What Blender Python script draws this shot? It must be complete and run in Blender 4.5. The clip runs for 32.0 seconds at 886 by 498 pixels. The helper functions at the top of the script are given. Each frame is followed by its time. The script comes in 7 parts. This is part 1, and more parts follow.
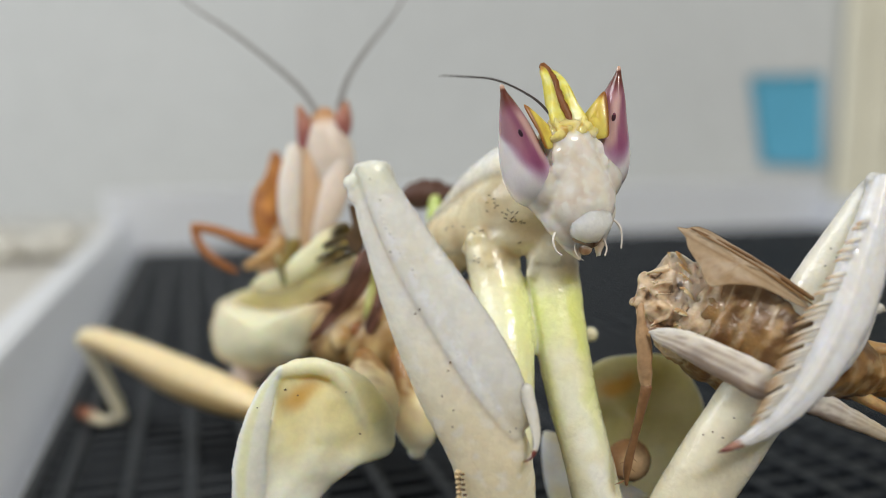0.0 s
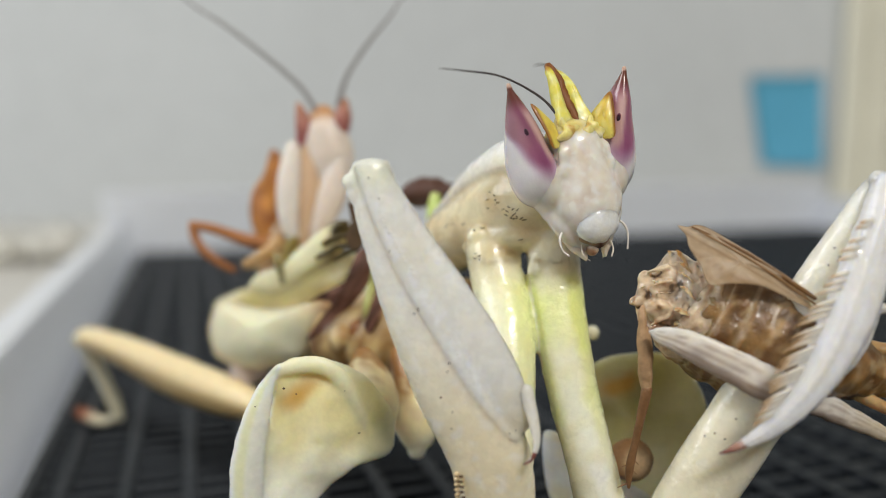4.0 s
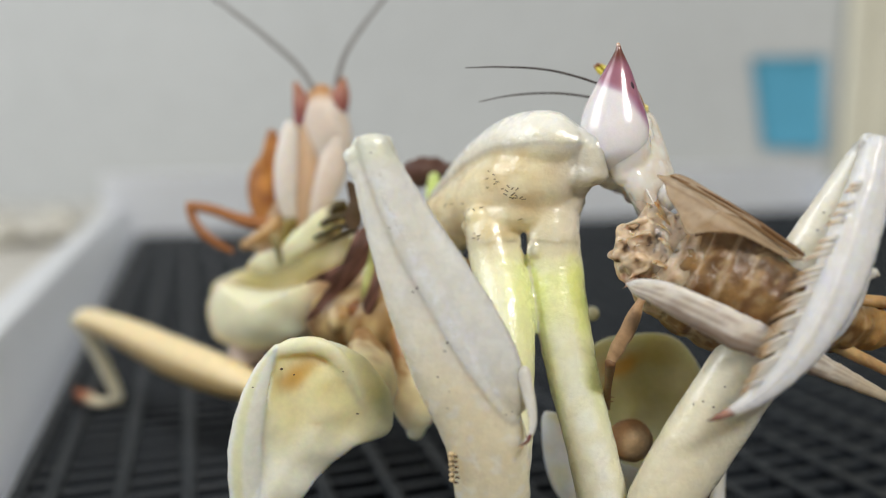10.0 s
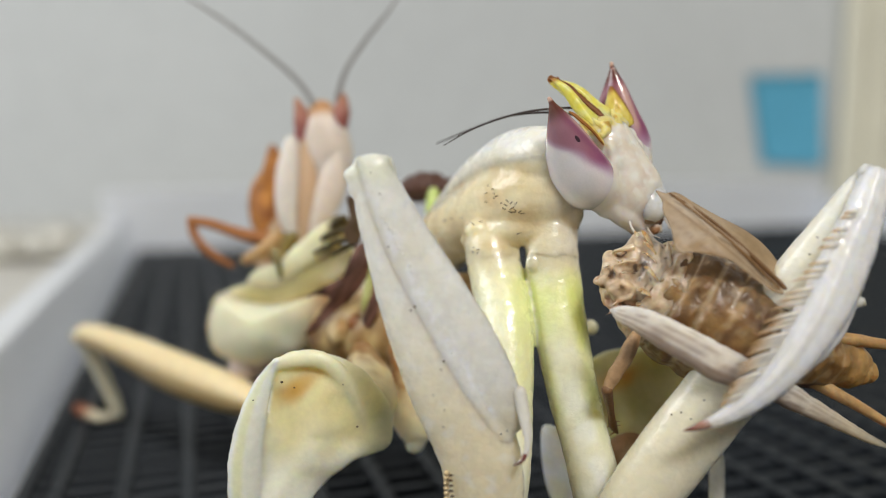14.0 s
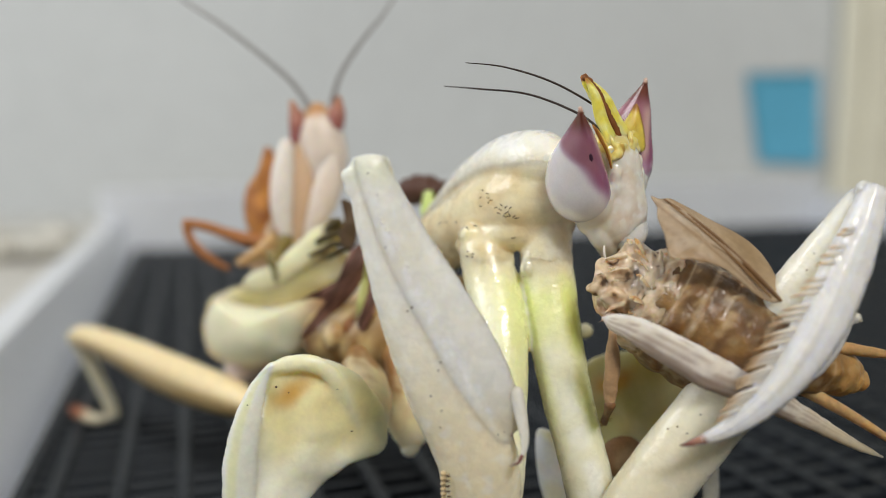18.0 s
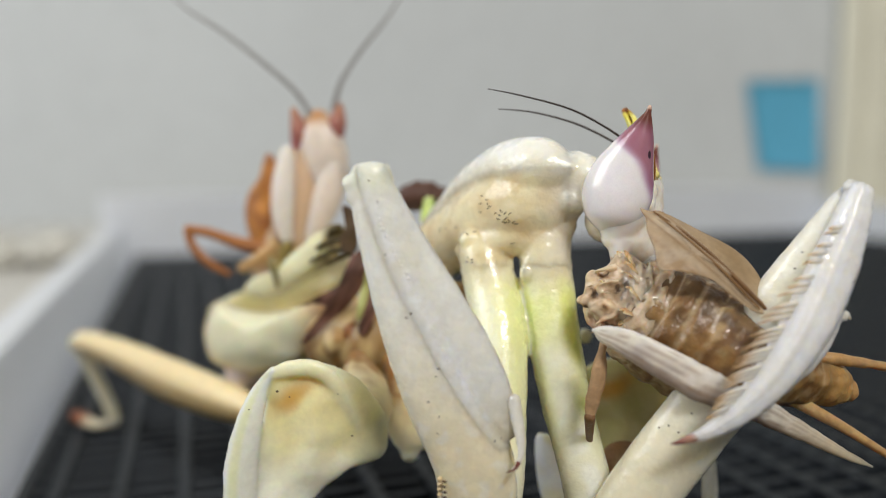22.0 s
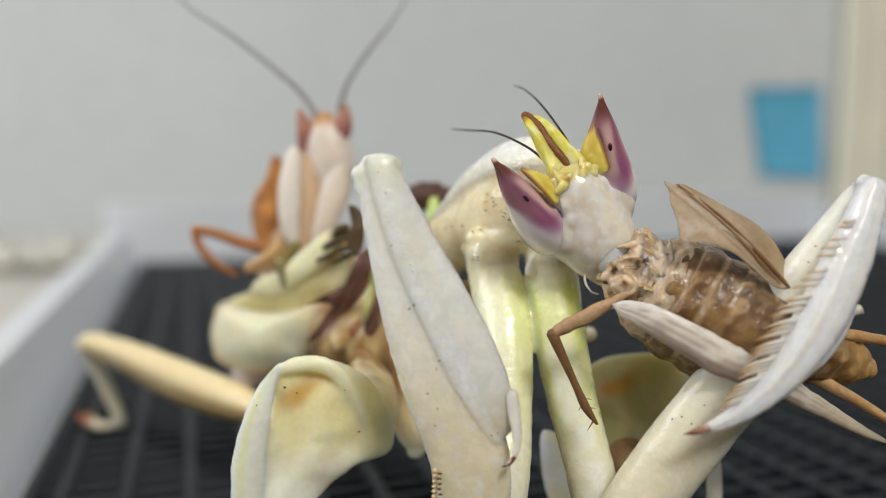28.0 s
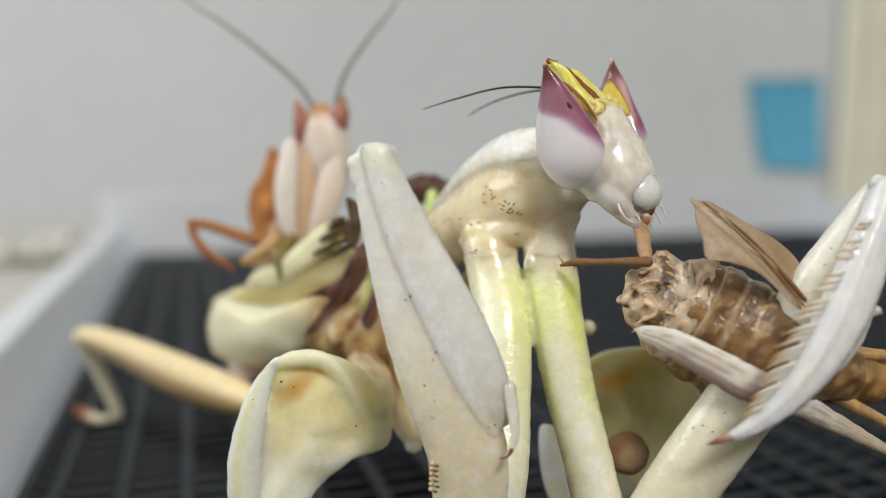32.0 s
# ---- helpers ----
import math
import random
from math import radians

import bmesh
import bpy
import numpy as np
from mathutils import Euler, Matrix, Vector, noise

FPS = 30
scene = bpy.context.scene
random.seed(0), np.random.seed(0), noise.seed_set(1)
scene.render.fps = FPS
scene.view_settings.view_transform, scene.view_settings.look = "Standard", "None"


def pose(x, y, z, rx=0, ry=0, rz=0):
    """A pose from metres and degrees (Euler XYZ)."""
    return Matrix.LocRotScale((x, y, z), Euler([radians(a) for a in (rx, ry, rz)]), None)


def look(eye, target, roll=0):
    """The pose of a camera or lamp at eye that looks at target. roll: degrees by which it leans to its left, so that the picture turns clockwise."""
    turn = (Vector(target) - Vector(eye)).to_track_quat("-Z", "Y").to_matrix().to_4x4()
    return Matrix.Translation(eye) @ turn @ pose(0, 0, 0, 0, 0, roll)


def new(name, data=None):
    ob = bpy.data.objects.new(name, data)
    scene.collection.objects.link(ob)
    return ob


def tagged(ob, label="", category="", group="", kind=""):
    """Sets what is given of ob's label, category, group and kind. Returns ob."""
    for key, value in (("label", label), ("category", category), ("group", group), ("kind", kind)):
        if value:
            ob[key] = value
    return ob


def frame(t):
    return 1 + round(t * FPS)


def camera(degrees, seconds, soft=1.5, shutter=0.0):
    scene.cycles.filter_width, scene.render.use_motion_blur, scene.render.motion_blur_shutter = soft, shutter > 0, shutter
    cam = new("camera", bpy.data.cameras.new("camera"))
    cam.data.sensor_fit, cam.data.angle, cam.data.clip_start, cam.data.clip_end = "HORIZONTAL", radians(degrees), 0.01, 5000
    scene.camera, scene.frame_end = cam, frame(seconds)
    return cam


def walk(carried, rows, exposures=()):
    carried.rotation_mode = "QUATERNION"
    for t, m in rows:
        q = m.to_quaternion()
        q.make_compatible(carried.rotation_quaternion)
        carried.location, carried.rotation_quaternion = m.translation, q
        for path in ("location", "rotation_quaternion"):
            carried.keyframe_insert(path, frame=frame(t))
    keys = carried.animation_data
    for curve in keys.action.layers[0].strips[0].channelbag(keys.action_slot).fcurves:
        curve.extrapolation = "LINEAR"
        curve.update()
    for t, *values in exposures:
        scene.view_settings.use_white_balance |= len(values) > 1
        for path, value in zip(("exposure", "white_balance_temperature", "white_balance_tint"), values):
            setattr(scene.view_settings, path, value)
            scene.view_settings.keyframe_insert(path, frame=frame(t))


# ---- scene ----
# Two flower mantises, one of them eating a cricket, on a black mat in a plastic tray.
# Shapes are written in millimetres; part() brings them to metres.
cam = camera(60, 32.0, soft=0.6)
cam.data.dof.use_dof = True
cam.data.dof.focus_distance = 0.0495
cam.data.dof.aperture_fstop = 16.5

walk(cam, [
    (0, pose(0.00000, -0.00000, 0.03500, 82.800, 0, 0.000)),
    (0.5, pose(0.00007, 0.00006, 0.03497, 82.810, 0, 0.031)),
    (1, pose(0.00009, 0.00014, 0.03499, 82.819, 0, -0.004)),
    (1.5, pose(0.00016, 0.00025, 0.03510, 82.939, 0, -0.049)),
    (2, pose(0.00021, -0.00010, 0.03506, 83.175, 0, -0.032)),
    (2.5, pose(0.00010, -0.00002, 0.03500, 82.993, 0, -0.059)),
    (3, pose(0.00008, 0.00008, 0.03505, 82.777, 0, -0.021)),
    (3.5, pose(-0.00006, 0.00032, 0.03465, 82.904, 0, -0.040)),
    (5.5, pose(0.00008, 0.00066, 0.03469, 82.780, 0, 0.001)),
    (6, pose(0.00006, 0.00054, 0.03479, 82.633, 0, -0.017)),
    (6.5, pose(0.00006, 0.00050, 0.03493, 82.437, 0, -0.049)),
    (7, pose(0.00008, 0.00050, 0.03471, 82.564, 0, -0.013)),
    (7.5, pose(-0.00005, 0.00062, 0.03449, 82.500, 0, -0.047)),
    (8, pose(0.00009, 0.00065, 0.03469, 82.120, 0, 0.014)),
    (8.5, pose(0.00012, 0.00090, 0.03454, 82.245, 0, -0.051)),
    (9, pose(0.00011, 0.00093, 0.03453, 82.067, 0, -0.131)),
    (9.5, pose(-0.00016, 0.00141, 0.03408, 81.772, 0, -0.134)),
    (10, pose(0.00007, 0.00099, 0.03437, 81.630, 0, -0.008)),
    (10.5, pose(0.00004, 0.00107, 0.03428, 81.811, 0, -0.015)),
    (11, pose(-0.00001, 0.00123, 0.03432, 81.843, 0, -0.058)),
    (11.5, pose(0.00002, 0.00098, 0.03449, 81.872, 0, -0.151)),
    (12, pose(0.00011, 0.00104, 0.03434, 81.999, 0, -0.100)),
    (12.5, pose(0.00008, 0.00142, 0.03427, 81.981, 0, -0.143)),
    (13, pose(0.00010, 0.00110, 0.03450, 81.798, 0, -0.126)),
    (13.5, pose(0.00002, 0.00077, 0.03436, 82.102, 0, -0.049)),
    (14, pose(0.00008, 0.00054, 0.03424, 82.866, 0, -0.037)),
    (14.5, pose(0.00009, 0.00016, 0.03430, 82.911, 0, -0.099)),
    (16.5, pose(0.00014, 0.00050, 0.03466, 82.232, 0, -0.191)),
    (17, pose(0.00007, 0.00084, 0.03408, 82.605, 0, -0.099)),
    (17.5, pose(0.00025, 0.00050, 0.03436, 82.611, 0, -0.086)),
    (18, pose(0.00029, 0.00059, 0.03471, 82.690, 0, -0.224)),
    (18.5, pose(0.00037, 0.00058, 0.03475, 82.892, 0, -0.191)),
    (19, pose(0.00037, 0.00039, 0.03481, 82.930, 0, -0.215)),
    (19.5, pose(0.00043, 0.00053, 0.03492, 82.898, 0, -0.271)),
    (20, pose(0.00033, 0.00077, 0.03477, 82.932, 0, -0.304)),
    (20.5, pose(0.00048, 0.00031, 0.03509, 82.946, 0, -0.290)),
    (21, pose(0.00050, -0.00002, 0.03510, 83.086, 0, -0.190)),
    (21.5, pose(0.00037, 0.00023, 0.03460, 83.265, 0, -0.121)),
    (22, pose(0.00035, 0.00015, 0.03467, 83.203, 0, -0.163)),
    (22.5, pose(0.00026, 0.00026, 0.03447, 83.061, 0, -0.159)),
    (23, pose(0.00033, 0.00057, 0.03454, 82.903, 0, -0.101)),
    (23.5, pose(0.00029, 0.00035, 0.03457, 82.899, 0, -0.178)),
    (24, pose(0.00025, 0.00042, 0.03456, 82.915, 0, -0.182)),
    (24.5, pose(0.00017, 0.00063, 0.03417, 83.077, 0, -0.122)),
    (25, pose(0.00028, 0.00036, 0.03423, 83.086, 0, -0.075)),
    (25.5, pose(0.00018, 0.00028, 0.03429, 82.922, 0, -0.088)),
    (27.5, pose(0.00011, -0.00021, 0.03417, 83.509, 0, -0.010)),
    (28, pose(0.00008, -0.00043, 0.03402, 83.788, 0, 0.005)),
    (28.5, pose(0.00014, -0.00039, 0.03382, 83.980, 0, 0.115)),
    (29, pose(0.00016, -0.00053, 0.03381, 83.930, 0, 0.082)),
    (29.5, pose(0.00018, -0.00048, 0.03393, 83.847, 0, -0.008)),
    (30, pose(0.00011, -0.00023, 0.03390, 83.586, 0, -0.003)),
    (30.5, pose(0.00025, -0.00002, 0.03421, 83.363, 0, -0.052)),
    (31, pose(0.00020, 0.00012, 0.03411, 83.289, 0, -0.102)),
    (31.5, pose(0.00015, 0.00015, 0.03413, 83.182, 0, -0.124)),
    (32, pose(0.00015, 0.00009, 0.03401, 83.209, 0, -0.080)),
])

# ---- light ----
world = bpy.data.worlds.new("room_air")
scene.world = world
world.use_nodes = True
world.node_tree.nodes["Background"].inputs[0].default_value = (0.90, 0.93, 0.97, 1)
world.node_tree.nodes["Background"].inputs[1].default_value = 0.30
scene.view_settings.exposure = 0.0


def area_lamp(name, eye, target, wide, deep, power, colour):
    data = bpy.data.lights.new(name, "AREA")
    data.shape, data.size, data.size_y = "RECTANGLE", wide, deep
    data.energy, data.color = power, colour
    ob = new(name, data)
    ob.matrix_world = look(eye, target)
    return ob


area_lamp("ceiling_lamp", (0.22, -0.56, 0.70), (0, 0.06, 0), 0.22, 0.15, 6.1, (1.0, 0.955, 0.88))
# added fill from the left to brighten wall and tray; no window stands there
area_lamp("side_fill", (-0.80, -0.10, 0.60), (0, 0.25, 0.02), 0.5, 0.6, 5.2, (0.95, 0.97, 1.0))


# ---- materials ----
def surface(name, colour=None, rough=0.5, grain=900.0, vary=0.12, bump=0.15, fine=5000.0, skin=0.0, clear=0.0, metal=0.0,
            speck=None, milk=0.0, coat=0.0, radius=(1.0, 0.7, 0.4), depth=0.0006, ior=1.45):
    """A procedural surface; without a colour it takes the tint laid on the mesh."""
    m = bpy.data.materials.new(name)
    m.use_nodes = True
    nt = m.node_tree
    b = nt.nodes["Principled BSDF"]
    co = nt.nodes.new("ShaderNodeTexCoord")
    n1 = nt.nodes.new("ShaderNodeTexNoise")
    n1.inputs["Scale"].default_value, n1.inputs["Detail"].default_value = grain, 4
    n2 = nt.nodes.new("ShaderNodeTexNoise")
    n2.inputs["Scale"].default_value, n2.inputs["Detail"].default_value = fine, 3
    nt.links.new(co.outputs["Object"], n1.inputs["Vector"])
    nt.links.new(co.outputs["Object"], n2.inputs["Vector"])
    add = nt.nodes.new("ShaderNodeMath")
    add.operation = "ADD"
    nt.links.new(n1.outputs[0], add.inputs[0])
    nt.links.new(n2.outputs[0], add.inputs[1])
    ramp = nt.nodes.new("ShaderNodeMapRange")
    ramp.inputs["From Min"].default_value, ramp.inputs["From Max"].default_value = 0.6, 1.4
    ramp.inputs["To Min"].default_value, ramp.inputs["To Max"].default_value = 1 - vary, 1 + vary * 0.6
    nt.links.new(add.outputs[0], ramp.inputs["Value"])
    mul = nt.nodes.new("ShaderNodeVectorMath")
    mul.operation = "SCALE"
    if colour is None:
        at = nt.nodes.new("ShaderNodeAttribute")
        at.attribute_name = "tint"
        nt.links.new(at.outputs["Color"], mul.inputs[0])
    else:
        mul.inputs[0].default_value = colour
    nt.links.new(ramp.outputs[0], mul.inputs["Scale"])
    out = mul.outputs[0]
    if milk:
        n3 = nt.nodes.new("ShaderNodeTexNoise")
        n3.inputs["Scale"].default_value, n3.inputs["Detail"].default_value, n3.inputs["Distortion"].default_value = 260, 5, 1.5
        nt.links.new(co.outputs["Object"], n3.inputs["Vector"])
        r3 = nt.nodes.new("ShaderNodeMapRange")
        r3.interpolation_type = "SMOOTHSTEP"
        r3.inputs["From Min"].default_value, r3.inputs["From Max"].default_value = 0.42, 0.68
        r3.inputs["To Max"].default_value = milk
        nt.links.new(n3.outputs[0], r3.inputs["Value"])
        m3 = nt.nodes.new("ShaderNodeMixRGB")
        m3.inputs["Color2"].default_value = (0.90, 0.83, 0.62, 1)
        nt.links.new(r3.outputs[0], m3.inputs["Fac"])
        nt.links.new(out, m3.inputs["Color1"])
        out = m3.outputs[0]
    if speck:
        vor = nt.nodes.new("ShaderNodeTexVoronoi")
        vor.inputs["Scale"].default_value = speck[0]
        nt.links.new(co.outputs["Object"], vor.inputs["Vector"])
        lim = nt.nodes.new("ShaderNodeMath")
        lim.operation, lim.inputs[1].default_value = "LESS_THAN", speck[1]
        nt.links.new(vor.outputs["Distance"], lim.inputs[0])
        mx = nt.nodes.new("ShaderNodeMixRGB")
        mx.inputs["Color2"].default_value = (*speck[2], 1)
        nt.links.new(lim.outputs[0], mx.inputs["Fac"])
        nt.links.new(out, mx.inputs["Color1"])
        out = mx.outputs[0]
    nt.links.new(out, b.inputs["Base Color"])
    rr = nt.nodes.new("ShaderNodeMapRange")
    rr.inputs["To Min"].default_value, rr.inputs["To Max"].default_value = max(0.02, rough - 0.12), min(1, rough + 0.12)
    nt.links.new(n1.outputs[0], rr.inputs["Value"])
    nt.links.new(rr.outputs[0], b.inputs["Roughness"])
    bm = nt.nodes.new("ShaderNodeBump")
    bm.inputs["Strength"].default_value, bm.inputs["Distance"].default_value = bump, 0.0002
    nt.links.new(add.outputs[0], bm.inputs["Height"])
    nt.links.new(bm.outputs[0], b.inputs["Normal"])
    nt.links.new(bm.outputs[0], b.inputs["Coat Normal"])
    b.inputs["Metallic"].default_value = metal
    b.inputs["IOR"].default_value = ior
    b.inputs["Coat Weight"].default_value = coat
    b.inputs["Coat Roughness"].default_value = 0.10
    if skin:
        b.inputs["Subsurface Weight"].default_value = skin
        b.inputs["Subsurface Radius"].default_value = radius
        b.inputs["Subsurface Scale"].default_value = depth
    b.inputs["Transmission Weight"].default_value = clear
    return m


def thin_sheet(name, clearness):
    """A dry translucent skin that lets light through, with a weak gloss."""
    m = surface(name, None, 0.38, 500, 0.18, 0.30, 2600)
    nt = m.node_tree
    b = nt.nodes["Principled BSDF"]
    thru, glow = nt.nodes.new("ShaderNodeBsdfTransparent"), nt.nodes.new("ShaderNodeBsdfTranslucent")
    nt.links.new(b.inputs["Base Color"].links[0].from_socket, glow.inputs["Color"])
    one, two = nt.nodes.new("ShaderNodeMixShader"), nt.nodes.new("ShaderNodeMixShader")
    one.inputs[0].default_value, two.inputs[0].default_value = 0.40, clearness
    nt.links.new(b.outputs[0], one.inputs[1])
    nt.links.new(glow.outputs[0], one.inputs[2])
    nt.links.new(one.outputs[0], two.inputs[1])
    nt.links.new(thru.outputs[0], two.inputs[2])
    nt.links.new(two.outputs[0], nt.nodes["Material Output"].inputs["Surface"])
    return m


CHITIN = surface("waxy_chitin", None, 0.27, 800, 0.08, 0.30, 2400, skin=0.9, coat=0.55, depth=0.0020, milk=0.24, radius=(1.0, 0.90, 0.70))
SOFT = surface("dull_chitin", None, 0.42, 700, 0.14, 0.10, 2400, skin=0.7, coat=0.15, depth=0.0012, radius=(1.0, 0.82, 0.55))
PETAL = surface("petal_chitin", None, 0.40, 500, 0.10, 0.16, 2200, skin=0.85, coat=0.25, depth=0.0018, milk=0.12, radius=(1.0, 0.80, 0.5))
PEARL = surface("hard_chitin", None, 0.3, 900, 0.1, 0.1, 3000, coat=0.4)
EYE = surface("eye_glaze", None, 0.20, 1500, 0.06, 0.03, 9000, skin=0.35, coat=0.8, depth=0.0007)
BROWN = surface("brown_chitin", None, 0.5, 900, 0.25, 0.3, 4000, skin=0.1)
FLESH = surface("wet_flesh", None, 0.35, 900, 0.4, 0.2, 3000, skin=0.5, coat=0.5, depth=0.0010)
FACE = surface("damp_face", None, 0.26, 420, 0.09, 0.07, 1100, skin=0.85, depth=0.0012, milk=0.45, coat=0.55, radius=(1.0, 0.82, 0.6))
GUT = surface("damp_flesh", None, 0.32, 600, 0.35, 0.40, 2000, skin=0.5, coat=0.4, depth=0.0008)
AMBER = surface("amber_shell", None, 0.42, 900, 0.30, 0.45, 2600, skin=0.8, coat=0.30, depth=0.0009, radius=(1.0, 0.62, 0.30))
SHEET = thin_sheet("wing_sheet", 0.34)
WING = surface("dry_wing", None, 0.45, 600, 0.2, 0.25, 3000, clear=0.15, skin=0.1)
HAIR = surface("feeler_brown", (0.030, 0.018, 0.014), 0.5, 900, 0.2, 0.1)
HAIR_PALE = surface("feeler_grey", (0.27, 0.26, 0.26), 0.5, 900, 0.2, 0.1)
SPECK = surface("dark_grit", (0.11, 0.07, 0.04), 0.6, 2000, 0.3, 0.2)
RUBBER = surface("black_plastic", (0.0155, 0.0195, 0.0255), 0.46, 300, 0.3, 0.2, 2500, ior=1.34)
TRAY = surface("milky_plastic", (0.78, 0.83, 0.94), 0.4, 40, 0.05, 0.05, 400, clear=0.1, skin=0.8, depth=0.006, radius=(1.0, 1.0, 1.0))
TABLE = surface("table_laminate", (0.62, 0.60, 0.55), 0.35, 12, 0.08, 0.05, 300)
PLASTER = surface("wall_paint", (0.585, 0.61, 0.62), 0.8, 6, 0.07, 0.1, 120)
CEIL = surface("ceiling_paint", (0.75, 0.75, 0.74), 0.85, 6, 0.05, 0.1, 120)
BLUE = surface("blue_card", (0.10, 0.40, 0.60), 0.6, 60, 0.08, 0.05, 900)
BEIGE = surface("beige_cloth", (0.74, 0.72, 0.60), 0.85, 40, 0.12, 0.3, 1200)
CLEAR = surface("crumpled_film", (0.80, 0.78, 0.70), 0.15, 60, 0.1, 0.6, 300, clear=0.3, coat=0.3)

WHITE, CREAM, BUFF = (0.86, 0.82, 0.72), (0.78, 0.68, 0.43), (0.66, 0.50, 0.28)
LIME = (0.84, 0.90, 0.34)
DARKRED = (0.17, 0.045, 0.035)
UMBER = (0.085, 0.032, 0.016)
ORANGE = (0.58, 0.25, 0.05)


# ---- shape tools (millimetres) ----
def mix(a, b, k):
    k = min(1.0, max(0.0, k))
    return tuple(x + (y - x) * k for x, y in zip(a, b))


def step(x, a, b):
    k = min(1.0, max(0.0, (x - a) / (b - a)))
    return k * k * (3 - 2 * k)


def spline(rows, m, closed=False):
    """Catmull-Rom through rows of numbers, m steps a span."""
    r = np.array(rows, float)
    n, out = len(r), []
    for i in range(n if closed else n - 1):
        if closed:
            a, b, c, d = r[(i - 1) % n], r[i], r[(i + 1) % n], r[(i + 2) % n]
        else:
            a, b, c, d = r[max(i - 1, 0)], r[i], r[i + 1], r[min(i + 2, n - 1)]
        for j in range(m):
            t = j / m
            out.append(0.5 * (2 * b + (c - a) * t + (2 * a - 5 * b + 4 * c - d) * t * t + (3 * b - a - 3 * c + d) * t ** 3))
    if not closed:
        out.append(r[-1])
    return np.array(out)


def unit(v):
    return v / max(1e-9, np.linalg.norm(v))


def tube(st, n=16, m=6, up=(0, 0, 1), tint=WHITE, lump=0.0, grain=0.8, caps=True, keel=0.0, ridges=(), rings_of=(0, 0.0)):
    """A tapered limb through stations (point, half width, half height)."""
    s = spline([(*p, a, b) for p, a, b in st], m)
    c, ra, rb = s[:, :3], np.maximum(s[:, 3], 0.01), np.maximum(s[:, 4], 0.01)
    tan = np.gradient(c, axis=0)
    rings = []
    k = len(c)
    if caps:
        t0, t1 = unit(tan[0]), unit(tan[-1])
        e0, e1 = min(ra[0], rb[0]), min(ra[-1], rb[-1])
        for a in (80, 55, 28):
            q = radians(a)
            rings.append((c[0] - t0 * e0 * math.sin(q), ra[0] * math.cos(q), rb[0] * math.cos(q), t0, 0.0))
    for i in range(k):
        rings.append((c[i], ra[i], rb[i], unit(tan[i]), i / (k - 1)))
    if caps:
        for a in (28, 55, 80):
            q = radians(a)
            rings.append((c[-1] + t1 * e1 * math.sin(q), ra[-1] * math.cos(q), rb[-1] * math.cos(q), t1, 1.0))
    V, F, C = [], [], []
    up = np.array(up, float)
    for p, a, b, t, u in rings:
        side = unit(np.cross(t, up))
        nrm = np.cross(side, t)
        for j in range(n):
            h = 2 * math.pi * j / n
            f = 1 + keel * max(0, math.cos(2 * h)) ** 6
            for at, wide, tall in ridges:
                f += tall * math.exp(-((h - at) / wide) ** 2)
            f -= rings_of[1] * abs(math.cos(math.pi * rings_of[0] * u)) ** 8
            v = p + side * a * math.cos(h) * f + nrm * b * math.sin(h) * f
            if lump:
                w = Vector(v) * grain + Vector((7.1, 3.3, 1.9))
                d = lump * (noise.noise(w) + 0.5 * noise.noise(w * 2.3))
                v = v + unit(v - p) * d
            V.append(v)
            C.append(tint(u, h, v) if callable(tint) else tint)
    for i in range(len(rings) - 1):
        for j in range(n):
            j2 = (j + 1) % n
            F.append((i * n + j, i * n + j2, (i + 1) * n + j2, (i + 1) * n + j))
    F.append(tuple(range(n))[::-1])
    F.append(tuple(range((len(rings) - 1) * n, len(rings) * n)))
    return V, F, C


def ball(p, r, n=20, tint=WHITE, lump=0.0, grain=0.8):
    r = (r, r, r) if isinstance(r, (int, float)) else r
    V, F, C = [], [], []
    k = n // 2
    for i in range(1, k):
        a = math.pi * i / k
        for j in range(n):
            h = 2 * math.pi * j / n
            d = np.array((math.sin(a) * math.cos(h), math.sin(a) * math.sin(h), math.cos(a)))
            v = np.array(p) + d * r
            if lump:
                w = Vector(v) * grain
                v = v + d * lump * (noise.noise(w) + 0.6 * noise.noise(w * 2.3))
            V.append(v)
            C.append(tint(i / k, h, v) if callable(tint) else tint)
    V += [np.array(p) + (0, 0, r[2]), np.array(p) - (0, 0, r[2])]
    C += [C[0], C[-1]]
    for i in range(k - 2):
        for j in range(n):
            j2 = (j + 1) % n
            F.append((i * n + j, (i + 1) * n + j, (i + 1) * n + j2, i * n + j2))
    for j in range(n):
        F.append((len(V) - 2, j, (j + 1) % n))
        F.append((len(V) - 1, (k - 2) * n + (j + 1) % n, (k - 2) * n + j))
    return V, F, C


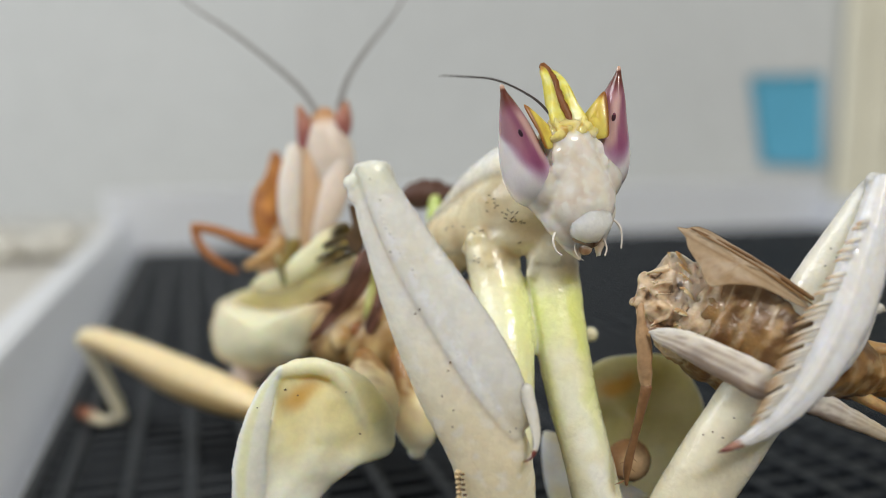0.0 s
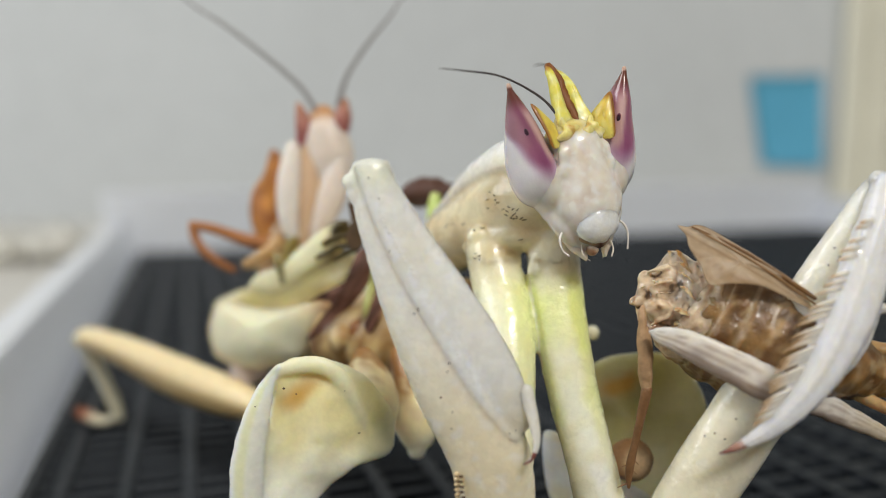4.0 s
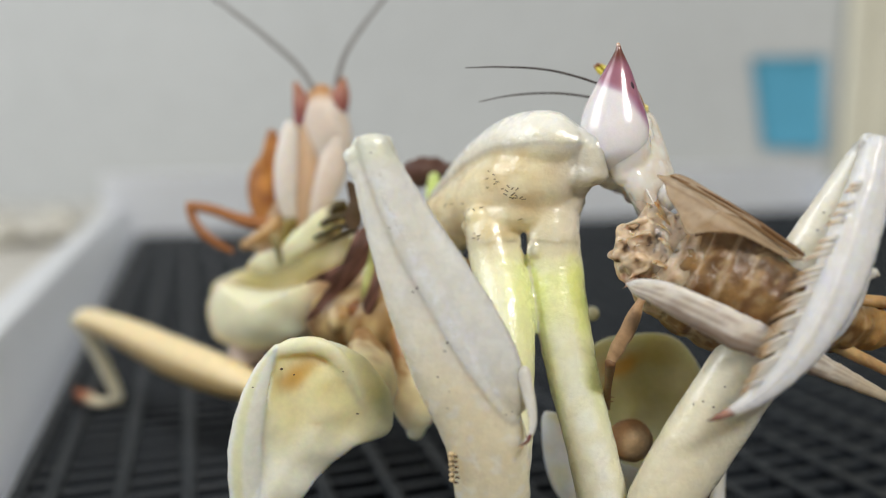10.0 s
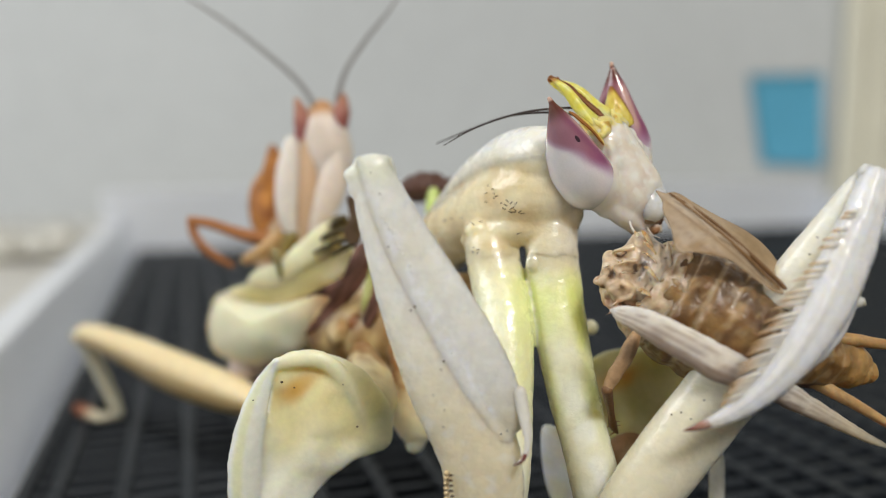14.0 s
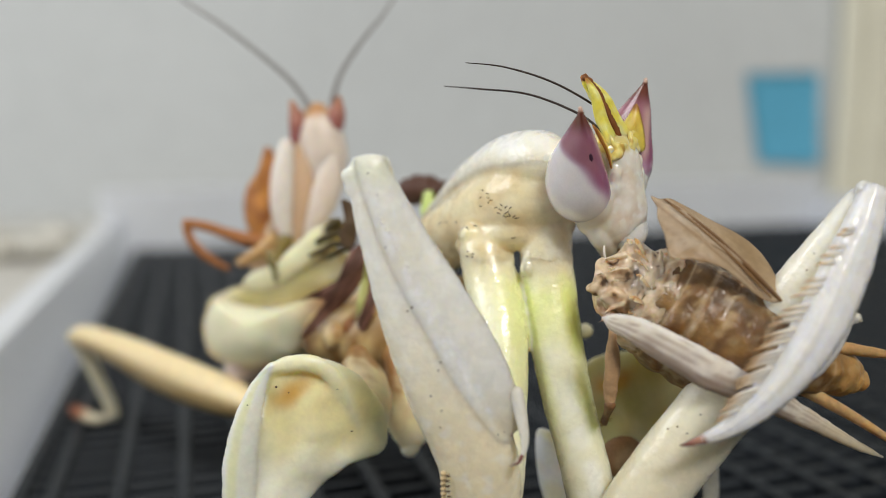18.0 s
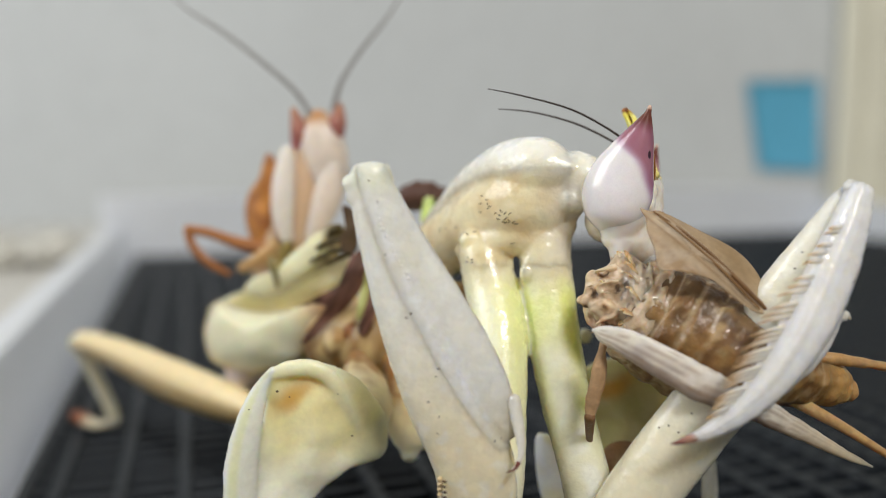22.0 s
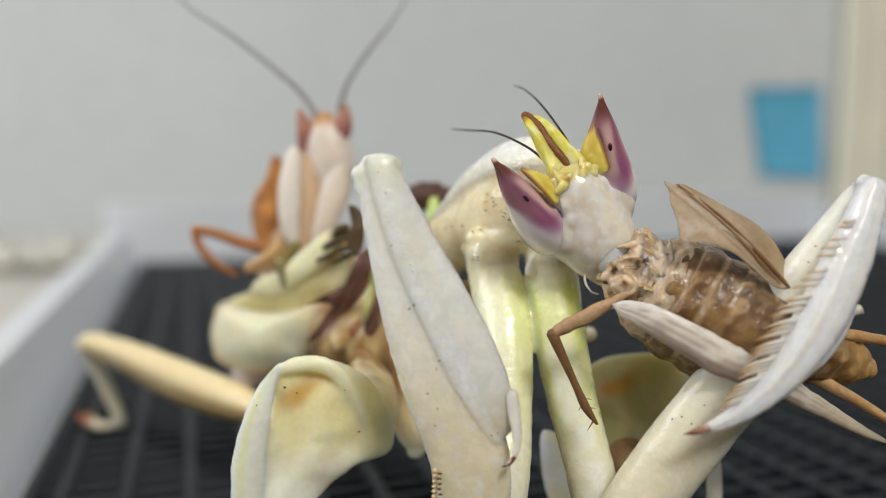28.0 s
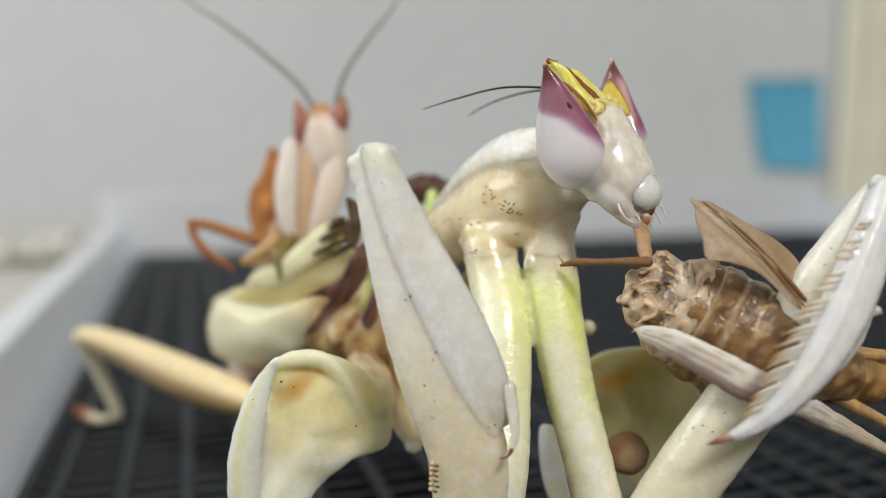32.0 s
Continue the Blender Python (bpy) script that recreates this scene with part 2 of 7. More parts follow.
def lobe(outline, bulge=1.0, thick=0.5, rings=9, m=6, tint=CREAM, face=(0, -1, 0), wave=0.0, heart=None):
    """A petal-like plate: a closed outline, domed towards face, with a rounded rim."""
    o = spline(outline, m, True)
    n = len(o)
    c = np.mean(o, axis=0) if heart is None else np.array(heart, float)
    nrm = np.zeros(3)
    for i in range(n):
        nrm += np.cross(o[i] - c, o[(i + 1) % n] - c)
    nrm = unit(nrm)
    if np.dot(nrm, face) < 0:
        nrm, o = -nrm, o[::-1]
    V, F, C = [], [], []

    def put(s, side):
        for i in range(n):
            dome = bulge * (1 - s * s)
            rim = thick / 2 * math.sqrt(max(0.0, 1 - s ** 6)) * side
            v = c + (o[i] - c) * s + nrm * (dome + rim)
            if wave:
                v = v + nrm * wave * noise.noise(Vector(v) * 0.45)
            V.append(v)
            C.append(tint(s, 2 * math.pi * i / n, v) if callable(tint) else tint)

    steps = [k / rings for k in range(1, rings)] + [0.965, 1.0]
    for s in steps:
        put(s, 1)
    for s in steps[-2::-1]:
        put(s, -1)
    top = len(V)
    V += [c + nrm * (bulge + thick / 2), c + nrm * (bulge - thick / 2)]
    C += [C[0], C[0]]
    k = len(steps) * 2 - 1
    for i in range(k - 1):
        for j in range(n):
            j2 = (j + 1) % n
            F.append((i * n + j, (i + 1) * n + j, (i + 1) * n + j2, i * n + j2))
    for j in range(n):
        F.append((top, j, (j + 1) % n))
        F.append((top + 1, (k - 1) * n + (j + 1) % n, (k - 1) * n + j))
    return V, F, C


def fuse(geos, voxel=0.15, even=6, tint=WHITE, relief=None):
    """Melt overlapping shapes into one skin with soft seams; tint(p, n) colours it by place."""
    V, F, C = joined(*geos)
    me = bpy.data.meshes.new("melt")
    me.from_pydata([tuple(v) for v in V], [], F)
    ob = bpy.data.objects.new("melt", me)
    scene.collection.objects.link(ob)
    mod = ob.modifiers.new("melt", "REMESH")
    mod.mode, mod.voxel_size = "VOXEL", voxel
    ev = ob.evaluated_get(bpy.context.evaluated_depsgraph_get())
    got = ev.to_mesh()
    v = np.array([tuple(x.co) for x in got.vertices])
    faces = [tuple(p.vertices) for p in got.polygons]
    e = np.array([tuple(x.vertices) for x in got.edges])
    ev.to_mesh_clear()
    bpy.data.objects.remove(ob)
    bpy.data.meshes.remove(me)
    deg = np.bincount(e.ravel(), minlength=len(v))[:, None]

    def drift(w):
        out = np.zeros_like(w)
        np.add.at(out, e[:, 0], w[e[:, 1]])
        np.add.at(out, e[:, 1], w[e[:, 0]])
        return out / np.maximum(deg, 1) - w

    for i in range(even):
        v = v + 0.6 * drift(v)
        v = v - 0.45 * drift(v)
    q = np.array([f[:4] if len(f) > 3 else (*f, f[0]) for f in faces])
    fn = np.cross(v[q[:, 2]] - v[q[:, 0]], v[q[:, 3]] - v[q[:, 1]])
    nrm = np.zeros_like(v)
    for k in range(4):
        np.add.at(nrm, q[:, k], fn)
    nrm /= np.maximum(np.linalg.norm(nrm, axis=1, keepdims=True), 1e-9)
    if relief:
        v = v + nrm * np.array([relief(p) for p in v])[:, None]
    return list(v), faces, [(*(tint(p, n) if callable(tint) else tint), *n) for p, n in zip(v, nrm)]


def split(geo, test):
    """The faces of a skin in two parts: where test(p) holds, and the rest."""
    V, F, C = geo
    mark = [test(p) for p in V]
    out = []
    for want in (True, False):
        faces = [f for f in F if (sum(mark[i] for i in f) * 2 > len(f)) == want]
        used = sorted({i for f in faces for i in f})
        at = {j: i for i, j in enumerate(used)}
        out.append(([V[i] for i in used], [tuple(at[i] for i in f) for f in faces], [C[i] for i in used]))
    return out


def slab(p, q):
    """A box between two corners, with small bevels left to the light."""
    (a, b, c), (d, e, f) = p, q
    V = [np.array(v, float) for v in ((a, b, c), (d, b, c), (d, e, c), (a, e, c), (a, b, f), (d, b, f), (d, e, f), (a, e, f))]
    F = [(3, 2, 1, 0), (4, 5, 6, 7), (0, 1, 5, 4), (1, 2, 6, 5), (2, 3, 7, 6), (3, 0, 4, 7)]
    return V, F, [WHITE] * 8


def joined(*geos):
    V, F, C = [], [], []
    for v, f, c in geos:
        k = len(V)
        V += list(v)
        F += [tuple(i + k for i in x) for x in f]
        C += list(c)
    return V, F, C


ORIGIN = {}


def mesh_of(name, geo, material, base=(0, 0, 0), smooth=True):
    V, F, C = geo
    me = bpy.data.meshes.new(name)
    v = (np.array(V, float) - np.array(base, float)) * 0.001
    me.from_pydata([tuple(x) for x in v], [], F)
    at = me.color_attributes.new("tint", "FLOAT_COLOR", "POINT")
    col = np.ones((len(V), 4), np.float32)
    col[:, :3] = np.array(C, np.float32)[:, :3]
    at.data.foreach_set("color", col.ravel())
    if smooth:
        me.polygons.foreach_set("use_smooth", [True] * len(me.polygons))
    me.materials.append(material)
    me.update()
    if len(C[0]) == 6:          # a melted skin keeps its soft shading across its parts
        me.normals_split_custom_set_from_vertices([tuple(c[3:]) for c in C])
    return me


def thing(name, base, label, category, group="", kind=""):
    ob = new(name)
    ob.empty_display_size = 0.002
    ob.location = Vector(base) * 0.001
    ORIGIN[ob.name] = np.array(base, float)
    return tagged(ob, label, category, group, kind)


def part(name, geo, material, parent, label="", at=None, smooth=True):
    """One mesh under a thing or a part. at: its own pivot in millimetres (else its parent's)."""
    base = ORIGIN[parent.name] if at is None else np.array(at, float)
    ob = new(name, mesh_of(name, geo, material, base, smooth))
    ob.parent = parent
    ob.location = Vector(base - ORIGIN[parent.name]) * 0.001
    ORIGIN[ob.name] = base
    return tagged(ob, label)


def solid(name, geo, material, base=(0, 0, 0), label="", category="", kind="", smooth=False, group=""):
    ob = new(name, mesh_of(name, geo, material, base, smooth))
    ob.location = Vector(base) * 0.001
    ORIGIN[ob.name] = np.array(base, float)
    return tagged(ob, label, category, group, kind)


def grit(spots, parent, size=0.09):
    for p in spots:
        part("speck", ball(p, (size * random.uniform(0.5, 1.6), size, size * random.uniform(0.4, 1.2)), 6, UMBER), SPECK, parent)


# ---- the place ----
TURN = radians(18.2)
ACROSS = np.array((math.cos(TURN), math.sin(TURN), 0))
ALONG = np.array((-math.sin(TURN), math.cos(TURN), 0))
CORNER = np.array((-108.5, 273.0, 0.00))          # far corner of the mat


def mat_xy(a, b, z=0.0):
    """a millimetres along the mat's far edge, b towards the viewer from it."""
    p = CORNER + ACROSS * a - ALONG * b
    return np.array((p[0], p[1], z))


def mat_box(a0, a1, b0, b1, z0, z1):
    V, F, C = slab((0, 0, 0), (1, 1, 1))
    V = [mat_xy(a0 + (a1 - a0) * v[0], b1 + (b0 - b1) * v[1], z0 + (z1 - z0) * v[2]) for v in V]
    return V, F, C


solid("floor", slab((-1500, -1500, -30), (1500, 900, -6)), TABLE, label="pale laminate table top", category="table top", kind="structure")
solid("wall_back", slab((-1500, 470, -30), (1500, 490, 1400)), PLASTER, label="light grey painted wall", category="wall", kind="structure")
# side and front walls and the ceiling are unseen, added to close the room
solid("wall_left", slab((-1520, -1500, -30), (-1500, 490, 1400)), PLASTER, label="light grey painted wall", category="wall", kind="structure")
solid("wall_right", slab((1500, -1500, -30), (1520, 490, 1400)), PLASTER, label="light grey painted wall", category="wall", kind="structure")
solid("wall_front", slab((-1520, -1520, -30), (1520, -1500, 1400)), PLASTER, label="light grey painted wall", category="wall", kind="structure")
solid("ceiling", slab((-1520, -1520, 1400), (1520, 490, 1420)), CEIL, label="white painted ceiling", category="ceiling", kind="structure")

def hanging_card(corners, deep):
    """A sheet of card by its four corners, top first, a little curled away from the wall."""
    (ax, az), (bx, bz), (cx, cz), (dx, dz) = corners
    V, F, n = [], [], 8
    for back in (0, 1):
        for i in range(n + 1):
            for j in range(n + 1):
                u, v = i / n, j / n
                x = (ax + (bx - ax) * u) * (1 - v) + (dx + (cx - dx) * u) * v
                z = (az + (bz - az) * u) * (1 - v) + (dz + (cz - dz) * u) * v
                V.append(np.array((x, 469.6 - deep * (0.25 + u * v * v + 0.5 * (1 - u) * v ** 3) + 0.35 * back, z)))
    m = n + 1
    for b in (0, m * m):
        F += [(b + i * m + j, b + i * m + j + 1, b + (i + 1) * m + j + 1, b + (i + 1) * m + j)[::1 if b else -1] for i in range(n) for j in range(n)]
    rim = [i * m for i in range(m)] + [n * m + j for j in range(1, m)] + [i * m + n for i in range(n - 1, -1, -1)] + list(range(n - 1, 0, -1))
    F += [(rim[k], rim[(k + 1) % len(rim)], rim[(k + 1) % len(rim)] + m * m, rim[k] + m * m) for k in range(len(rim))]
    return V, F, [WHITE] * len(V)


card = solid("blue_card", hanging_card([(183.26, 80.52), (227.59, 81.51), (229.31, 26.69), (192.74, 27.71)], 3.6), BLUE, label="blue paper card stuck on the grey wall, narrower below", category="card", smooth=True)
blind = thing("curtain", (234.5, 463.60, -6.00), "pale beige curtain hanging in soft folds", "curtain")
bx, by, bz = (234.5, 463.60, -6.00)
for i in range(9):
    part("fold", tube([((bx + 9 + i * 15, by, bz), 8.5, 5), ((bx + 9 + i * 15 + random.uniform(-1, 1), by, bz + 120), 8.2, 5.5), ((bx + 9 + i * 15, by, bz + 330), 8, 5)], 14, 4, up=(0, 1, 0), tint=BUFF), BEIGE, blind)

# clear folds added to make the bright spot on the table's left
film = thing("glint_folds", (-190, 330, -6), "crumpled clear folds added for a bright spot on the table", "bag")
for i in range(7):
    part("fold", ball((-238 + i * 14 + random.uniform(-6, 6), 300 + random.uniform(-14, 14), -1 + random.uniform(-2, 3)), (random.uniform(9, 15), random.uniform(9, 14), random.uniform(4, 7)), 24, WHITE, 4.0, 0.09), CLEAR, film)

# tray
MATW, MATL = 300.0, 360.0
tray = thing("plastic_tray", mat_xy(MATW / 2, MATL / 2, -6), "shallow milky plastic tray holding the black mat", "tray")
part("tray_floor", mat_box(-6, MATW + 6, -6, MATL + 6, -5.9, -4.5), TRAY, tray, smooth=False)


def tray_wall(a0, b0, a1, b1, out, tall):
    """A slanting wall from floor to rim, with a turned lip."""
    o = np.array(out, float)
    V, F = [], []
    prof = [(0, -4.4), (2.5, tall - 1.5), (6, tall - 1), (6, tall), (1.5, tall - 0.2), (-1.6, -4.4)]
    for a, b in ((a0, b0), (a1, b1)):
        for off, z in prof:
            V.append(mat_xy(a + o[0] * off, b + o[1] * off, z))
    k = len(prof)
    for i in range(k):
        j = (i + 1) % k
        F.append((i, j, k + j, k + i))
    F += [tuple(range(k)), tuple(range(k, 2 * k))[::-1]]
    return V, F, [WHITE] * len(V)


part("tray_wall", tray_wall(-4, -12, -4, MATL + 12, (-1, 0), 10), TRAY, tray, smooth=False)
part("tray_wall", tray_wall(MATW + 4, -12, MATW + 4, MATL + 12, (1, 0), 14), TRAY, tray, smooth=False)
part("tray_wall", tray_wall(-12, -4, MATW + 12, -4, (0, -1), 21), TRAY, tray, smooth=False)
part("tray_wall", tray_wall(-12, MATL + 4, MATW + 12, MATL + 4, (0, 1), 14), TRAY, tray, smooth=False)

# mat: a black grid of long ribs and lower cross slats
mat = thing("grid_mat", mat_xy(MATW / 2, MATL / 2, -4.4), "black ribbed plastic grid mat lying in the tray", "mat")
part("backing", mat_box(0, MATW, 0, MATL, -4.4, -2.2), RUBBER, mat, smooth=False)
RIB, SLAT = 6.4, 3.2


def bar(w, length, z0, z1, across):
    """A bar with chamfered upper edges, centred, lying along the mat or across it."""
    c = 0.22
    prof = [(-w / 2, z0), (w / 2, z0), (w / 2, z1 - c), (w / 2 - c, z1), (-w / 2 + c, z1), (-w / 2, z1 - c)]
    d, e = (ACROSS, ALONG) if across else (ALONG, ACROSS)
    V = [d * s * length / 2 + e * p[0] + np.array((0, 0, p[1])) for s in (-1, 1) for p in prof]
    k = len(prof)
    F = [(i, (i + 1) % k, k + (i + 1) % k, k + i) for i in range(k)] + [tuple(range(k))[::-1], tuple(range(k, 2 * k))]
    return V, F, [WHITE] * len(V)


rib_mesh = mesh_of("rib", bar(1.3, MATL, -2.2, 0.0, False), RUBBER, smooth=False)
slat_mesh = mesh_of("slat", bar(1.25, MATW, -2.2, -0.5, True), RUBBER, smooth=False)


def lay(name, me, p):
    ob = new(name, me)
    ob.parent = mat
    ob.location = Vector(p - ORIGIN[mat.name]) * 0.001


a = 0.7
lay("rib", rib_mesh, mat_xy(a, MATL / 2))
a = RIB / 2 + 0.7
while a < MATW:
    lay("rib", rib_mesh, mat_xy(a, MATL / 2))
    a += RIB
b = 0.8
while b < MATL:
    lay("slat", slat_mesh, mat_xy(MATW / 2, b))
    b += SLAT

# ---- the eating mantis ----
FEET = (-3.84, 58.99, 7.25)
FEET = (FEET[0], FEET[1], 0.0)
female = thing("orchid_mantis", FEET, "large white and cream orchid mantis eating a cricket on the mat", "mantis", "mantises")


BACK = spline([(9.21, 53.28, 33.89), (7.93, 53.88, 33.88), (6.88, 54.87, 33.70), (5.48, 56.65, 33.41), (3.75, 59.31, 32.16), (1.65, 63.80, 29.41), (-0.45, 67.53, 27.02)], 8)
BACK_DIR = np.gradient(BACK, axis=0)


def above_back(p):
    """Height of a point over the middle line of the saddle, square to that line."""
    i = int(np.argmin(((BACK - np.array(p)) ** 2).sum(1)))
    t = unit(BACK_DIR[i])
    up = unit(np.array((0, 0, 1.0)) - t * t[2])
    return float(np.dot(np.array(p) - BACK[i], up))


def thorax_tint(p, n):
    h = above_back(p)
    k = noise.noise(Vector(p) * 0.6)
    low = mix((0.88, 0.79, 0.54), (0.76, 0.60, 0.33), 0.5 + 1.1 * k)
    low = mix(low, (0.84, 0.78, 0.60), step(-n[2], -0.1, 0.9) * 0.4)
    front = step(p[0], NECK_X - 2.4, NECK_X + 0.6)
    low = mix(low, (0.85, 0.79, 0.68), front * 0.85)
    top = mix((0.87, 0.83, 0.69), (0.92, 0.905, 0.84), step(h, 0.2, 1.6) + 0.4 * k)
    return mix(low, top, step(h, -0.35, 0.25))


NECK_X = (8.59, 54.13, 32.61)[0]
COXA_L = [((3.78, 58.24, 30.07), 1.5, 1.5), ((3.41, 56.06, 28.80), 1.75, 1.6), ((3.47, 54.88, 27.37), 1.8, 1.65), ((3.95, 54.02, 25.37), 1.92, 1.75), ((4.45, 51.80, 22.20), 1.85, 1.7), ((4.39, 49.67, 18.08), 1.7, 1.5), ((4.01, 47.81, 14.52), 1.8, 1.6), ((3.48, 46.55, 10.90), 1.7, 1.6)]
COXA_R = [((7.56, 55.72, 30.82), 1.85, 1.7), ((7.76, 54.62, 29.36), 1.9, 1.75), ((7.75, 53.99, 27.57), 1.84, 1.75), ((7.88, 53.53, 25.46), 1.88, 1.78), ((8.22, 52.20, 22.10), 1.85, 1.7), ((8.83, 50.93, 18.45), 1.75, 1.6), ((9.73, 49.44, 14.62), 1.65, 1.5), ((10.62, 48.11, 10.48), 1.7, 1.6)]
COXA_TOP = (5.76, 54.95, 27.19)[2]
PART_X = (5.93, 54.91, 26.87)[0]


def coxa_tint(p, n):
    u = (COXA_TOP - p[2]) / 15.0
    k = noise.noise(Vector(p) * 0.8)
    right = p[0] > PART_X + 0.12 * (COXA_TOP - p[2])
    green = step(u + 0.05 * k, 0.02, 0.14) * (1 - step(u, 0.45, 0.95))
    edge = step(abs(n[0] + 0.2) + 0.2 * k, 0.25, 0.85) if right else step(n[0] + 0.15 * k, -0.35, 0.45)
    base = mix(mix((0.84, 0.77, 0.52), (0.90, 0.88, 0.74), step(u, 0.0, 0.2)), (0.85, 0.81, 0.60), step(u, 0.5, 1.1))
    # the white highlight down the front is painted in, by facing
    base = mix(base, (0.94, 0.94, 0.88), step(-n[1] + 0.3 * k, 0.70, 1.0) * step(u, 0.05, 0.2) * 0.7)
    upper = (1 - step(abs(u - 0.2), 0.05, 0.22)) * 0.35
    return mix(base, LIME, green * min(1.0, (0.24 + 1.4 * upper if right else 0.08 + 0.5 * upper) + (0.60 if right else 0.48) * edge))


def body_tint(p, n):
    return mix(thorax_tint(p, n), coxa_tint(p, n), step(COXA_TOP - p[2], -1.0, 0.6))


skin = fuse([tube([((8.72, 53.85, 32.03), 1.7, 2.1), ((6.49, 54.68, 31.38), 2.35, 2.9), ((4.51, 56.58, 30.50), 2.7, 2.9), ((2.25, 59.70, 28.84), 2.8, 2.6),
                   ((-0.19, 64.46, 26.66), 2.8, 2.5), ((-3.35, 70.12, 23.56), 3.0, 3.0), ((-5.05, 71.62, 19.50), 3.4, 3.4)], 24, 6, lump=0.12),
             tube([(tuple(BACK[0]), 1.5, 1.1), (tuple(BACK[8]), 2.1, 2.1), (tuple(BACK[16]), 2.4, 2.42), (tuple(BACK[24]), 2.6, 2.38), (tuple(BACK[32]), 2.65, 2.1),
                   (tuple(BACK[40]), 2.6, 1.8), (tuple(BACK[48]), 2.2, 1.5)], 28, 6),
             tube(COXA_L, 24, 6, up=(0, 1, 0)), tube(COXA_R, 24, 6, up=(0, 1, 0)),
             tube([((4.92, 53.68, 26.65), 0.6, 0.5), ((5.09, 54.40, 27.56), 0.45, 0.4), ((4.97, 54.90, 28.35), 0.2, 0.2)], 12, 5, up=(0, 1, 0)),
             tube([((6.29, 52.77, 26.63), 0.6, 0.5), ((6.49, 53.19, 27.60), 0.45, 0.4), ((6.68, 53.90, 28.39), 0.2, 0.2)], 12, 5, up=(0, 1, 0)),
             ball((2.60, 54.85, 28.77), (0.95, 0.9, 0.7), 18, WHITE, 0.2, 1.2), ball((2.07, 55.75, 27.92), (0.7, 0.7, 0.6), 16), ball((3.47, 54.40, 28.41), (0.6, 0.55, 0.5), 16),
             ball((8.72, 54.12, 30.14), (1.25, 1.2, 1.4), 18),
             tube([((3.40, 55.94, 28.60), 1.7, 1.5), ((5.61, 54.88, 29.01), 1.9, 1.35), ((7.84, 54.58, 29.04), 1.8, 1.5)], 20, 6),
             tube([((6.54, 55.37, 32.88), 2.2, 2.3), ((8.62, 54.40, 33.16), 1.8, 2.0), ((10.19, 53.18, 33.12), 1.6, 1.8)], 20, 6, lump=0.3, grain=0.9),
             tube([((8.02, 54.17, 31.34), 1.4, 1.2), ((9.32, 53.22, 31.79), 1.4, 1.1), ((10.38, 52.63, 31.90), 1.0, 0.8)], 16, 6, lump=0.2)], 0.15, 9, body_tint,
            lambda p: 0.04 * step(above_back(p), -0.05, 0.2) * step(p[2] - COXA_TOP, 0, 2) + 0.05 * noise.noise(Vector(p) * 1.2) + (0.06 * noise.noise(Vector(p) * 2.3) if p[2] > COXA_TOP - 1.5 and above_back(p) < 0.1 else 0.015 * noise.noise(Vector(p) * 2.6)))
coxae, skin = split(skin, lambda p: p[2] < COXA_TOP + 0.6 * noise.noise(Vector(p) * 0.55))
coxa_right, coxa_left = split(coxae, lambda p: p[0] > PART_X + 0.16 * (COXA_TOP - p[2]))
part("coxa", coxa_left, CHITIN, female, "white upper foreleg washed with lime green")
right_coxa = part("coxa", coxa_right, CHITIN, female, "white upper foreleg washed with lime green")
throat, skin = split(skin, lambda p: p[0] > NECK_X + 0.35 + 0.3 * noise.noise(Vector(p) * 0.8) and p[2] > COXA_TOP + 3.2)
part("neck", throat, CHITIN, female, "soft white folded neck")
saddle, under = split(skin, lambda p: above_back(p) > 0.0)
part("prothorax", under, CHITIN, female, "beige underside of the long thorax with dark specks")
part("pronotum", saddle, CHITIN, female, "smooth white saddle over the thorax")
SKIN_V = np.array(under[0] + saddle[0])


def on_skin(p):
    """The near side of the thorax under a given spot."""
    q = np.array(p, float)
    return SKIN_V[int(np.argmin(((SKIN_V - q) ** 2).sum(1)))] + np.array((0, -0.02, 0.01))


def fleck(p, parent, size):
    a = random.uniform(-0.9, 0.9)
    d = np.array((math.cos(a), 0, math.sin(a))) * size * random.uniform(1.0, 2.6)
    part("speck", tube([(p - d, size * 0.6, size * 0.6), (p + d, size * 0.6, size * 0.6)], 6, 2, up=(0, 1, 0), tint=UMBER), SPECK, parent)


for p in ((1.10, 52.74, 27.98), (1.33, 52.70, 27.67), (1.72, 52.49, 27.62), (1.87, 52.55, 28.09), (1.57, 55.96, 29.60), (0.67, 56.75, 29.40), (0.08, 57.35, 29.42), (-0.17, 57.32, 29.17), (3.24, 53.62, 31.77), (3.47, 53.58, 31.45), (3.10, 54.05, 32.02), (3.92, 53.10, 30.86),
          (4.37, 52.91, 30.95), (4.64, 52.74, 30.42), (4.87, 52.76, 30.57), (5.09, 52.69, 30.77), (4.44, 52.70, 30.11), (4.18, 52.84, 30.41), (5.33, 52.62, 30.27), (3.62, 53.35, 31.23), (2.94, 53.98, 31.43), (5.22, 52.53, 28.72), (4.72, 52.90, 30.87), (2.25, 54.32, 29.31),
          (4.61, 52.82, 30.25), (4.76, 52.80, 30.10), (4.96, 52.82, 30.22), (4.25, 52.88, 30.68), (2.82, 53.90, 30.84), (5.07, 52.84, 30.41), (3.31, 53.45, 31.23), (5.52, 52.59, 30.04), (2.73, 54.26, 29.64)):
    fleck(on_skin(p), female, 0.055)


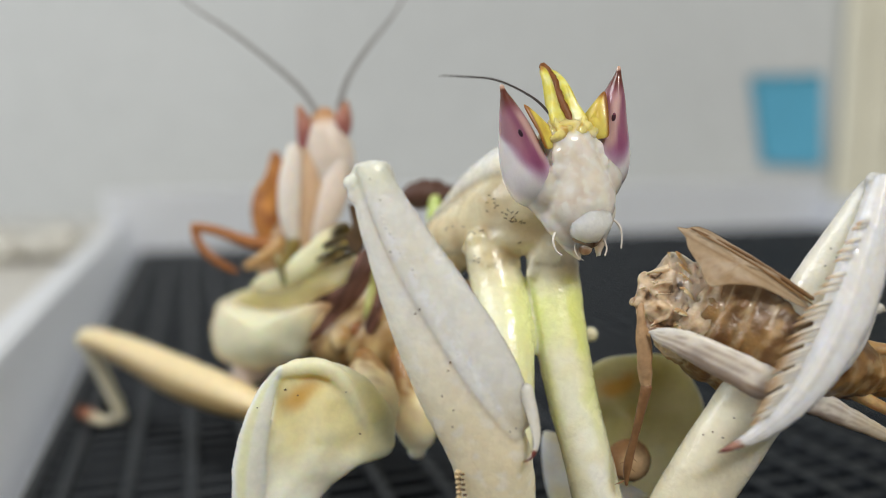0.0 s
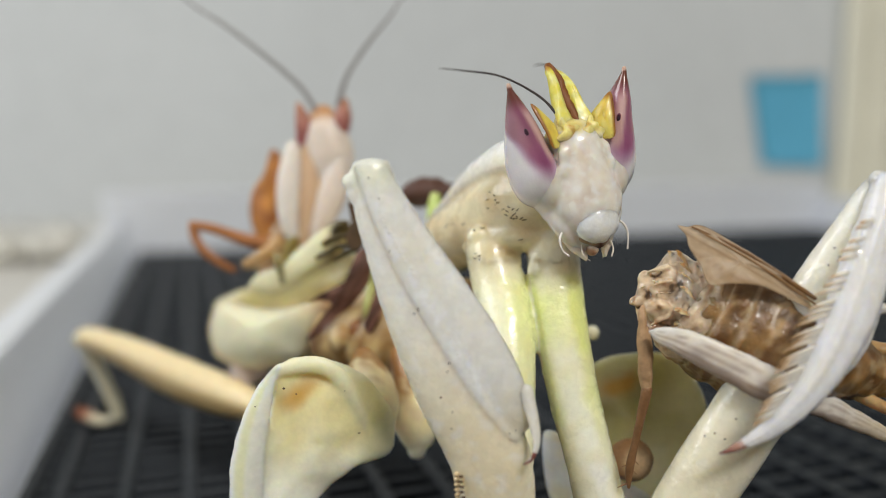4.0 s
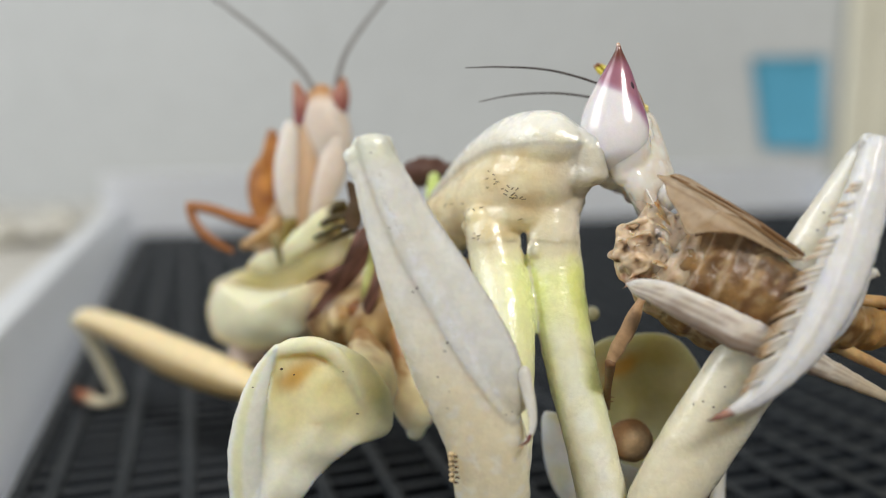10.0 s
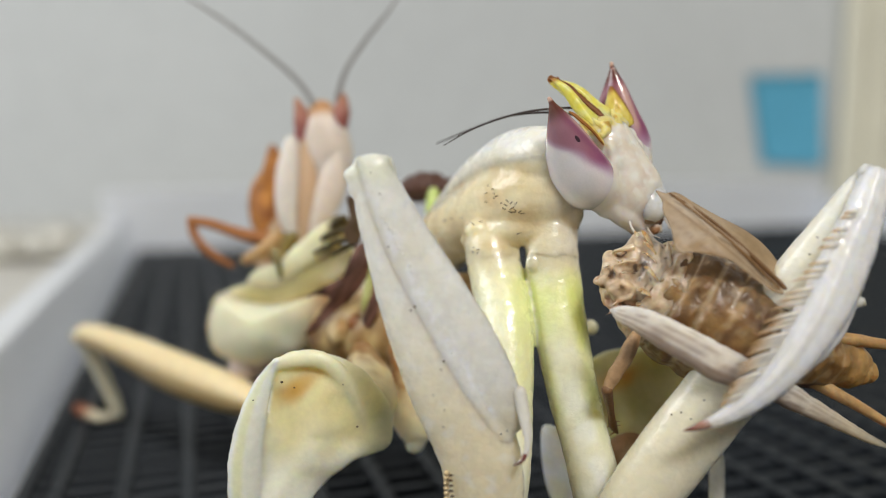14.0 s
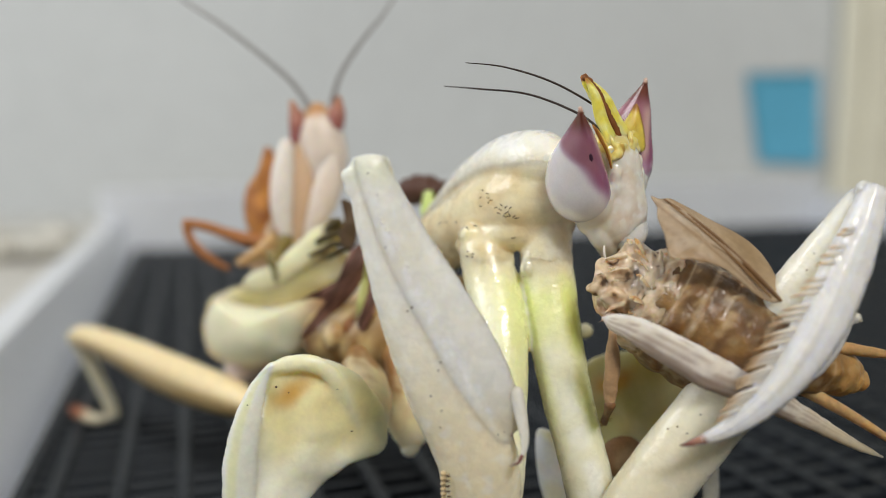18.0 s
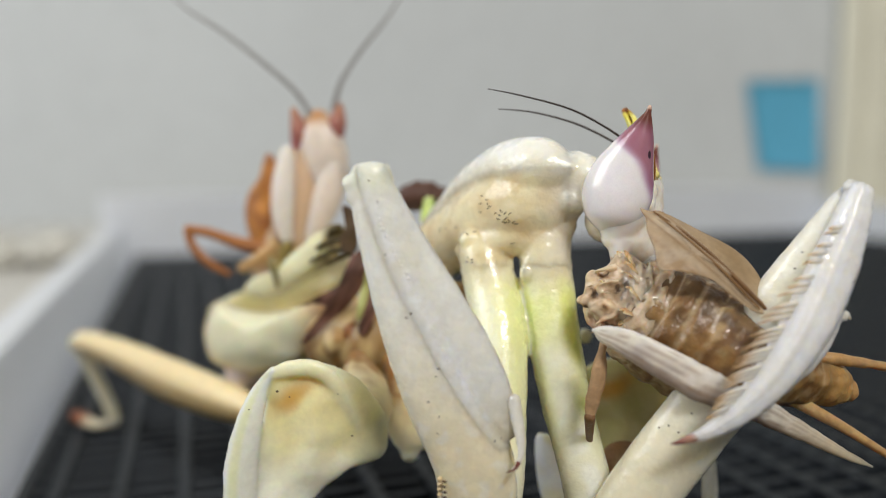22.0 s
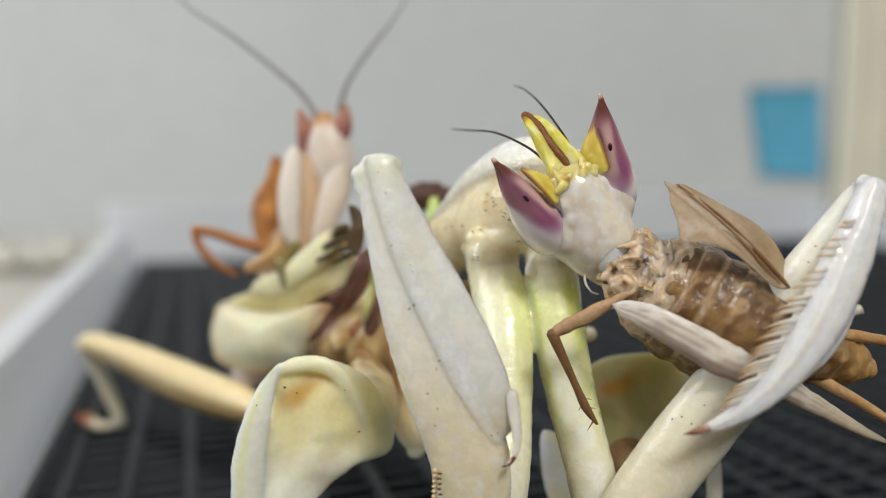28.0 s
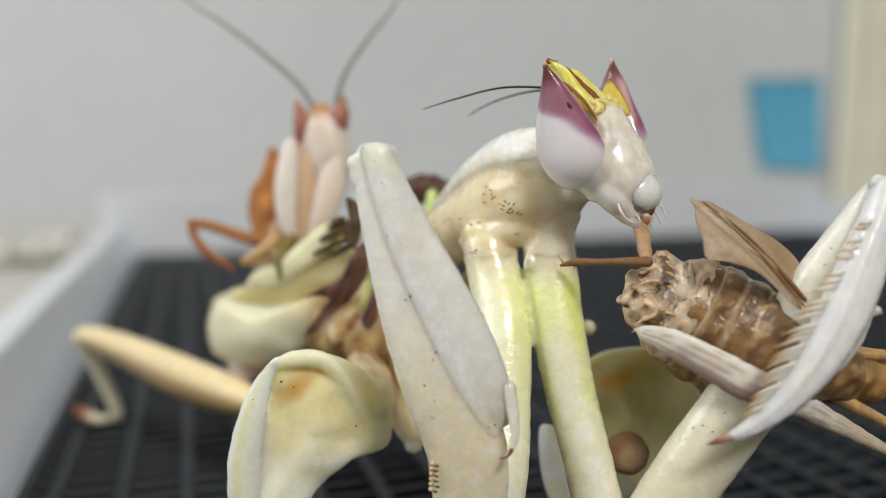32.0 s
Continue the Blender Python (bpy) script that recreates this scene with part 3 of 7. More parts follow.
for i in range(12):
    k = i / 11
    part("tooth", tube([((0, 0, 0), 0.09, 0.09), ((0.22, 0, -0.02), 0.01, 0.01)], 5, 2, up=(0, 1, 0), tint=(0.7, 0.6, 0.4)), PEARL, right_coxa).location = \
        Vector(np.array((9.82, 53.33, 26.30)) * (1 - k) + np.array((12.02, 48.53, 12.25)) * k - ORIGIN[right_coxa.name]) * 0.001 + Vector((-0.0003 * math.sin(math.pi * k), 0, 0))

# folded foreleg
PIVOT_A = (3.22, 45.59, 12.89)
SHIN_A = [((-4.19, 45.75, 33.89), 0.95, 0.55), ((-3.20, 45.53, 31.84), 1.2, 0.55), ((-1.66, 45.25, 29.04), 1.48, 0.6), ((0.07, 44.89, 26.41), 1.66, 0.66), ((1.80, 44.69, 23.75), 1.74, 0.66),
          ((3.08, 44.65, 21.65), 1.62, 0.66), ((4.03, 44.69, 19.92), 1.3, 0.6), ((4.66, 44.88, 18.62), 0.9, 0.5)]
AXIS_A = spline([(*p, a) for p, a, b in SHIN_A], 10)


def in_shin(p):
    """Below zero inside the shin's outline, with its place along it and across it."""
    d = AXIS_A[:, [0, 2]] - np.array((p[0], p[2]))
    i = int(np.argmin((d ** 2).sum(1)))
    t = AXIS_A[min(i + 1, len(AXIS_A) - 1)] - AXIS_A[max(i - 1, 0)]
    across = (d[i][0] * t[2] - d[i][1] * t[0]) / math.hypot(t[0], t[2])
    return math.hypot(d[i][0], d[i][1]) - AXIS_A[i][3] * 0.97, i / (len(AXIS_A) - 1), across / AXIS_A[i][3]


def blade_tint(p, n):
    off, u, w = in_shin(p)
    k = noise.noise(Vector((p[0] * 2.2, p[1], p[2] * 1.1)))
    low = step(p[2], FOLD_Z, FOLD_Z + 12)
    leg = mix((0.87, 0.79, 0.59), (0.88, 0.87, 0.82), low)
    leg = mix(leg, (0.90, 0.88, 0.83), step(noise.noise(Vector(p) * 1.5), 0.1, 0.5) * 0.5)
    shin = mix((0.86, 0.85, 0.80), (0.87, 0.79, 0.61), step(u, 0.70, 0.98))
    band = (1 - step(abs(w + 0.45 + 0.2 * k), 0.0, 0.45)) * step(u, 0.05, 0.2) * (1 - step(u, 0.78, 0.92))
    shin = mix(shin, (0.97, 0.97, 0.98), band * (0.35 + 0.65 * step(k + 0.5 * noise.noise(Vector(p) * 3.2), -0.15, 0.25)))
    c = mix(shin, leg, step(off + 0.25 * k * step(u, 0.7, 0.95), -0.15 - 0.5 * step(u, 0.7, 0.95), 0.12) if n[1] < 0.2 else 1.0)
    c = mix(c, (0.84, 0.86, 0.62), step(p[2], 32.2, 33.6) * 0.5)
    # a faint darker line in the tint follows the shin's outline
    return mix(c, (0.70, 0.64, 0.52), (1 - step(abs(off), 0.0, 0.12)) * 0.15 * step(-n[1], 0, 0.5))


def on_blade(p):
    q = np.array(p, float)
    d = (BLADE_V[:, 0] - q[0]) ** 2 + (BLADE_V[:, 2] - q[2]) ** 2 + 0.15 * (BLADE_V[:, 1] - q[1]) ** 2
    return BLADE_V[int(np.argmin(d))]


FOLD_Z = (2.63, 45.07, 16.78)[2]
blade = fuse([tube([((-4.23, 45.80, 33.78), 1.30, 0.8), ((-4.03, 45.70, 32.65), 1.42, 0.9), ((-2.83, 45.44, 29.29), 1.78, 1.1), ((-0.99, 45.29, 24.86), 2.25, 1.3), ((0.96, 45.16, 20.68), 2.5, 1.4),
                    ((2.85, 45.26, 16.70), 2.5, 1.5), ((3.53, 45.59, 12.89), 2.35, 1.5), ((3.79, 45.79, 10.53), 2.1, 1.5)], 36, 9, up=(0, 1, 0)),
              ball((-5.42, 45.60, 33.19), (0.55, 0.5, 0.5), 12), ball((-4.81, 45.60, 33.99), (0.6, 0.5, 0.45), 12), ball((-3.76, 45.80, 34.12), (0.75, 0.5, 0.45), 12), ball((-3.23, 45.90, 33.38), (0.5, 0.4, 0.6), 12), ball((-5.30, 45.60, 32.45), (0.4, 0.4, 0.5), 12),
              tube(SHIN_A, 32, 9, up=(0, 1, 0))], 0.12, 16, blade_tint,
             lambda p: 0.05 * noise.noise(Vector(p) * 1.1) + 0.02 * noise.noise(Vector(p) * 3.0) + (0.035 * noise.noise(Vector((p[0] * 3.2, p[1], p[2] * 2.2))) if in_shin(p)[0] < -0.25 else 0.0))
BLADE_V = np.array(blade[0])
shin_skin, femur_skin = split(blade, lambda p: in_shin(p)[0] < 0 and p[1] < np.interp(p[2], AXIS_A[::-1, 2], AXIS_A[::-1, 1]) + 0.25)
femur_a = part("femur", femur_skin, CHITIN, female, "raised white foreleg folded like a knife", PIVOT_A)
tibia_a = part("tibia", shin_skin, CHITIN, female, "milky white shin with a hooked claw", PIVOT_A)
part("claw", tube([((4.94, 44.48, 20.90), 0.45, 0.4), ((5.36, 43.89, 19.36), 0.34, 0.3), ((5.53, 43.44, 18.21), 0.22, 0.2), ((5.30, 43.14, 17.43), 0.12, 0.11), ((4.79, 42.99, 17.04), 0.03, 0.03)], 16, 8, up=(0, 1, 0),
                  tint=lambda u, h, p: mix((0.80, 0.73, 0.62), DARKRED, step(u, 0.75, 1.0))), CHITIN, tibia_a, "curved claw with a dark tip")
part("claw_tip", tube([((5.37, 43.15, 17.56), 0.14, 0.13), ((5.16, 43.06, 17.22), 0.10, 0.09), ((4.73, 42.98, 17.01), 0.03, 0.03)], 10, 6, up=(0, 1, 0), tint=DARKRED), BROWN, tibia_a, "dark red claw tip")
for i in range(30):
    k = i / 29
    p = np.array((-3.52, 44.18, 31.26)) * (1 - k) + np.array((1.30, 42.99, 22.65)) * k
    size = random.uniform(0.075, 0.11) if k < 0.4 else random.uniform(0.04, 0.08)
    part("bead", ball(on_blade(p + np.array((random.uniform(-.07, .07), 0, random.uniform(-.05, .05)))), (size, 0.07, size), 8, (0.90, 0.88, 0.82)), PEARL, tibia_a)
for p in ((-1.61, 43.77, 25.66), (-3.08, 44.13, 29.26), (-1.41, 43.70, 25.85), (0.26, 43.54, 22.22), (0.46, 43.60, 22.71), (0.63, 43.44, 19.86), (-0.13, 43.55, 20.68), (0.53, 43.50, 18.73), (4.18, 42.57, 18.54), (-3.67, 44.50, 32.22), (-4.26, 44.96, 33.41), (4.45, 42.68, 18.57)):
    part("speck", ball(on_blade(p), (random.uniform(0.03, 0.08), 0.03, random.uniform(0.04, 0.09)), 6, UMBER), SPECK, femur_a)
for i in range(6):
    part("tooth", ball((0.88, 44.15, 15.88) + np.array((0.02 * i, 0, -0.32 * i)), (0.2, 0.2, random.uniform(0.11, 0.18)), 8, (0.66, 0.50, 0.28)), PEARL, femur_a)
    part("speck", ball((1.14, 43.66, 15.95) + np.array((0.02 * i + random.uniform(-.05, .1), 0, -0.32 * i)), (0.17, 0.08, 0.09), 6, UMBER), SPECK, femur_a)

# grasping foreleg
PIVOT_B = (14.50, 45.93, 11.59)
femur_b = part("femur", tube([((14.23, 46.12, 10.74), 2.0, 1.6), ((15.75, 46.15, 13.37), 2.3, 1.6), ((17.89, 46.12, 17.10), 2.35, 1.5), ((20.54, 46.26, 21.42), 2.25, 1.5), ((22.98, 46.44, 26.02), 2.0, 1.4),
                              ((24.57, 46.30, 29.70), 1.5, 1.1), ((25.84, 46.17, 32.62), 1.0, 0.8)], 36, 9, up=(0, 1, 0), tint=lambda u, h, p: mix((0.88, 0.81, 0.61), (0.90, 0.87, 0.76), u), lump=0.05), CHITIN, female, "open white foreleg clasping the cricket", PIVOT_B)
# lengthwise stripes put bright ridges and the shade between them into the tint
tibia_b = part("tibia", tube([((26.01, 45.52, 33.06), 0.85, 0.7), ((25.51, 45.00, 31.36), 1.1, 0.8), ((24.61, 44.37, 28.76), 1.42, 0.9), ((23.33, 43.66, 25.55), 1.5, 0.95), ((21.82, 43.12, 22.85), 1.28, 0.85),
                              ((20.07, 42.64, 20.64), 0.9, 0.65), ((18.30, 42.25, 19.20), 0.55, 0.4), ((16.80, 42.05, 18.41), 0.25, 0.22), ((15.77, 41.91, 18.09), 0.05, 0.05)], 44, 10, up=(0, 1, 0),
                             tint=lambda u, h, p: mix(mix(mix((0.84, 0.82, 0.81), (0.94, 0.94, 0.96), step(math.sin(h * 7 + 0.8 * math.sin(9 * u)), -0.2, 0.7)), (0.74, 0.68, 0.64), step(u, 0.66, 0.92)), DARKRED, step(u, 0.965, 1.0)), lump=0.05, grain=1.8, keel=0.04, ridges=((3.7, 0.16, 0.12), (4.35, 0.14, 0.14), (4.85, 0.16, -0.07), (5.3, 0.14, 0.10))), CHITIN, female, "milky white shin with a row of spines and a hooked claw", PIVOT_B)
part("claw_tip", tube([((17.03, 42.07, 18.53), 0.29, 0.25), ((16.29, 41.95, 18.24), 0.18, 0.16), ((15.63, 41.88, 18.04), 0.03, 0.03)], 12, 6, up=(0, 1, 0), tint=lambda u, h, p: mix((0.42, 0.22, 0.16), DARKRED, step(u, 0.2, 0.8))), BROWN, tibia_b, "dark red claw tip")
for i in range(25):
    k = i / 24
    base = spline([(24.46, 44.24, 30.93), (22.68, 43.41, 27.59), (21.40, 42.95, 24.72), (20.26, 42.57, 22.50), (18.60, 42.17, 20.14)], 8)
    p = base[int(round(k * (len(base) - 1)))]
    ln = (0.55 + 1.75 * math.sin(math.pi * min(1, k * 0.62 + 0.12)) ** 2) * random.uniform(0.85, 1.12)
    q = p + np.array((-0.93, -0.25, -0.10 - 0.32 * k)) * ln
    part("spine", tube([(p + np.array((0.3, 0.15, 0.10)), 0.19, 0.16), ((p + q) / 2 + np.array((0, 0, 0.09)), 0.13, 0.12), (q, 0.015, 0.015)], 8, 4, up=(0, 1, 0), tint=lambda u, h, v: mix((0.88, 0.80, 0.68), (0.42, 0.19, 0.06), step(u, 0.25, 0.9))), SOFT, tibia_b)
for i in range(26):
    k = i / 25
    p = np.array((20.01, 46.08, 16.81)) * k + np.array((16.53, 46.18, 12.75)) * (1 - k)
    part("tooth", ball(p, (0.14, 0.1, 0.12), 6, (0.74, 0.68, 0.5)), PEARL, femur_b)
for p in ((16.33, 44.65, 18.20), (16.95, 44.60, 17.86), (17.63, 44.75, 19.05), (15.79, 44.72, 17.99), (18.31, 44.63, 18.03), (22.80, 45.32, 28.29), (23.37, 45.18, 28.82), (22.68, 45.31, 27.44), (23.09, 45.34, 29.31)):
    part("speck", ball(p, (random.uniform(0.05, 0.10), 0.06, random.uniform(0.04, 0.07)), 6), SPECK, femur_b)
part("tarsus", tube([((22.60, 44.04, 21.38), 0.25, 0.2), ((23.99, 44.31, 22.68), 0.32, 0.22), ((25.05, 44.61, 24.32), 0.34, 0.22), ((25.58, 44.85, 25.43), 0.22, 0.2), ((25.98, 44.90, 25.80), 0.34, 0.3), ((26.25, 44.89, 25.70), 0.12, 0.12)], 14, 6, up=(0, 1, 0), tint=lambda u, h, p: mix((0.84, 0.80, 0.74), (0.72, 0.60, 0.40), step(u, 0.6, 1)), lump=0.08), CHITIN, tibia_b, "folded foot lying along the shin")
part("knee_bump", ball((25.67, 45.63, 33.15), (0.6, 0.6, 0.7), 12, WHITE, 0.15), CHITIN, femur_b)


# walking legs with petal lobes
def petal_tint(spot, size, shade=(0.88, 0.77, 0.43), pale=1.0):
    s = np.array(spot)

    def f(u, h, p):
        q = p - s
        d = np.linalg.norm((0.8 * (q[0] * 0.85 + q[2] * 0.5), 0.3 * q[1], 1.9 * (q[2] * 0.85 - q[0] * 0.5))) + 0.5 * noise.noise(Vector(p) * 0.9)
        k = noise.noise(Vector(p) * 0.35)
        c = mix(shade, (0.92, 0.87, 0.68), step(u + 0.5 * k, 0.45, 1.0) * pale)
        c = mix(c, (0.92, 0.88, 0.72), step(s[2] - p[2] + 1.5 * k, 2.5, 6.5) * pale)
        return mix(c, (0.68, 0.40, 0.08), 0.9 * (1 - step(d, size * 0.15, size)))
    return f


SHIN_C = [((-11.10, 50.90, 20.37), 0.25, 0.25), ((-11.86, 50.50, 18.99), 0.62, 0.34), ((-12.58, 50.20, 16.91), 0.95, 0.38), ((-13.09, 50.10, 14.55), 1.12, 0.40), ((-13.32, 50.10, 11.92), 1.22, 0.42), ((-13.30, 50.3, 5.0), 0.9, 0.4), ((-13.30, 50.3, 0.6), 0.4, 0.4)]
RIM_C = [((-11.50, 50.90, 19.74), 0.35, 0.3), ((-10.15, 50.80, 20.40), 0.55, 0.4), ((-8.52, 50.70, 20.55), 0.62, 0.42), ((-7.24, 50.80, 19.93), 0.60, 0.42), ((-6.23, 51.20, 18.20), 0.5, 0.4), ((-5.39, 51.80, 15.88), 0.3, 0.3)]
SHIN_LINE = spline([(*p, a) for p, a, b in SHIN_C], 8)
RIM_LINE = spline([(*p, a) for p, a, b in RIM_C], 8)
BLOTCH = np.array((-9.86, 50.60, 18.40))


def near_line(line, p):
    """Distance from a limb's outline seen from the front, below zero inside it, and the side of it."""
    d = line[:, [0, 2]] - np.array((p[0], p[2]))
    i = int(np.argmin((d ** 2).sum(1)))
    return math.hypot(d[i][0], d[i][1]) - line[i][3], d[i][0] / line[i][3]


def petal_skin_tint(p, n):
    k = noise.noise(Vector(p) * 0.45)
    q = np.array(p) - BLOTCH
    d = math.hypot(0.75 * (q[0] * 0.85 + q[2] * 0.5), 1.7 * (q[2] * 0.85 - q[0] * 0.5)) + 0.5 * noise.noise(Vector(p) * 0.9)
    c = mix((0.88, 0.78, 0.45), (0.93, 0.89, 0.74), step(-q[2] + 1.5 * k, 1.5, 6.0))
    c = mix(c, (0.90, 0.84, 0.56), step(p[0], -7.0, -4.5) * 0.6)
    c = mix(c, (0.68, 0.40, 0.08), 0.9 * (1 - step(d, 0.3, 1.9)))
    off, side = near_line(RIM_LINE, p)
    c = mix(c, (0.90, 0.86, 0.62), (1 - step(off, -0.3, 0.25)) * 0.75)
    off, side = near_line(SHIN_LINE, p)
    pale = mix((0.90, 0.89, 0.78), (0.80, 0.80, 0.42), (1 - step(abs(side - 0.35), 0.1, 0.45)) * 0.6)
    return mix(c, pale, 1 - step(off, -0.15, 0.12))


petal_skin = fuse([lobe([(-3.40, 53.02, 15.89), (-4.45, 52.33, 18.41), (-6.06, 51.92, 19.96), (-8.35, 51.63, 20.81), (-10.69, 51.58, 20.42), (-11.94, 51.39, 18.91), (-12.57, 50.97, 15.62), (-12.96, 50.43, 11.36), (-13.11, 50.04, 8.26), (-10.77, 50.47, 8.45), (-8.84, 50.95, 10.62), (-6.32, 51.63, 12.81), (-3.73, 52.73, 13.60)], 0.75, 0.9, 11, 7, WHITE, wave=0.5), tube(SHIN_C, 18, 6, up=(0, 1, 0)), tube(RIM_C, 18, 7, up=(0, 1, 0), lump=0.08)], 0.14, 12, petal_skin_tint, lambda p: 0.06 * noise.noise(Vector(p) * 0.8))
shin_skin_c, petal_skin = split(petal_skin, lambda p: near_line(SHIN_LINE, p)[0] < 0 and p[1] < 50.6)
part("petal_leg", petal_skin, PETAL, female, "petal-shaped cream walking leg with an orange blotch")
part("shin", shin_skin_c, PETAL, female, "glassy pale shin lying along the petal leg")
grit([(-6.62, 50.67, 18.78), (-12.40, 49.47, 18.07), (-10.17, 50.88, 20.46), (-10.62, 50.10, 19.11), (-9.75, 49.86, 18.80), (-5.69, 50.60, 15.84)], female, 0.075)
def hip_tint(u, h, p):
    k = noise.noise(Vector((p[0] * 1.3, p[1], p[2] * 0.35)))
    # brown upper end carries the shadow between the leg joints in its tint
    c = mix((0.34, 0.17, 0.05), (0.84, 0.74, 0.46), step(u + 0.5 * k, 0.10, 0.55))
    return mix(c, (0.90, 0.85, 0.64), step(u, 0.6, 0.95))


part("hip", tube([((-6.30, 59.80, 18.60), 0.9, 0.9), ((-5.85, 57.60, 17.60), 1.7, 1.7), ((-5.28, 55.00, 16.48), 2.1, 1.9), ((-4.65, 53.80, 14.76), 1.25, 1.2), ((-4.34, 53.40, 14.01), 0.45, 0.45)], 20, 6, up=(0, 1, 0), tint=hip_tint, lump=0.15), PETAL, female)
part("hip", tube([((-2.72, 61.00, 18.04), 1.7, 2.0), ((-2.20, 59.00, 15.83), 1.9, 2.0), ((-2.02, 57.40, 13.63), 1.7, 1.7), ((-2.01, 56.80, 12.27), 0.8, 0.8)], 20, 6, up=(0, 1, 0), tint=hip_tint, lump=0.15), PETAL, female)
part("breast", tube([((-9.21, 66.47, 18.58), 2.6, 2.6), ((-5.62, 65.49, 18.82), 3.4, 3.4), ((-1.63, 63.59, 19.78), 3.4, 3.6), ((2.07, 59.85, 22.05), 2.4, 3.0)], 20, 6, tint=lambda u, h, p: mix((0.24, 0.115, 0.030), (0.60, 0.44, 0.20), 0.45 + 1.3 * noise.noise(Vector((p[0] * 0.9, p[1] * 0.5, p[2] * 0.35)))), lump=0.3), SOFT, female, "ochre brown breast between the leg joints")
# dull olive base and weak pale rim put this leg's shadow into its tint
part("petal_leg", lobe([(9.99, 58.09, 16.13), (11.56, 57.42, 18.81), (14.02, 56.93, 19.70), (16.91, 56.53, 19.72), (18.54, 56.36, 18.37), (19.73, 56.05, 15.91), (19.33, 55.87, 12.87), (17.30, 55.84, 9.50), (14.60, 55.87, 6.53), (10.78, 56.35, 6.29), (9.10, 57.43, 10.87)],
                          -0.8, 0.9, 11, 7, petal_tint((13.45, 56.02, 17.24), 2.0, (0.58, 0.54, 0.24), 0.45), wave=0.3), PETAL, female, "petal-shaped walking leg with an orange blotch, its shadow tinted olive")
part("petal_fold", lobe([(7.38, 55.39, 13.85), (8.50, 55.23, 14.22), (10.33, 54.66, 12.91), (12.59, 54.23, 11.12), (14.94, 54.28, 9.91), (16.32, 54.49, 8.35), (13.83, 54.47, 6.57), (10.01, 54.49, 6.78), (7.89, 54.81, 9.31)], 0.5, 0.7, 8, 6,
                        lambda u, h, p: mix((0.87, 0.85, 0.80), (0.84, 0.78, 0.60), step(noise.noise(Vector(p) * 0.6), -0.1, 0.4)), wave=0.4), PETAL, female, "white folded edge of the petal leg")
part("shin", tube([((20.06, 54.66, 12.91), 0.55, 0.5), ((20.23, 54.29, 9.99), 0.6, 0.5), (((20.32, 53.93, 7.08)[0], (20.32, 53.93, 7.08)[1], 0.5), 0.4, 0.4)], 12, 5, up=(0, 1, 0), tint=(0.74, 0.72, 0.66)), CHITIN, female)
part("knee_knob", ball((13.41, 53.15, 12.88), (1.55, 1.4, 1.5), 40, lambda u, h, p: mix((0.66, 0.46, 0.27), (0.40, 0.21, 0.09), step(math.hypot(p[0] - 13.6, p[2] - 13.0), 0.7, 1.4)), 0.12, 0.7), BROWN, female, "brown knob at the leg joint")
part("joint_swelling", ball((11.53, 58.69, 20.86), 0.6, 12, (0.70, 0.64, 0.42)), CHITIN, female)

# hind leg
# the lower half is darkened in the tint, by the turn round the limb
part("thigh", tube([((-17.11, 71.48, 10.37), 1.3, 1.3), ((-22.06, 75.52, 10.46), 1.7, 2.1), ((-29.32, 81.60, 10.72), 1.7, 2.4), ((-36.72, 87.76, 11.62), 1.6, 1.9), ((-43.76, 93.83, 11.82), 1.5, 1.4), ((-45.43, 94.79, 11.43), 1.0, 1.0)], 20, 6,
                   tint=lambda u, h, p: mix(mix((0.88, 0.73, 0.43), (0.42, 0.30, 0.13), step(-math.sin(h), -0.45, 0.05)), (0.84, 0.76, 0.50), step(u, 0.74, 0.92))), SOFT, female, "pale straw-coloured hind thigh, tinted darker beneath")
HEEL = np.array((-41.48, 95.44, 0.60))
part("shin", tube([((-45.15, 94.76, 11.15), 1.0, 0.9), ((-44.09, 94.94, 8.60), 0.85, 0.8), ((-42.36, 95.37, 4.02), 0.8, 0.75), (HEEL + (0, 0, 0.6), 0.7, 0.6)], 14, 6, up=(0, 1, 0), tint=(0.74, 0.70, 0.55)), CHITIN, female)
part("foot", tube([(HEEL + (0, 0, 0.6), 0.6, 0.5), (np.array((-43.89, 95.90, 0.21)) + (0, 0, 0.2), 0.65, 0.5), (np.array((-45.95, 96.47, 0.77)) + (0, 0, 0.2), 1.0, 0.7), (np.array((-47.53, 97.53, 1.16)), 0.7, 0.6)], 12, 5,
                  tint=lambda u, h, p: mix((0.74, 0.68, 0.5), (0.30, 0.09, 0.03), step(u, 0.45, 0.7))), BROWN, female)


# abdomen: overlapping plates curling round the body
# the tube's underside is darkened to tan in the tint
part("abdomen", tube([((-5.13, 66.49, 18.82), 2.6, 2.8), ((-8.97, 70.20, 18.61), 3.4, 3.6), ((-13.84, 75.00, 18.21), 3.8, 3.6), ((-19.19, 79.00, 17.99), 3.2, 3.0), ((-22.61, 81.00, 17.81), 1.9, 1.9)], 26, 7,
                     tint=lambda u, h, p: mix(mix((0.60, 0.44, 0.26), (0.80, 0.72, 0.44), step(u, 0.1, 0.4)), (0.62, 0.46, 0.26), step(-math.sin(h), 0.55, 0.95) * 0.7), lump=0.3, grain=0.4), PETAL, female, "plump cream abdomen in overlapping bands")

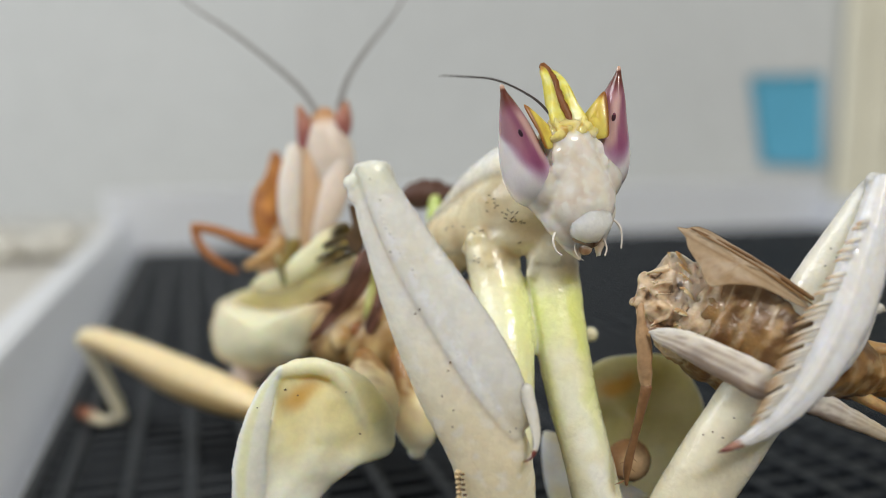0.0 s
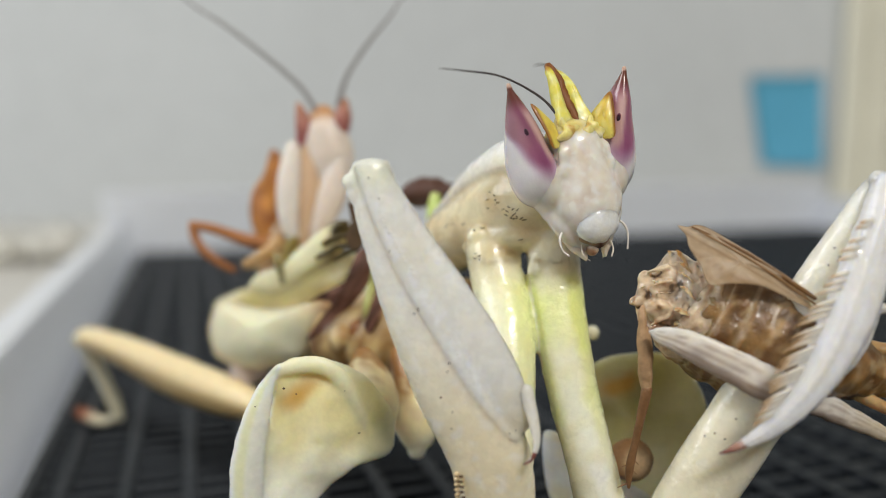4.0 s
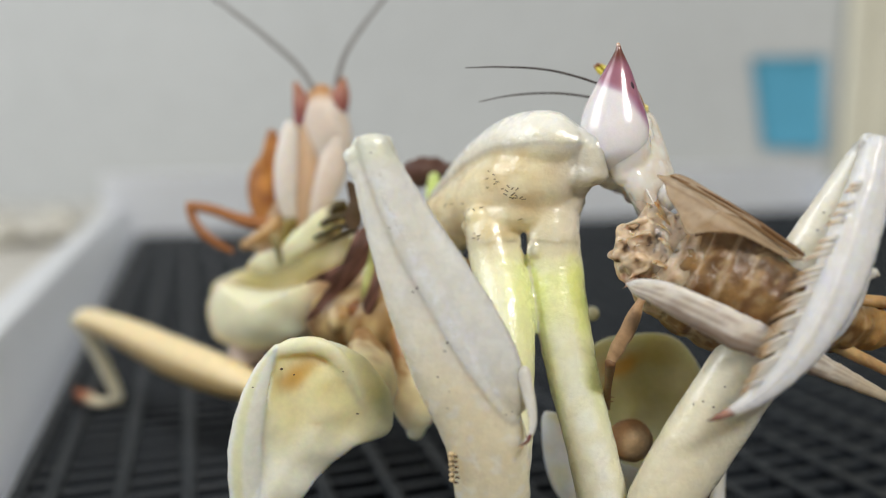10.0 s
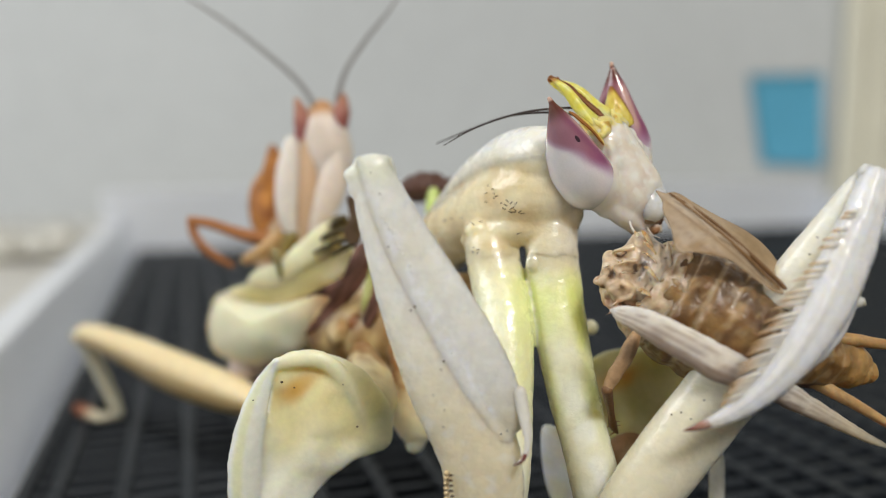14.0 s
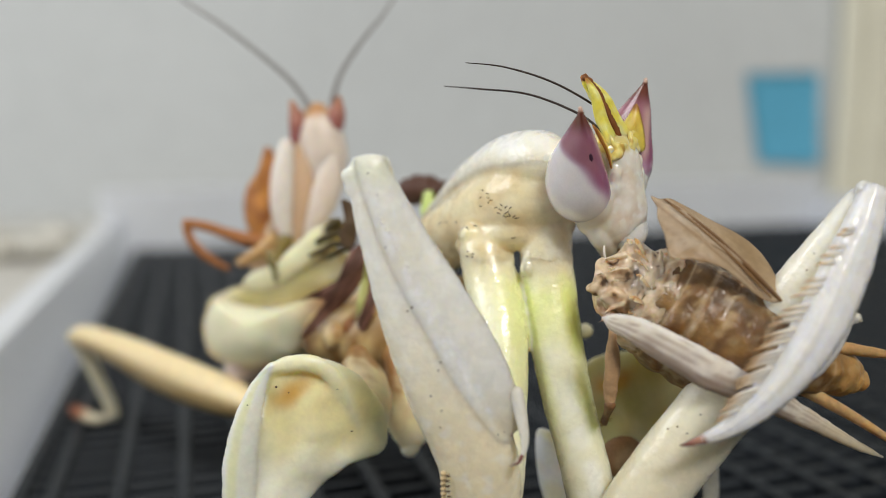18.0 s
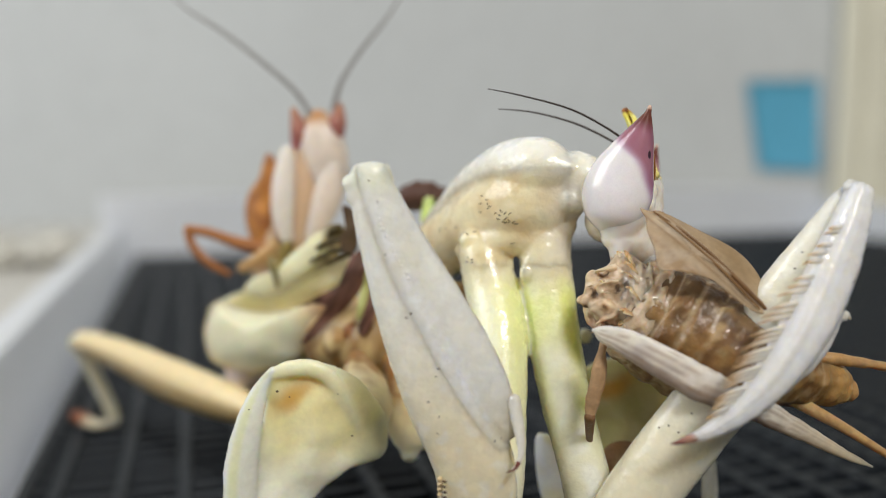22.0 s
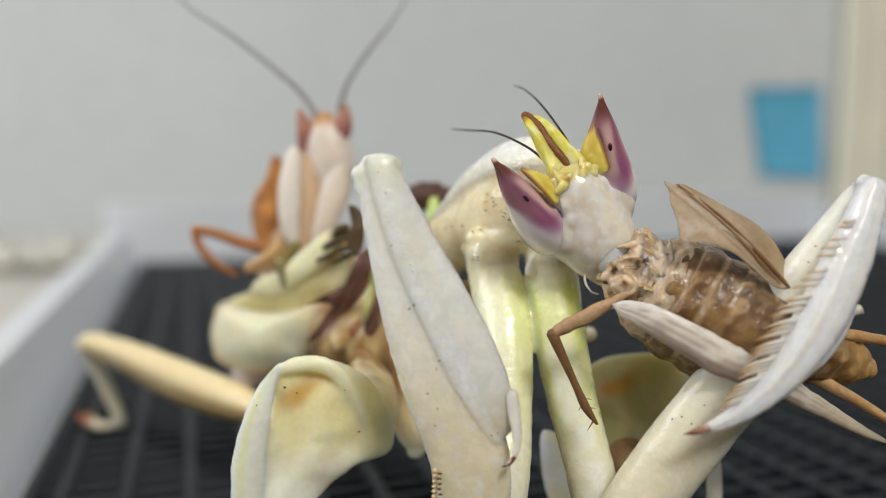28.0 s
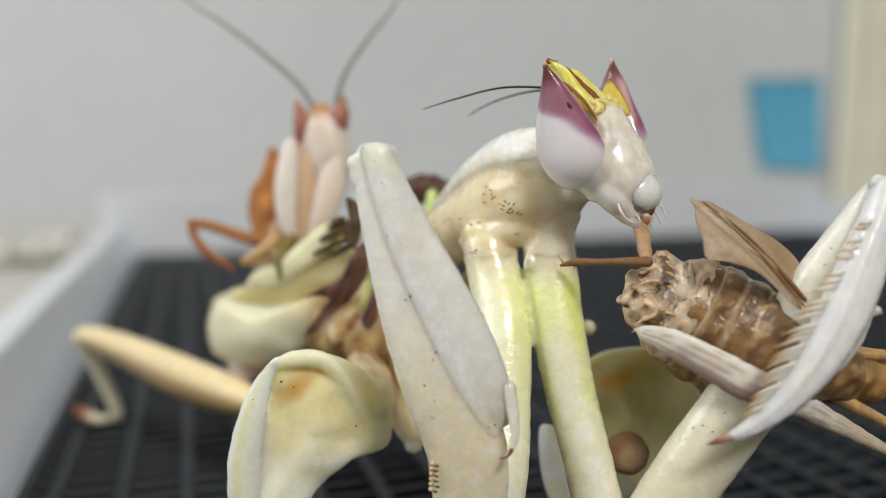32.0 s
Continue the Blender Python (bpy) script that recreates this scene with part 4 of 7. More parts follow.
def band_tint(u, h, p):
    """Cream with olive-black strokes that run along the plate near its root."""
    along, across = -0.80 * p[0] - 0.60 * p[2], 0.80 * p[2] - 0.60 * p[0]
    c = mix((0.97, 0.88, 0.57), (0.78, 0.64, 0.32), step(u, 0.80, 1.0))
    stroke = step(noise.noise(Vector((along * 0.35, 0.0, across * 1.25))), 0.02, 0.22)
    return mix(c, (0.10, 0.075, 0.02), stroke * step(p[0], ROOT_X - 2.2, ROOT_X + 0.6))


# olive middle: the shadowed valley between the plates, laid into the tint
def fold_tint(u, h, p):
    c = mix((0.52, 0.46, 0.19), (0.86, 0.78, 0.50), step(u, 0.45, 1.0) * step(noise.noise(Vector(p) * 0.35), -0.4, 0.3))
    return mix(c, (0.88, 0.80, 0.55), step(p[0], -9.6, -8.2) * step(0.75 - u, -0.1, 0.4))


def bulge_tint(u, h, p):
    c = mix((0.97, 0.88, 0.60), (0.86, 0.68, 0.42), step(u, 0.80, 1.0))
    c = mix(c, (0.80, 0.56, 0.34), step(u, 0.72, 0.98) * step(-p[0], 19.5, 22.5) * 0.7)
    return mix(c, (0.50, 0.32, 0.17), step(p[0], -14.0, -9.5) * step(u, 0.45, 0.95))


ROOT_X = -9.4
part("abdomen_band", lobe([(-8.09, 64.95, 27.43), (-7.91, 64.80, 28.79), (-8.83, 65.65, 29.00), (-10.54, 67.15, 27.97), (-12.45, 68.75, 26.52), (-14.20, 70.15, 24.82), (-15.61, 71.25, 23.59), (-17.71, 72.85, 23.11), (-18.69, 73.55, 21.78), (-16.45, 71.85, 21.43), (-13.76, 69.75, 22.46), (-11.31, 67.75, 24.15), (-8.99, 65.75, 25.95)], 0.55, 0.9, 9, 7, band_tint, wave=0.25), PETAL, female, "curved cream plate with dark strokes at its base")
part("abdomen_band", lobe([(-7.43, 64.95, 26.26), (-8.98, 66.35, 25.77), (-11.30, 68.35, 24.36), (-13.88, 70.45, 22.97), (-17.12, 72.95, 21.88), (-20.18, 75.20, 21.14), (-21.98, 76.45, 19.92), (-21.67, 76.20, 18.75), (-18.88, 74.20, 18.83), (-15.88, 71.95, 19.43), (-12.70, 69.45, 20.77), (-10.41, 67.55, 22.03), (-8.46, 65.85, 23.66), (-7.45, 64.95, 25.14)], 0.25, 0.8, 8, 7, fold_tint, wave=0.2), PETAL, female, "plate in the fold, its shadow tinted olive")
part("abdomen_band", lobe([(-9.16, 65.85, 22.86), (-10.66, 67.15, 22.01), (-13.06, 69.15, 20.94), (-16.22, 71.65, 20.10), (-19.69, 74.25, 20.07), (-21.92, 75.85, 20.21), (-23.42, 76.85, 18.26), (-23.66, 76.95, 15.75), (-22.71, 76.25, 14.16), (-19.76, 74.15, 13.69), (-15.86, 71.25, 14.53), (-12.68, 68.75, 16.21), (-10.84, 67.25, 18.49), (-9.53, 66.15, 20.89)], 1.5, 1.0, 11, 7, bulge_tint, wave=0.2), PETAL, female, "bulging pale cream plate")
part("tail_spike", lobe([(-15.13, 69.30, 25.88), (-14.33, 69.30, 25.15), (-14.15, 69.30, 24.01), (-14.60, 69.30, 22.75), (-14.98, 69.30, 24.01), (-15.46, 69.30, 25.15)], 0.3, 0.5, 6, 5, (0.20, 0.17, 0.06)), PETAL, female, "short olive spike between the plates")
part("tail_lobe", ball((-19.47, 75.84, 13.03), (2.0, 1.6, 1.4), 18, (0.74, 0.64, 0.62), 0.3), PETAL, female)
part("tail_lobe", ball((-17.57, 74.00, 14.42), (1.8, 1.6, 1.0), 18, (0.72, 0.60, 0.46), 0.3), PETAL, female)
# dark strokes on the plate; the last lays the valley's dark between plates
for rows in (([(-7.99, 63.60, 29.00), (-8.49, 63.80, 28.70), (-9.19, 64.60, 28.04)], 0.34), ([(-7.61, 63.40, 28.08), (-8.54, 64.00, 27.78), (-9.29, 64.60, 27.47), (-10.22, 65.60, 26.91)], 0.30), ([(-7.93, 63.60, 27.20), (-8.77, 64.20, 26.89), (-9.66, 65.00, 26.35), (-10.93, 66.20, 25.64)], 0.24), ([(-7.13, 63.20, 26.87), (-8.18, 64.00, 26.39), (-9.31, 65.20, 25.64)], 0.28)):
    line, r = rows
    part("dark_mark", tube([(p, r * (0.35 + 0.65 * math.sin(math.pi * (0.25 + 0.7 * i / len(line)))), r * 0.5) for i, p in enumerate(line)], 10, 5, up=(0, 1, 0), tint=(0.085, 0.06, 0.015), lump=0.12, grain=1.4), BROWN, female, "olive-black stroke at the plate's base")


# worn brown wing stubs
def stub_tint(u, h, p):
    along, across = -0.49 * p[0] - 0.87 * p[2], 0.87 * p[0] - 0.49 * p[2]
    k = noise.noise(Vector((across * 2.4, 0.0, along * 0.25))) + 0.5 * noise.noise(Vector((across * 5.0, 3.0, along * 0.5)))
    return mix((0.20, 0.095, 0.070), (0.050, 0.020, 0.012), 0.5 + 1.2 * k)


for pts, col, label in (([(-7.06, 62.90, 26.54), (-6.02, 62.90, 27.20), (-5.61, 62.90, 26.39), (-5.91, 62.90, 24.74), (-6.49, 62.90, 23.50), (-7.64, 62.90, 22.11), (-9.07, 62.90, 20.91), (-10.33, 62.90, 19.65), (-11.28, 62.90, 19.27), (-10.69, 62.90, 20.33), (-9.77, 62.90, 21.29), (-9.24, 62.90, 22.26), (-10.27, 62.90, 22.54), (-11.26, 62.90, 22.35), (-10.26, 62.90, 23.02), (-8.93, 62.90, 23.69), (-7.89, 62.90, 24.36), (-7.31, 62.90, 25.12)], stub_tint, "ragged dark brown wing stub"),
                        ([(-5.19, 62.20, 25.51), (-4.65, 62.20, 23.91), (-4.94, 62.20, 22.26), (-5.33, 62.20, 20.88), (-5.99, 62.20, 19.92), (-6.50, 62.20, 20.68), (-6.02, 62.20, 21.92), (-5.58, 62.20, 23.44)], stub_tint, "worn dark brown wing stub"),
                        ([(-5.52, 61.90, 26.48), (-5.30, 61.90, 25.46), (-5.55, 61.90, 23.49), (-6.08, 61.90, 21.84), (-6.46, 61.90, 21.32), (-6.45, 61.90, 22.55), (-6.01, 61.90, 24.43)], (0.50, 0.52, 0.20), "narrow green wing strip"),
                        ([(-7.66, 62.60, 30.76), (-6.65, 62.60, 30.30), (-6.30, 62.60, 29.00), (-6.69, 62.60, 27.14), (-7.53, 62.60, 26.95), (-7.98, 62.60, 27.89), (-7.50, 62.60, 29.00)], (0.085, 0.05, 0.025), "worn dark brown wing stub")):
    part("wing_stub", lobe(pts, 0.08, 0.14, 6, 6, col, wave=0.9), BROWN, female, label)
part("belly_knot", ball((-8.53, 63.60, 19.29), (0.95, 0.8, 1.3), 24, lambda u, h, p: mix((0.66, 0.52, 0.28), (0.40, 0.24, 0.09), 0.5 + 1.5 * noise.noise(Vector(p) * 0.9)), 0.3), SOFT, female)
part("belly_knot", ball((-7.16, 63.40, 20.02), (0.65, 0.7, 0.85), 16, (0.26, 0.10, 0.025), 0.2), SOFT, female, "chestnut brown knot under the wings")
part("wing_stub", tube([((-3.20, 70.04, 30.88), 0.8, 0.9), ((-2.01, 70.07, 31.14), 1.3, 1.3), ((-0.46, 70.07, 31.14), 1.3, 1.2), ((0.93, 70.07, 31.14), 0.6, 0.7)], 16, 6, tint=(0.10, 0.045, 0.03), lump=0.5, grain=1.3), BROWN, female, "jagged dark brown wing stub")
part("wing_stub", tube([((-0.71, 68.62, 30.86), 0.5, 0.4), ((-0.80, 68.08, 29.74), 0.6, 0.4), ((-0.95, 67.72, 28.51), 0.5, 0.4)], 12, 5, up=(0, 1, 0), tint=(0.50, 0.62, 0.18)), PETAL, female, "bright green wing stub")

# ---- head, in its own space: x across the face, y to the back, z up ----
HEAD_AT = (8.41, 50.58, 34.60)


def hp(x, y, z):
    return (HEAD_AT[0] + x, HEAD_AT[1] + y, HEAD_AT[2] + z)


def own(p):
    return p[0] - HEAD_AT[0], p[1] - HEAD_AT[1], p[2] - HEAD_AT[2]


def face_tint(p, n):
    x, y, z = own(p)
    k = noise.noise(Vector((x, y, z)) * 1.1) + 0.5 * noise.noise(Vector((x, y, z)) * 2.7)
    c = mix((0.87, 0.83, 0.77), (0.76, 0.66, 0.57), 0.35 + 0.9 * k)
    c = mix(c, (0.92, 0.90, 0.86), step(noise.noise(Vector((x, y, z)) * 2.1 + Vector((9, 2, 5))), 0.12, 0.45) * 0.7)
    c = mix(c, (0.86, 0.82, 0.83), step(abs(x) + 0.5 * y, 2.0, 3.0))
    c = mix(c, (0.80, 0.70, 0.52), step(y, 1.2, 2.6) * 0.6)
    return mix(c, (0.80, 0.64, 0.22), step(z + 0.5 * k, 1.35, 2.1))


def mirrored(*rows):
    return [tube([(hp(s * x, y, z), a, b) for x, y, z, a, b in rows], 18, 6, up=(0, 1, 0)) for s in (-1, 1)]


skull = fuse([tube([(hp(0, 0.5, 2.3), 1.2, 0.8), (hp(0, 0.4, 1.9), 1.8, 1.4), (hp(0, 0.3, 1.0), 1.95, 1.9), (hp(0, 0.1, -0.4), 2.05, 2.0), (hp(0, -0.15, -1.9), 2.4, 2.05),
                    (hp(0, -0.6, -3.2), 2.4, 1.8), (hp(0, -0.95, -4.2), 1.75, 1.35), (hp(0, -0.9, -5.0), 1.0, 0.9)], 36, 8, up=(0, 1, 0)),
              *mirrored((2.0, 0.6, -3.2, 0.8, 0.9), (2.2, 0.55, -2.0, 1.35, 1.8), (2.4, 0.75, -0.9, 1.4, 1.95), (2.4, 0.9, 0.2, 0.9, 1.2)),
              *mirrored((2.1, 0.4, -2.4, 0.7, 0.8), (1.7, -0.1, -3.7, 0.95, 0.95), (1.15, -0.35, -4.8, 0.85, 0.85), (0.75, -0.5, -5.6, 0.55, 0.6)),
              *[ball(hp(s * (1.5 + 0.15 * math.sin(i * 1.7)), -1.08 - 0.06 * i, 0.4 - 0.9 * i), (0.42, 0.34, 0.62), 12) for s in (-1, 1) for i in range(4)],
              tube([(hp(-1.5, -1.2, -2.6), 0.5, 0.5), (hp(0, -1.75, -2.8), 0.65, 0.6), (hp(1.5, -1.2, -2.6), 0.5, 0.5)], 16, 6),
              ball(hp(0, 1.9, -1.6), (1.6, 1.3, 1.7), 18)], 0.12, 14, face_tint,
             lambda p: (0.07 * noise.noise(Vector(own(p)) * 0.9) + 0.018 * noise.noise(Vector(own(p)) * 2.0) + 0.006 * noise.noise(Vector(own(p)) * 4.0)) * step(2.7 - abs(own(p)[0]), -0.3, 0.6))
head = part("head", skull, FACE, female, "triangular whitish head with tall purple eyes", HEAD_AT)


def eye_tint(sgn):
    def f(u, h, p):
        x, y, z = own(p)
        mid = 3.1 + 0.28 * (z - 1)
        e = ((min(z, 2.2) - 2.2) / 3.15) ** 2 + (max(0, y + 1.1 - max(0, z - 1.6) * 0.8) / 1.75) ** 2
        e += 0.95 * ((x * sgn - mid) / 1.2) ** 2 * (1 - step(z, 1.0, 3.0))
        k = 1 - step(e + 0.08 * noise.noise(Vector((x, y, z)) * 0.9), 0.32, 1.20)
        white = (0.86, 0.82, 0.84)
        side = x * sgn - mid
        streak = (1 - step(abs(side + 0.55 - 0.10 * (z - 1)), 0.10, 0.42)) * step(z, -0.2, 0.9) * (1 - step(z, 3.0, 4.2)) * 0.85
        low = mix((0.31, 0.09, 0.20), (0.39, 0.17, 0.23), step(z, -0.2, 2.0))
        purple = mix(low, (0.20, 0.045, 0.12), (1 - step(abs(side - 0.05), 0.1, 0.5)) * 0.5)
        purple = mix(mix(purple, (0.66, 0.44, 0.40), streak), (0.15, 0.045, 0.030), step(z, 3.3, 4.6))
        purple = mix(purple, (0.16, 0.045, 0.03), step(-side, 0.75, 1.05) * 0.8)
        c = mix(mix(white, (0.60, 0.44, 0.58), 1 - step(e, 0.65, 1.45)), purple, k)
        return mix(c, (0.62, 0.42, 0.34), step(z, 5.02, 5.2))
    return f


PUPIL = {}
for sgn in (-1, 1):
    e = part("eye", tube([(hp(sgn * 2.15, 0.8, -2.9), 0.5, 0.8), (hp(sgn * 2.35, 0.86, -2.2), 1.2, 1.65), (hp(sgn * 2.6, 0.92, -1.4), 1.52, 2.1), (hp(sgn * 2.9, 0.95, -0.3), 1.50, 2.3), (hp(sgn * 3.16, 0.8, 1.0), 1.30, 2.05), (hp(sgn * 3.4, 0.55, 2.2), 1.05, 1.55),
                          (hp(sgn * 3.68, 0.3, 3.3), 0.76, 1.05), (hp(sgn * 3.92, 0.12, 4.25), 0.44, 0.56), (hp(sgn * 4.08, 0.02, 4.85), 0.22, 0.24), (hp(sgn * 4.13, 0, 5.1), 0.17, 0.17), (hp(sgn * 4.16, 0, 5.25), 0.14, 0.14)], 40, 9, up=(0, 1, 0), tint=eye_tint(sgn)), EYE, head, "tall pointed purple eye, white behind")
    PUPIL[sgn] = part("pupil", ball((0, 0, 0), (0.13, 0.05, 0.30), 12, (0.045, 0.010, 0.025)), SOFT, head, "", hp(0, 0, 0))
    PUPIL[sgn].data.transform(Matrix.Translation(Vector(HEAD_AT) * 0.001))


def leaf_tint(u, h, p):
    x, y, z = own(p)
    k = noise.noise(Vector(p) * 1.7)
    c = mix((0.88, 0.72, 0.10), (0.90, 0.84, 0.34), step(k, -0.2, 0.5))
    c = mix(c, (0.80, 0.66, 0.30), 1 - step(z, 2.0, 3.0))
    return mix(c, (0.34, 0.12, 0.015), step(z + 0.2 * k, 5.75, 6.05))


crown = part("crown", tube([(hp(0, 0.0, 1.7), 1.25, 0.7), (hp(0, 0.45, 2.9), 0.84, 0.26), (hp(0, 1.0, 4.2), 0.64, 0.22), (hp(-0.05, 1.6, 5.2), 0.55, 0.2), (hp(-0.12, 2.05, 5.85), 0.40, 0.18), (hp(-0.2, 2.25, 6.15), 0.2, 0.14)], 24, 8, up=(0, 1, 0), tint=leaf_tint, lump=0.05, grain=2), SOFT, head, "yellow forehead spike with a brown stripe")
for sgn in (-1, 1):
    top = 0.35 if sgn < 0 else 0.0
    part("crown_leaf", lobe([hp(sgn * 0.14, -0.4, 1.95), hp(sgn * 0.10, 0.40, 3.5), hp(sgn * 0.10, 1.0, 4.6), hp(sgn * 0.14, 1.65, 5.5 + top), hp(sgn * 0.34, 1.95, 5.85 + top), hp(sgn * 0.62, 1.80, 5.62 + top), hp(sgn * 0.80, 1.35, 4.9),
                             hp(sgn * 0.98, 0.82, 3.9), hp(sgn * 1.10, 0.30, 3.0), hp(sgn * 1.15, -0.35, 2.0)], 0.26, 0.30, 7, 5, leaf_tint, face=(0, -1, 0.5), wave=0.35), SOFT, crown)
part("stripe", tube([(hp(0.1, -0.62, 2.0), 0.16, 0.14), (hp(0.06, 0.02, 3.2), 0.24, 0.16), (hp(-0.05, 0.52, 4.1), 0.22, 0.16), (hp(0.03, 1.08, 5.0), 0.26, 0.16), (hp(-0.08, 1.72, 5.75), 0.26, 0.16), (hp(-0.24, 2.1, 6.2), 0.26, 0.18)], 12, 8, up=(0, 1, 0), tint=(0.20, 0.065, 0.010), lump=0.12, grain=2.6), BROWN, crown, "brown stripe down the spike")
for sgn in (-1, 1):
    part("crest", lobe([hp(sgn * 0.9, 0.35, 1.8), hp(sgn * 1.5, 0.32, 2.6), hp(sgn * 2.2, 0.12, 3.35), hp(sgn * 2.86, -0.1, 3.95), hp(sgn * 2.8, -0.5, 3.1), hp(sgn * 2.52, -0.9, 2.0), hp(sgn * 2.2, -1.1, 1.0), hp(sgn * 1.3, -0.6, 1.1)], 0.15, 0.22, 7, 6,
                        lambda u, h, p: mix(mix((0.84, 0.64, 0.12), (0.72, 0.48, 0.08), 0.5 + noise.noise(Vector(p) * 1.4)), (0.24, 0.09, 0.012), max(step(abs(own(p)[0]) - 0.20 * own(p)[2], 1.78, 1.98), step(own(p)[2], 3.3, 3.8))), face=(0, -1, 0.2), wave=0.15), SOFT, head, "amber blade between spike and eye")
part("brow", fuse([ball(hp(random.uniform(-1.2, 1.2), random.uniform(-1.15, -0.75), random.uniform(1.25, 2.0)), (random.uniform(0.3, 0.55), random.uniform(0.22, 0.32), random.uniform(0.2, 0.45)), 12, WHITE, 0.12, 1.6) for i in range(11)]
                  + [tube([(hp(-1.5, -0.7, 1.5), 0.35, 0.3), (hp(0, -0.95, 1.6), 0.4, 0.4), (hp(1.5, -0.7, 1.5), 0.35, 0.3)], 12, 6, lump=0.2, grain=2),
                     tube([(hp(0.25, -1.1, 1.3), 0.18, 0.18), (hp(0.5, -1.0, 1.9), 0.22, 0.2), (hp(0.9, -0.7, 2.5), 0.16, 0.16)], 10, 5), tube([(hp(-0.9, -0.9, 1.6), 0.2, 0.2), (hp(-0.95, -0.5, 2.3), 0.2, 0.2), (hp(-0.9, -0.2, 2.7), 0.14, 0.14)], 10, 5)], 0.075, 4,
                  lambda p, n: mix(mix((0.86, 0.70, 0.24), (0.82, 0.72, 0.50), 1 - step(own(p)[2], 1.1, 1.7)), (0.50, 0.27, 0.03), step(noise.noise(Vector(p) * 2.0), 0.18, 0.55) * 0.8)), SOFT, head, "lumpy yellow brow at the feelers' roots")
part("upper_lip", ball(hp(0, -1.62, -4.25), (1.46, 0.9, 1.22), 30, (0.92, 0.90, 0.84), 0.16, 0.8), CHITIN, head, "swollen white upper lip")
for sgn in (-1, 1):
    part("jaw", tube([(hp(sgn * 0.85, -0.9, -4.9), 0.42, 0.42), (hp(sgn * 0.35, -1.3, -5.4), 0.36, 0.34), (hp(-sgn * 0.05, -1.4, -5.7), 0.15, 0.15)], 12, 5, tint=lambda u, h, p: mix((0.52, 0.36, 0.24), (0.13, 0.05, 0.025), step(u, 0.4, 0.9)), lump=0.1), FLESH, head, "brown biting jaw")
    part("mouth_flap", fuse([tube([(hp(sgn * 1.75, 0.35, -3.3), 0.55, 0.7), (hp(sgn * 1.5, -0.1, -4.4), 0.62, 0.75), (hp(sgn * 1.15, -0.5, -5.4), 0.5, 0.55), (hp(sgn * 0.85, -0.75, -6.2), 0.28, 0.3), (hp(sgn * 0.75, -0.85, -6.6), 0.08, 0.08)], 16, 6, lump=0.12, grain=1.5)]
                           + [tube([(hp(sgn * (0.7 + 0.28 * i), -0.35 - 0.1 * i, -5.0), 0.2, 0.2), (hp(sgn * (0.65 + 0.25 * i), -0.6, -6.0 + 0.15 * i), 0.12, 0.12), (hp(sgn * (0.6 + 0.2 * i), -0.7 - 0.2 * i, -6.7 + 0.3 * i), 0.03, 0.03)], 8, 5) for i in range(3)],
                           0.085, 4, lambda p, n: mix((0.86, 0.78, 0.71), (0.72, 0.56, 0.46), 0.4 + 1.2 * noise.noise(Vector(p) * 1.3))), FACE, head, "ragged translucent mouth flap")
for sgn in (-1, 1):
    part("feeler_palp", tube([(hp(sgn * 1.5, -0.5, -4.3), 0.09, 0.09), (hp(sgn * 2.15, -0.7, -4.5), 0.075, 0.075), (hp(sgn * 2.45, -0.9, -5.0), 0.09, 0.09), (hp(sgn * 2.4, -1.1, -5.6), 0.055, 0.055), (hp(sgn * 2.15, -1.3, -6.1 - 0.2 * sgn), 0.06, 0.06)], 10, 7, tint=(0.76, 0.71, 0.66)), PEARL, head, "thin white palp")
    part("feeler_palp", tube([(hp(sgn * 0.7, -0.9, -5.2), 0.09, 0.09), (hp(sgn * 1.05, -1.1, -5.6), 0.075, 0.075), (hp(sgn * 1.1, -1.3, -6.1), 0.055, 0.055), (hp(sgn * 0.8, -1.5, -6.5), 0.05, 0.05)], 10, 7, tint=(0.72, 0.64, 0.56), lump=0.05), PEARL, head, "thin white palp")
part("lower_lip", fuse([ball(hp(random.uniform(-0.6, 0.6), -0.8 + random.uniform(-0.3, 0.2), -5.5 + random.uniform(-0.4, 0.4)), random.uniform(0.25, 0.5), 12) for i in range(9)], 0.09, 3, lambda p, n: mix((0.78, 0.70, 0.60), (0.44, 0.24, 0.13), 0.45 + 1.4 * noise.noise(Vector(p) * 1.5))), FLESH, head)
FEELER = {}
FEELER[-1] = part("antenna", tube([(hp(-0.9, -0.1, 2.6), 0.10, 0.10), (hp(-1.6, 1.5, 4.1), 0.085, 0.085), (hp(-3.2, 4.4, 5.6), 0.075, 0.075), (hp(-5.0, 7.4, 6.2), 0.06, 0.06), (hp(-6.1, 9.7, 6.5), 0.03, 0.03)], 8, 10, tint=UMBER), HAIR, head, "", hp(-0.9, -0.1, 2.6))
FEELER[1] = part("antenna", tube([(hp(0.9, -0.1, 2.6), 0.10, 0.10), (hp(1.2, 1.7, 3.9), 0.085, 0.085), (hp(1.6, 4.8, 5.2), 0.075, 0.075), (hp(1.9, 8.0, 5.8), 0.06, 0.06), (hp(2.0, 10.6, 5.8), 0.03, 0.03)], 8, 10, tint=UMBER), HAIR, head, "", hp(0.9, -0.1, 2.6))

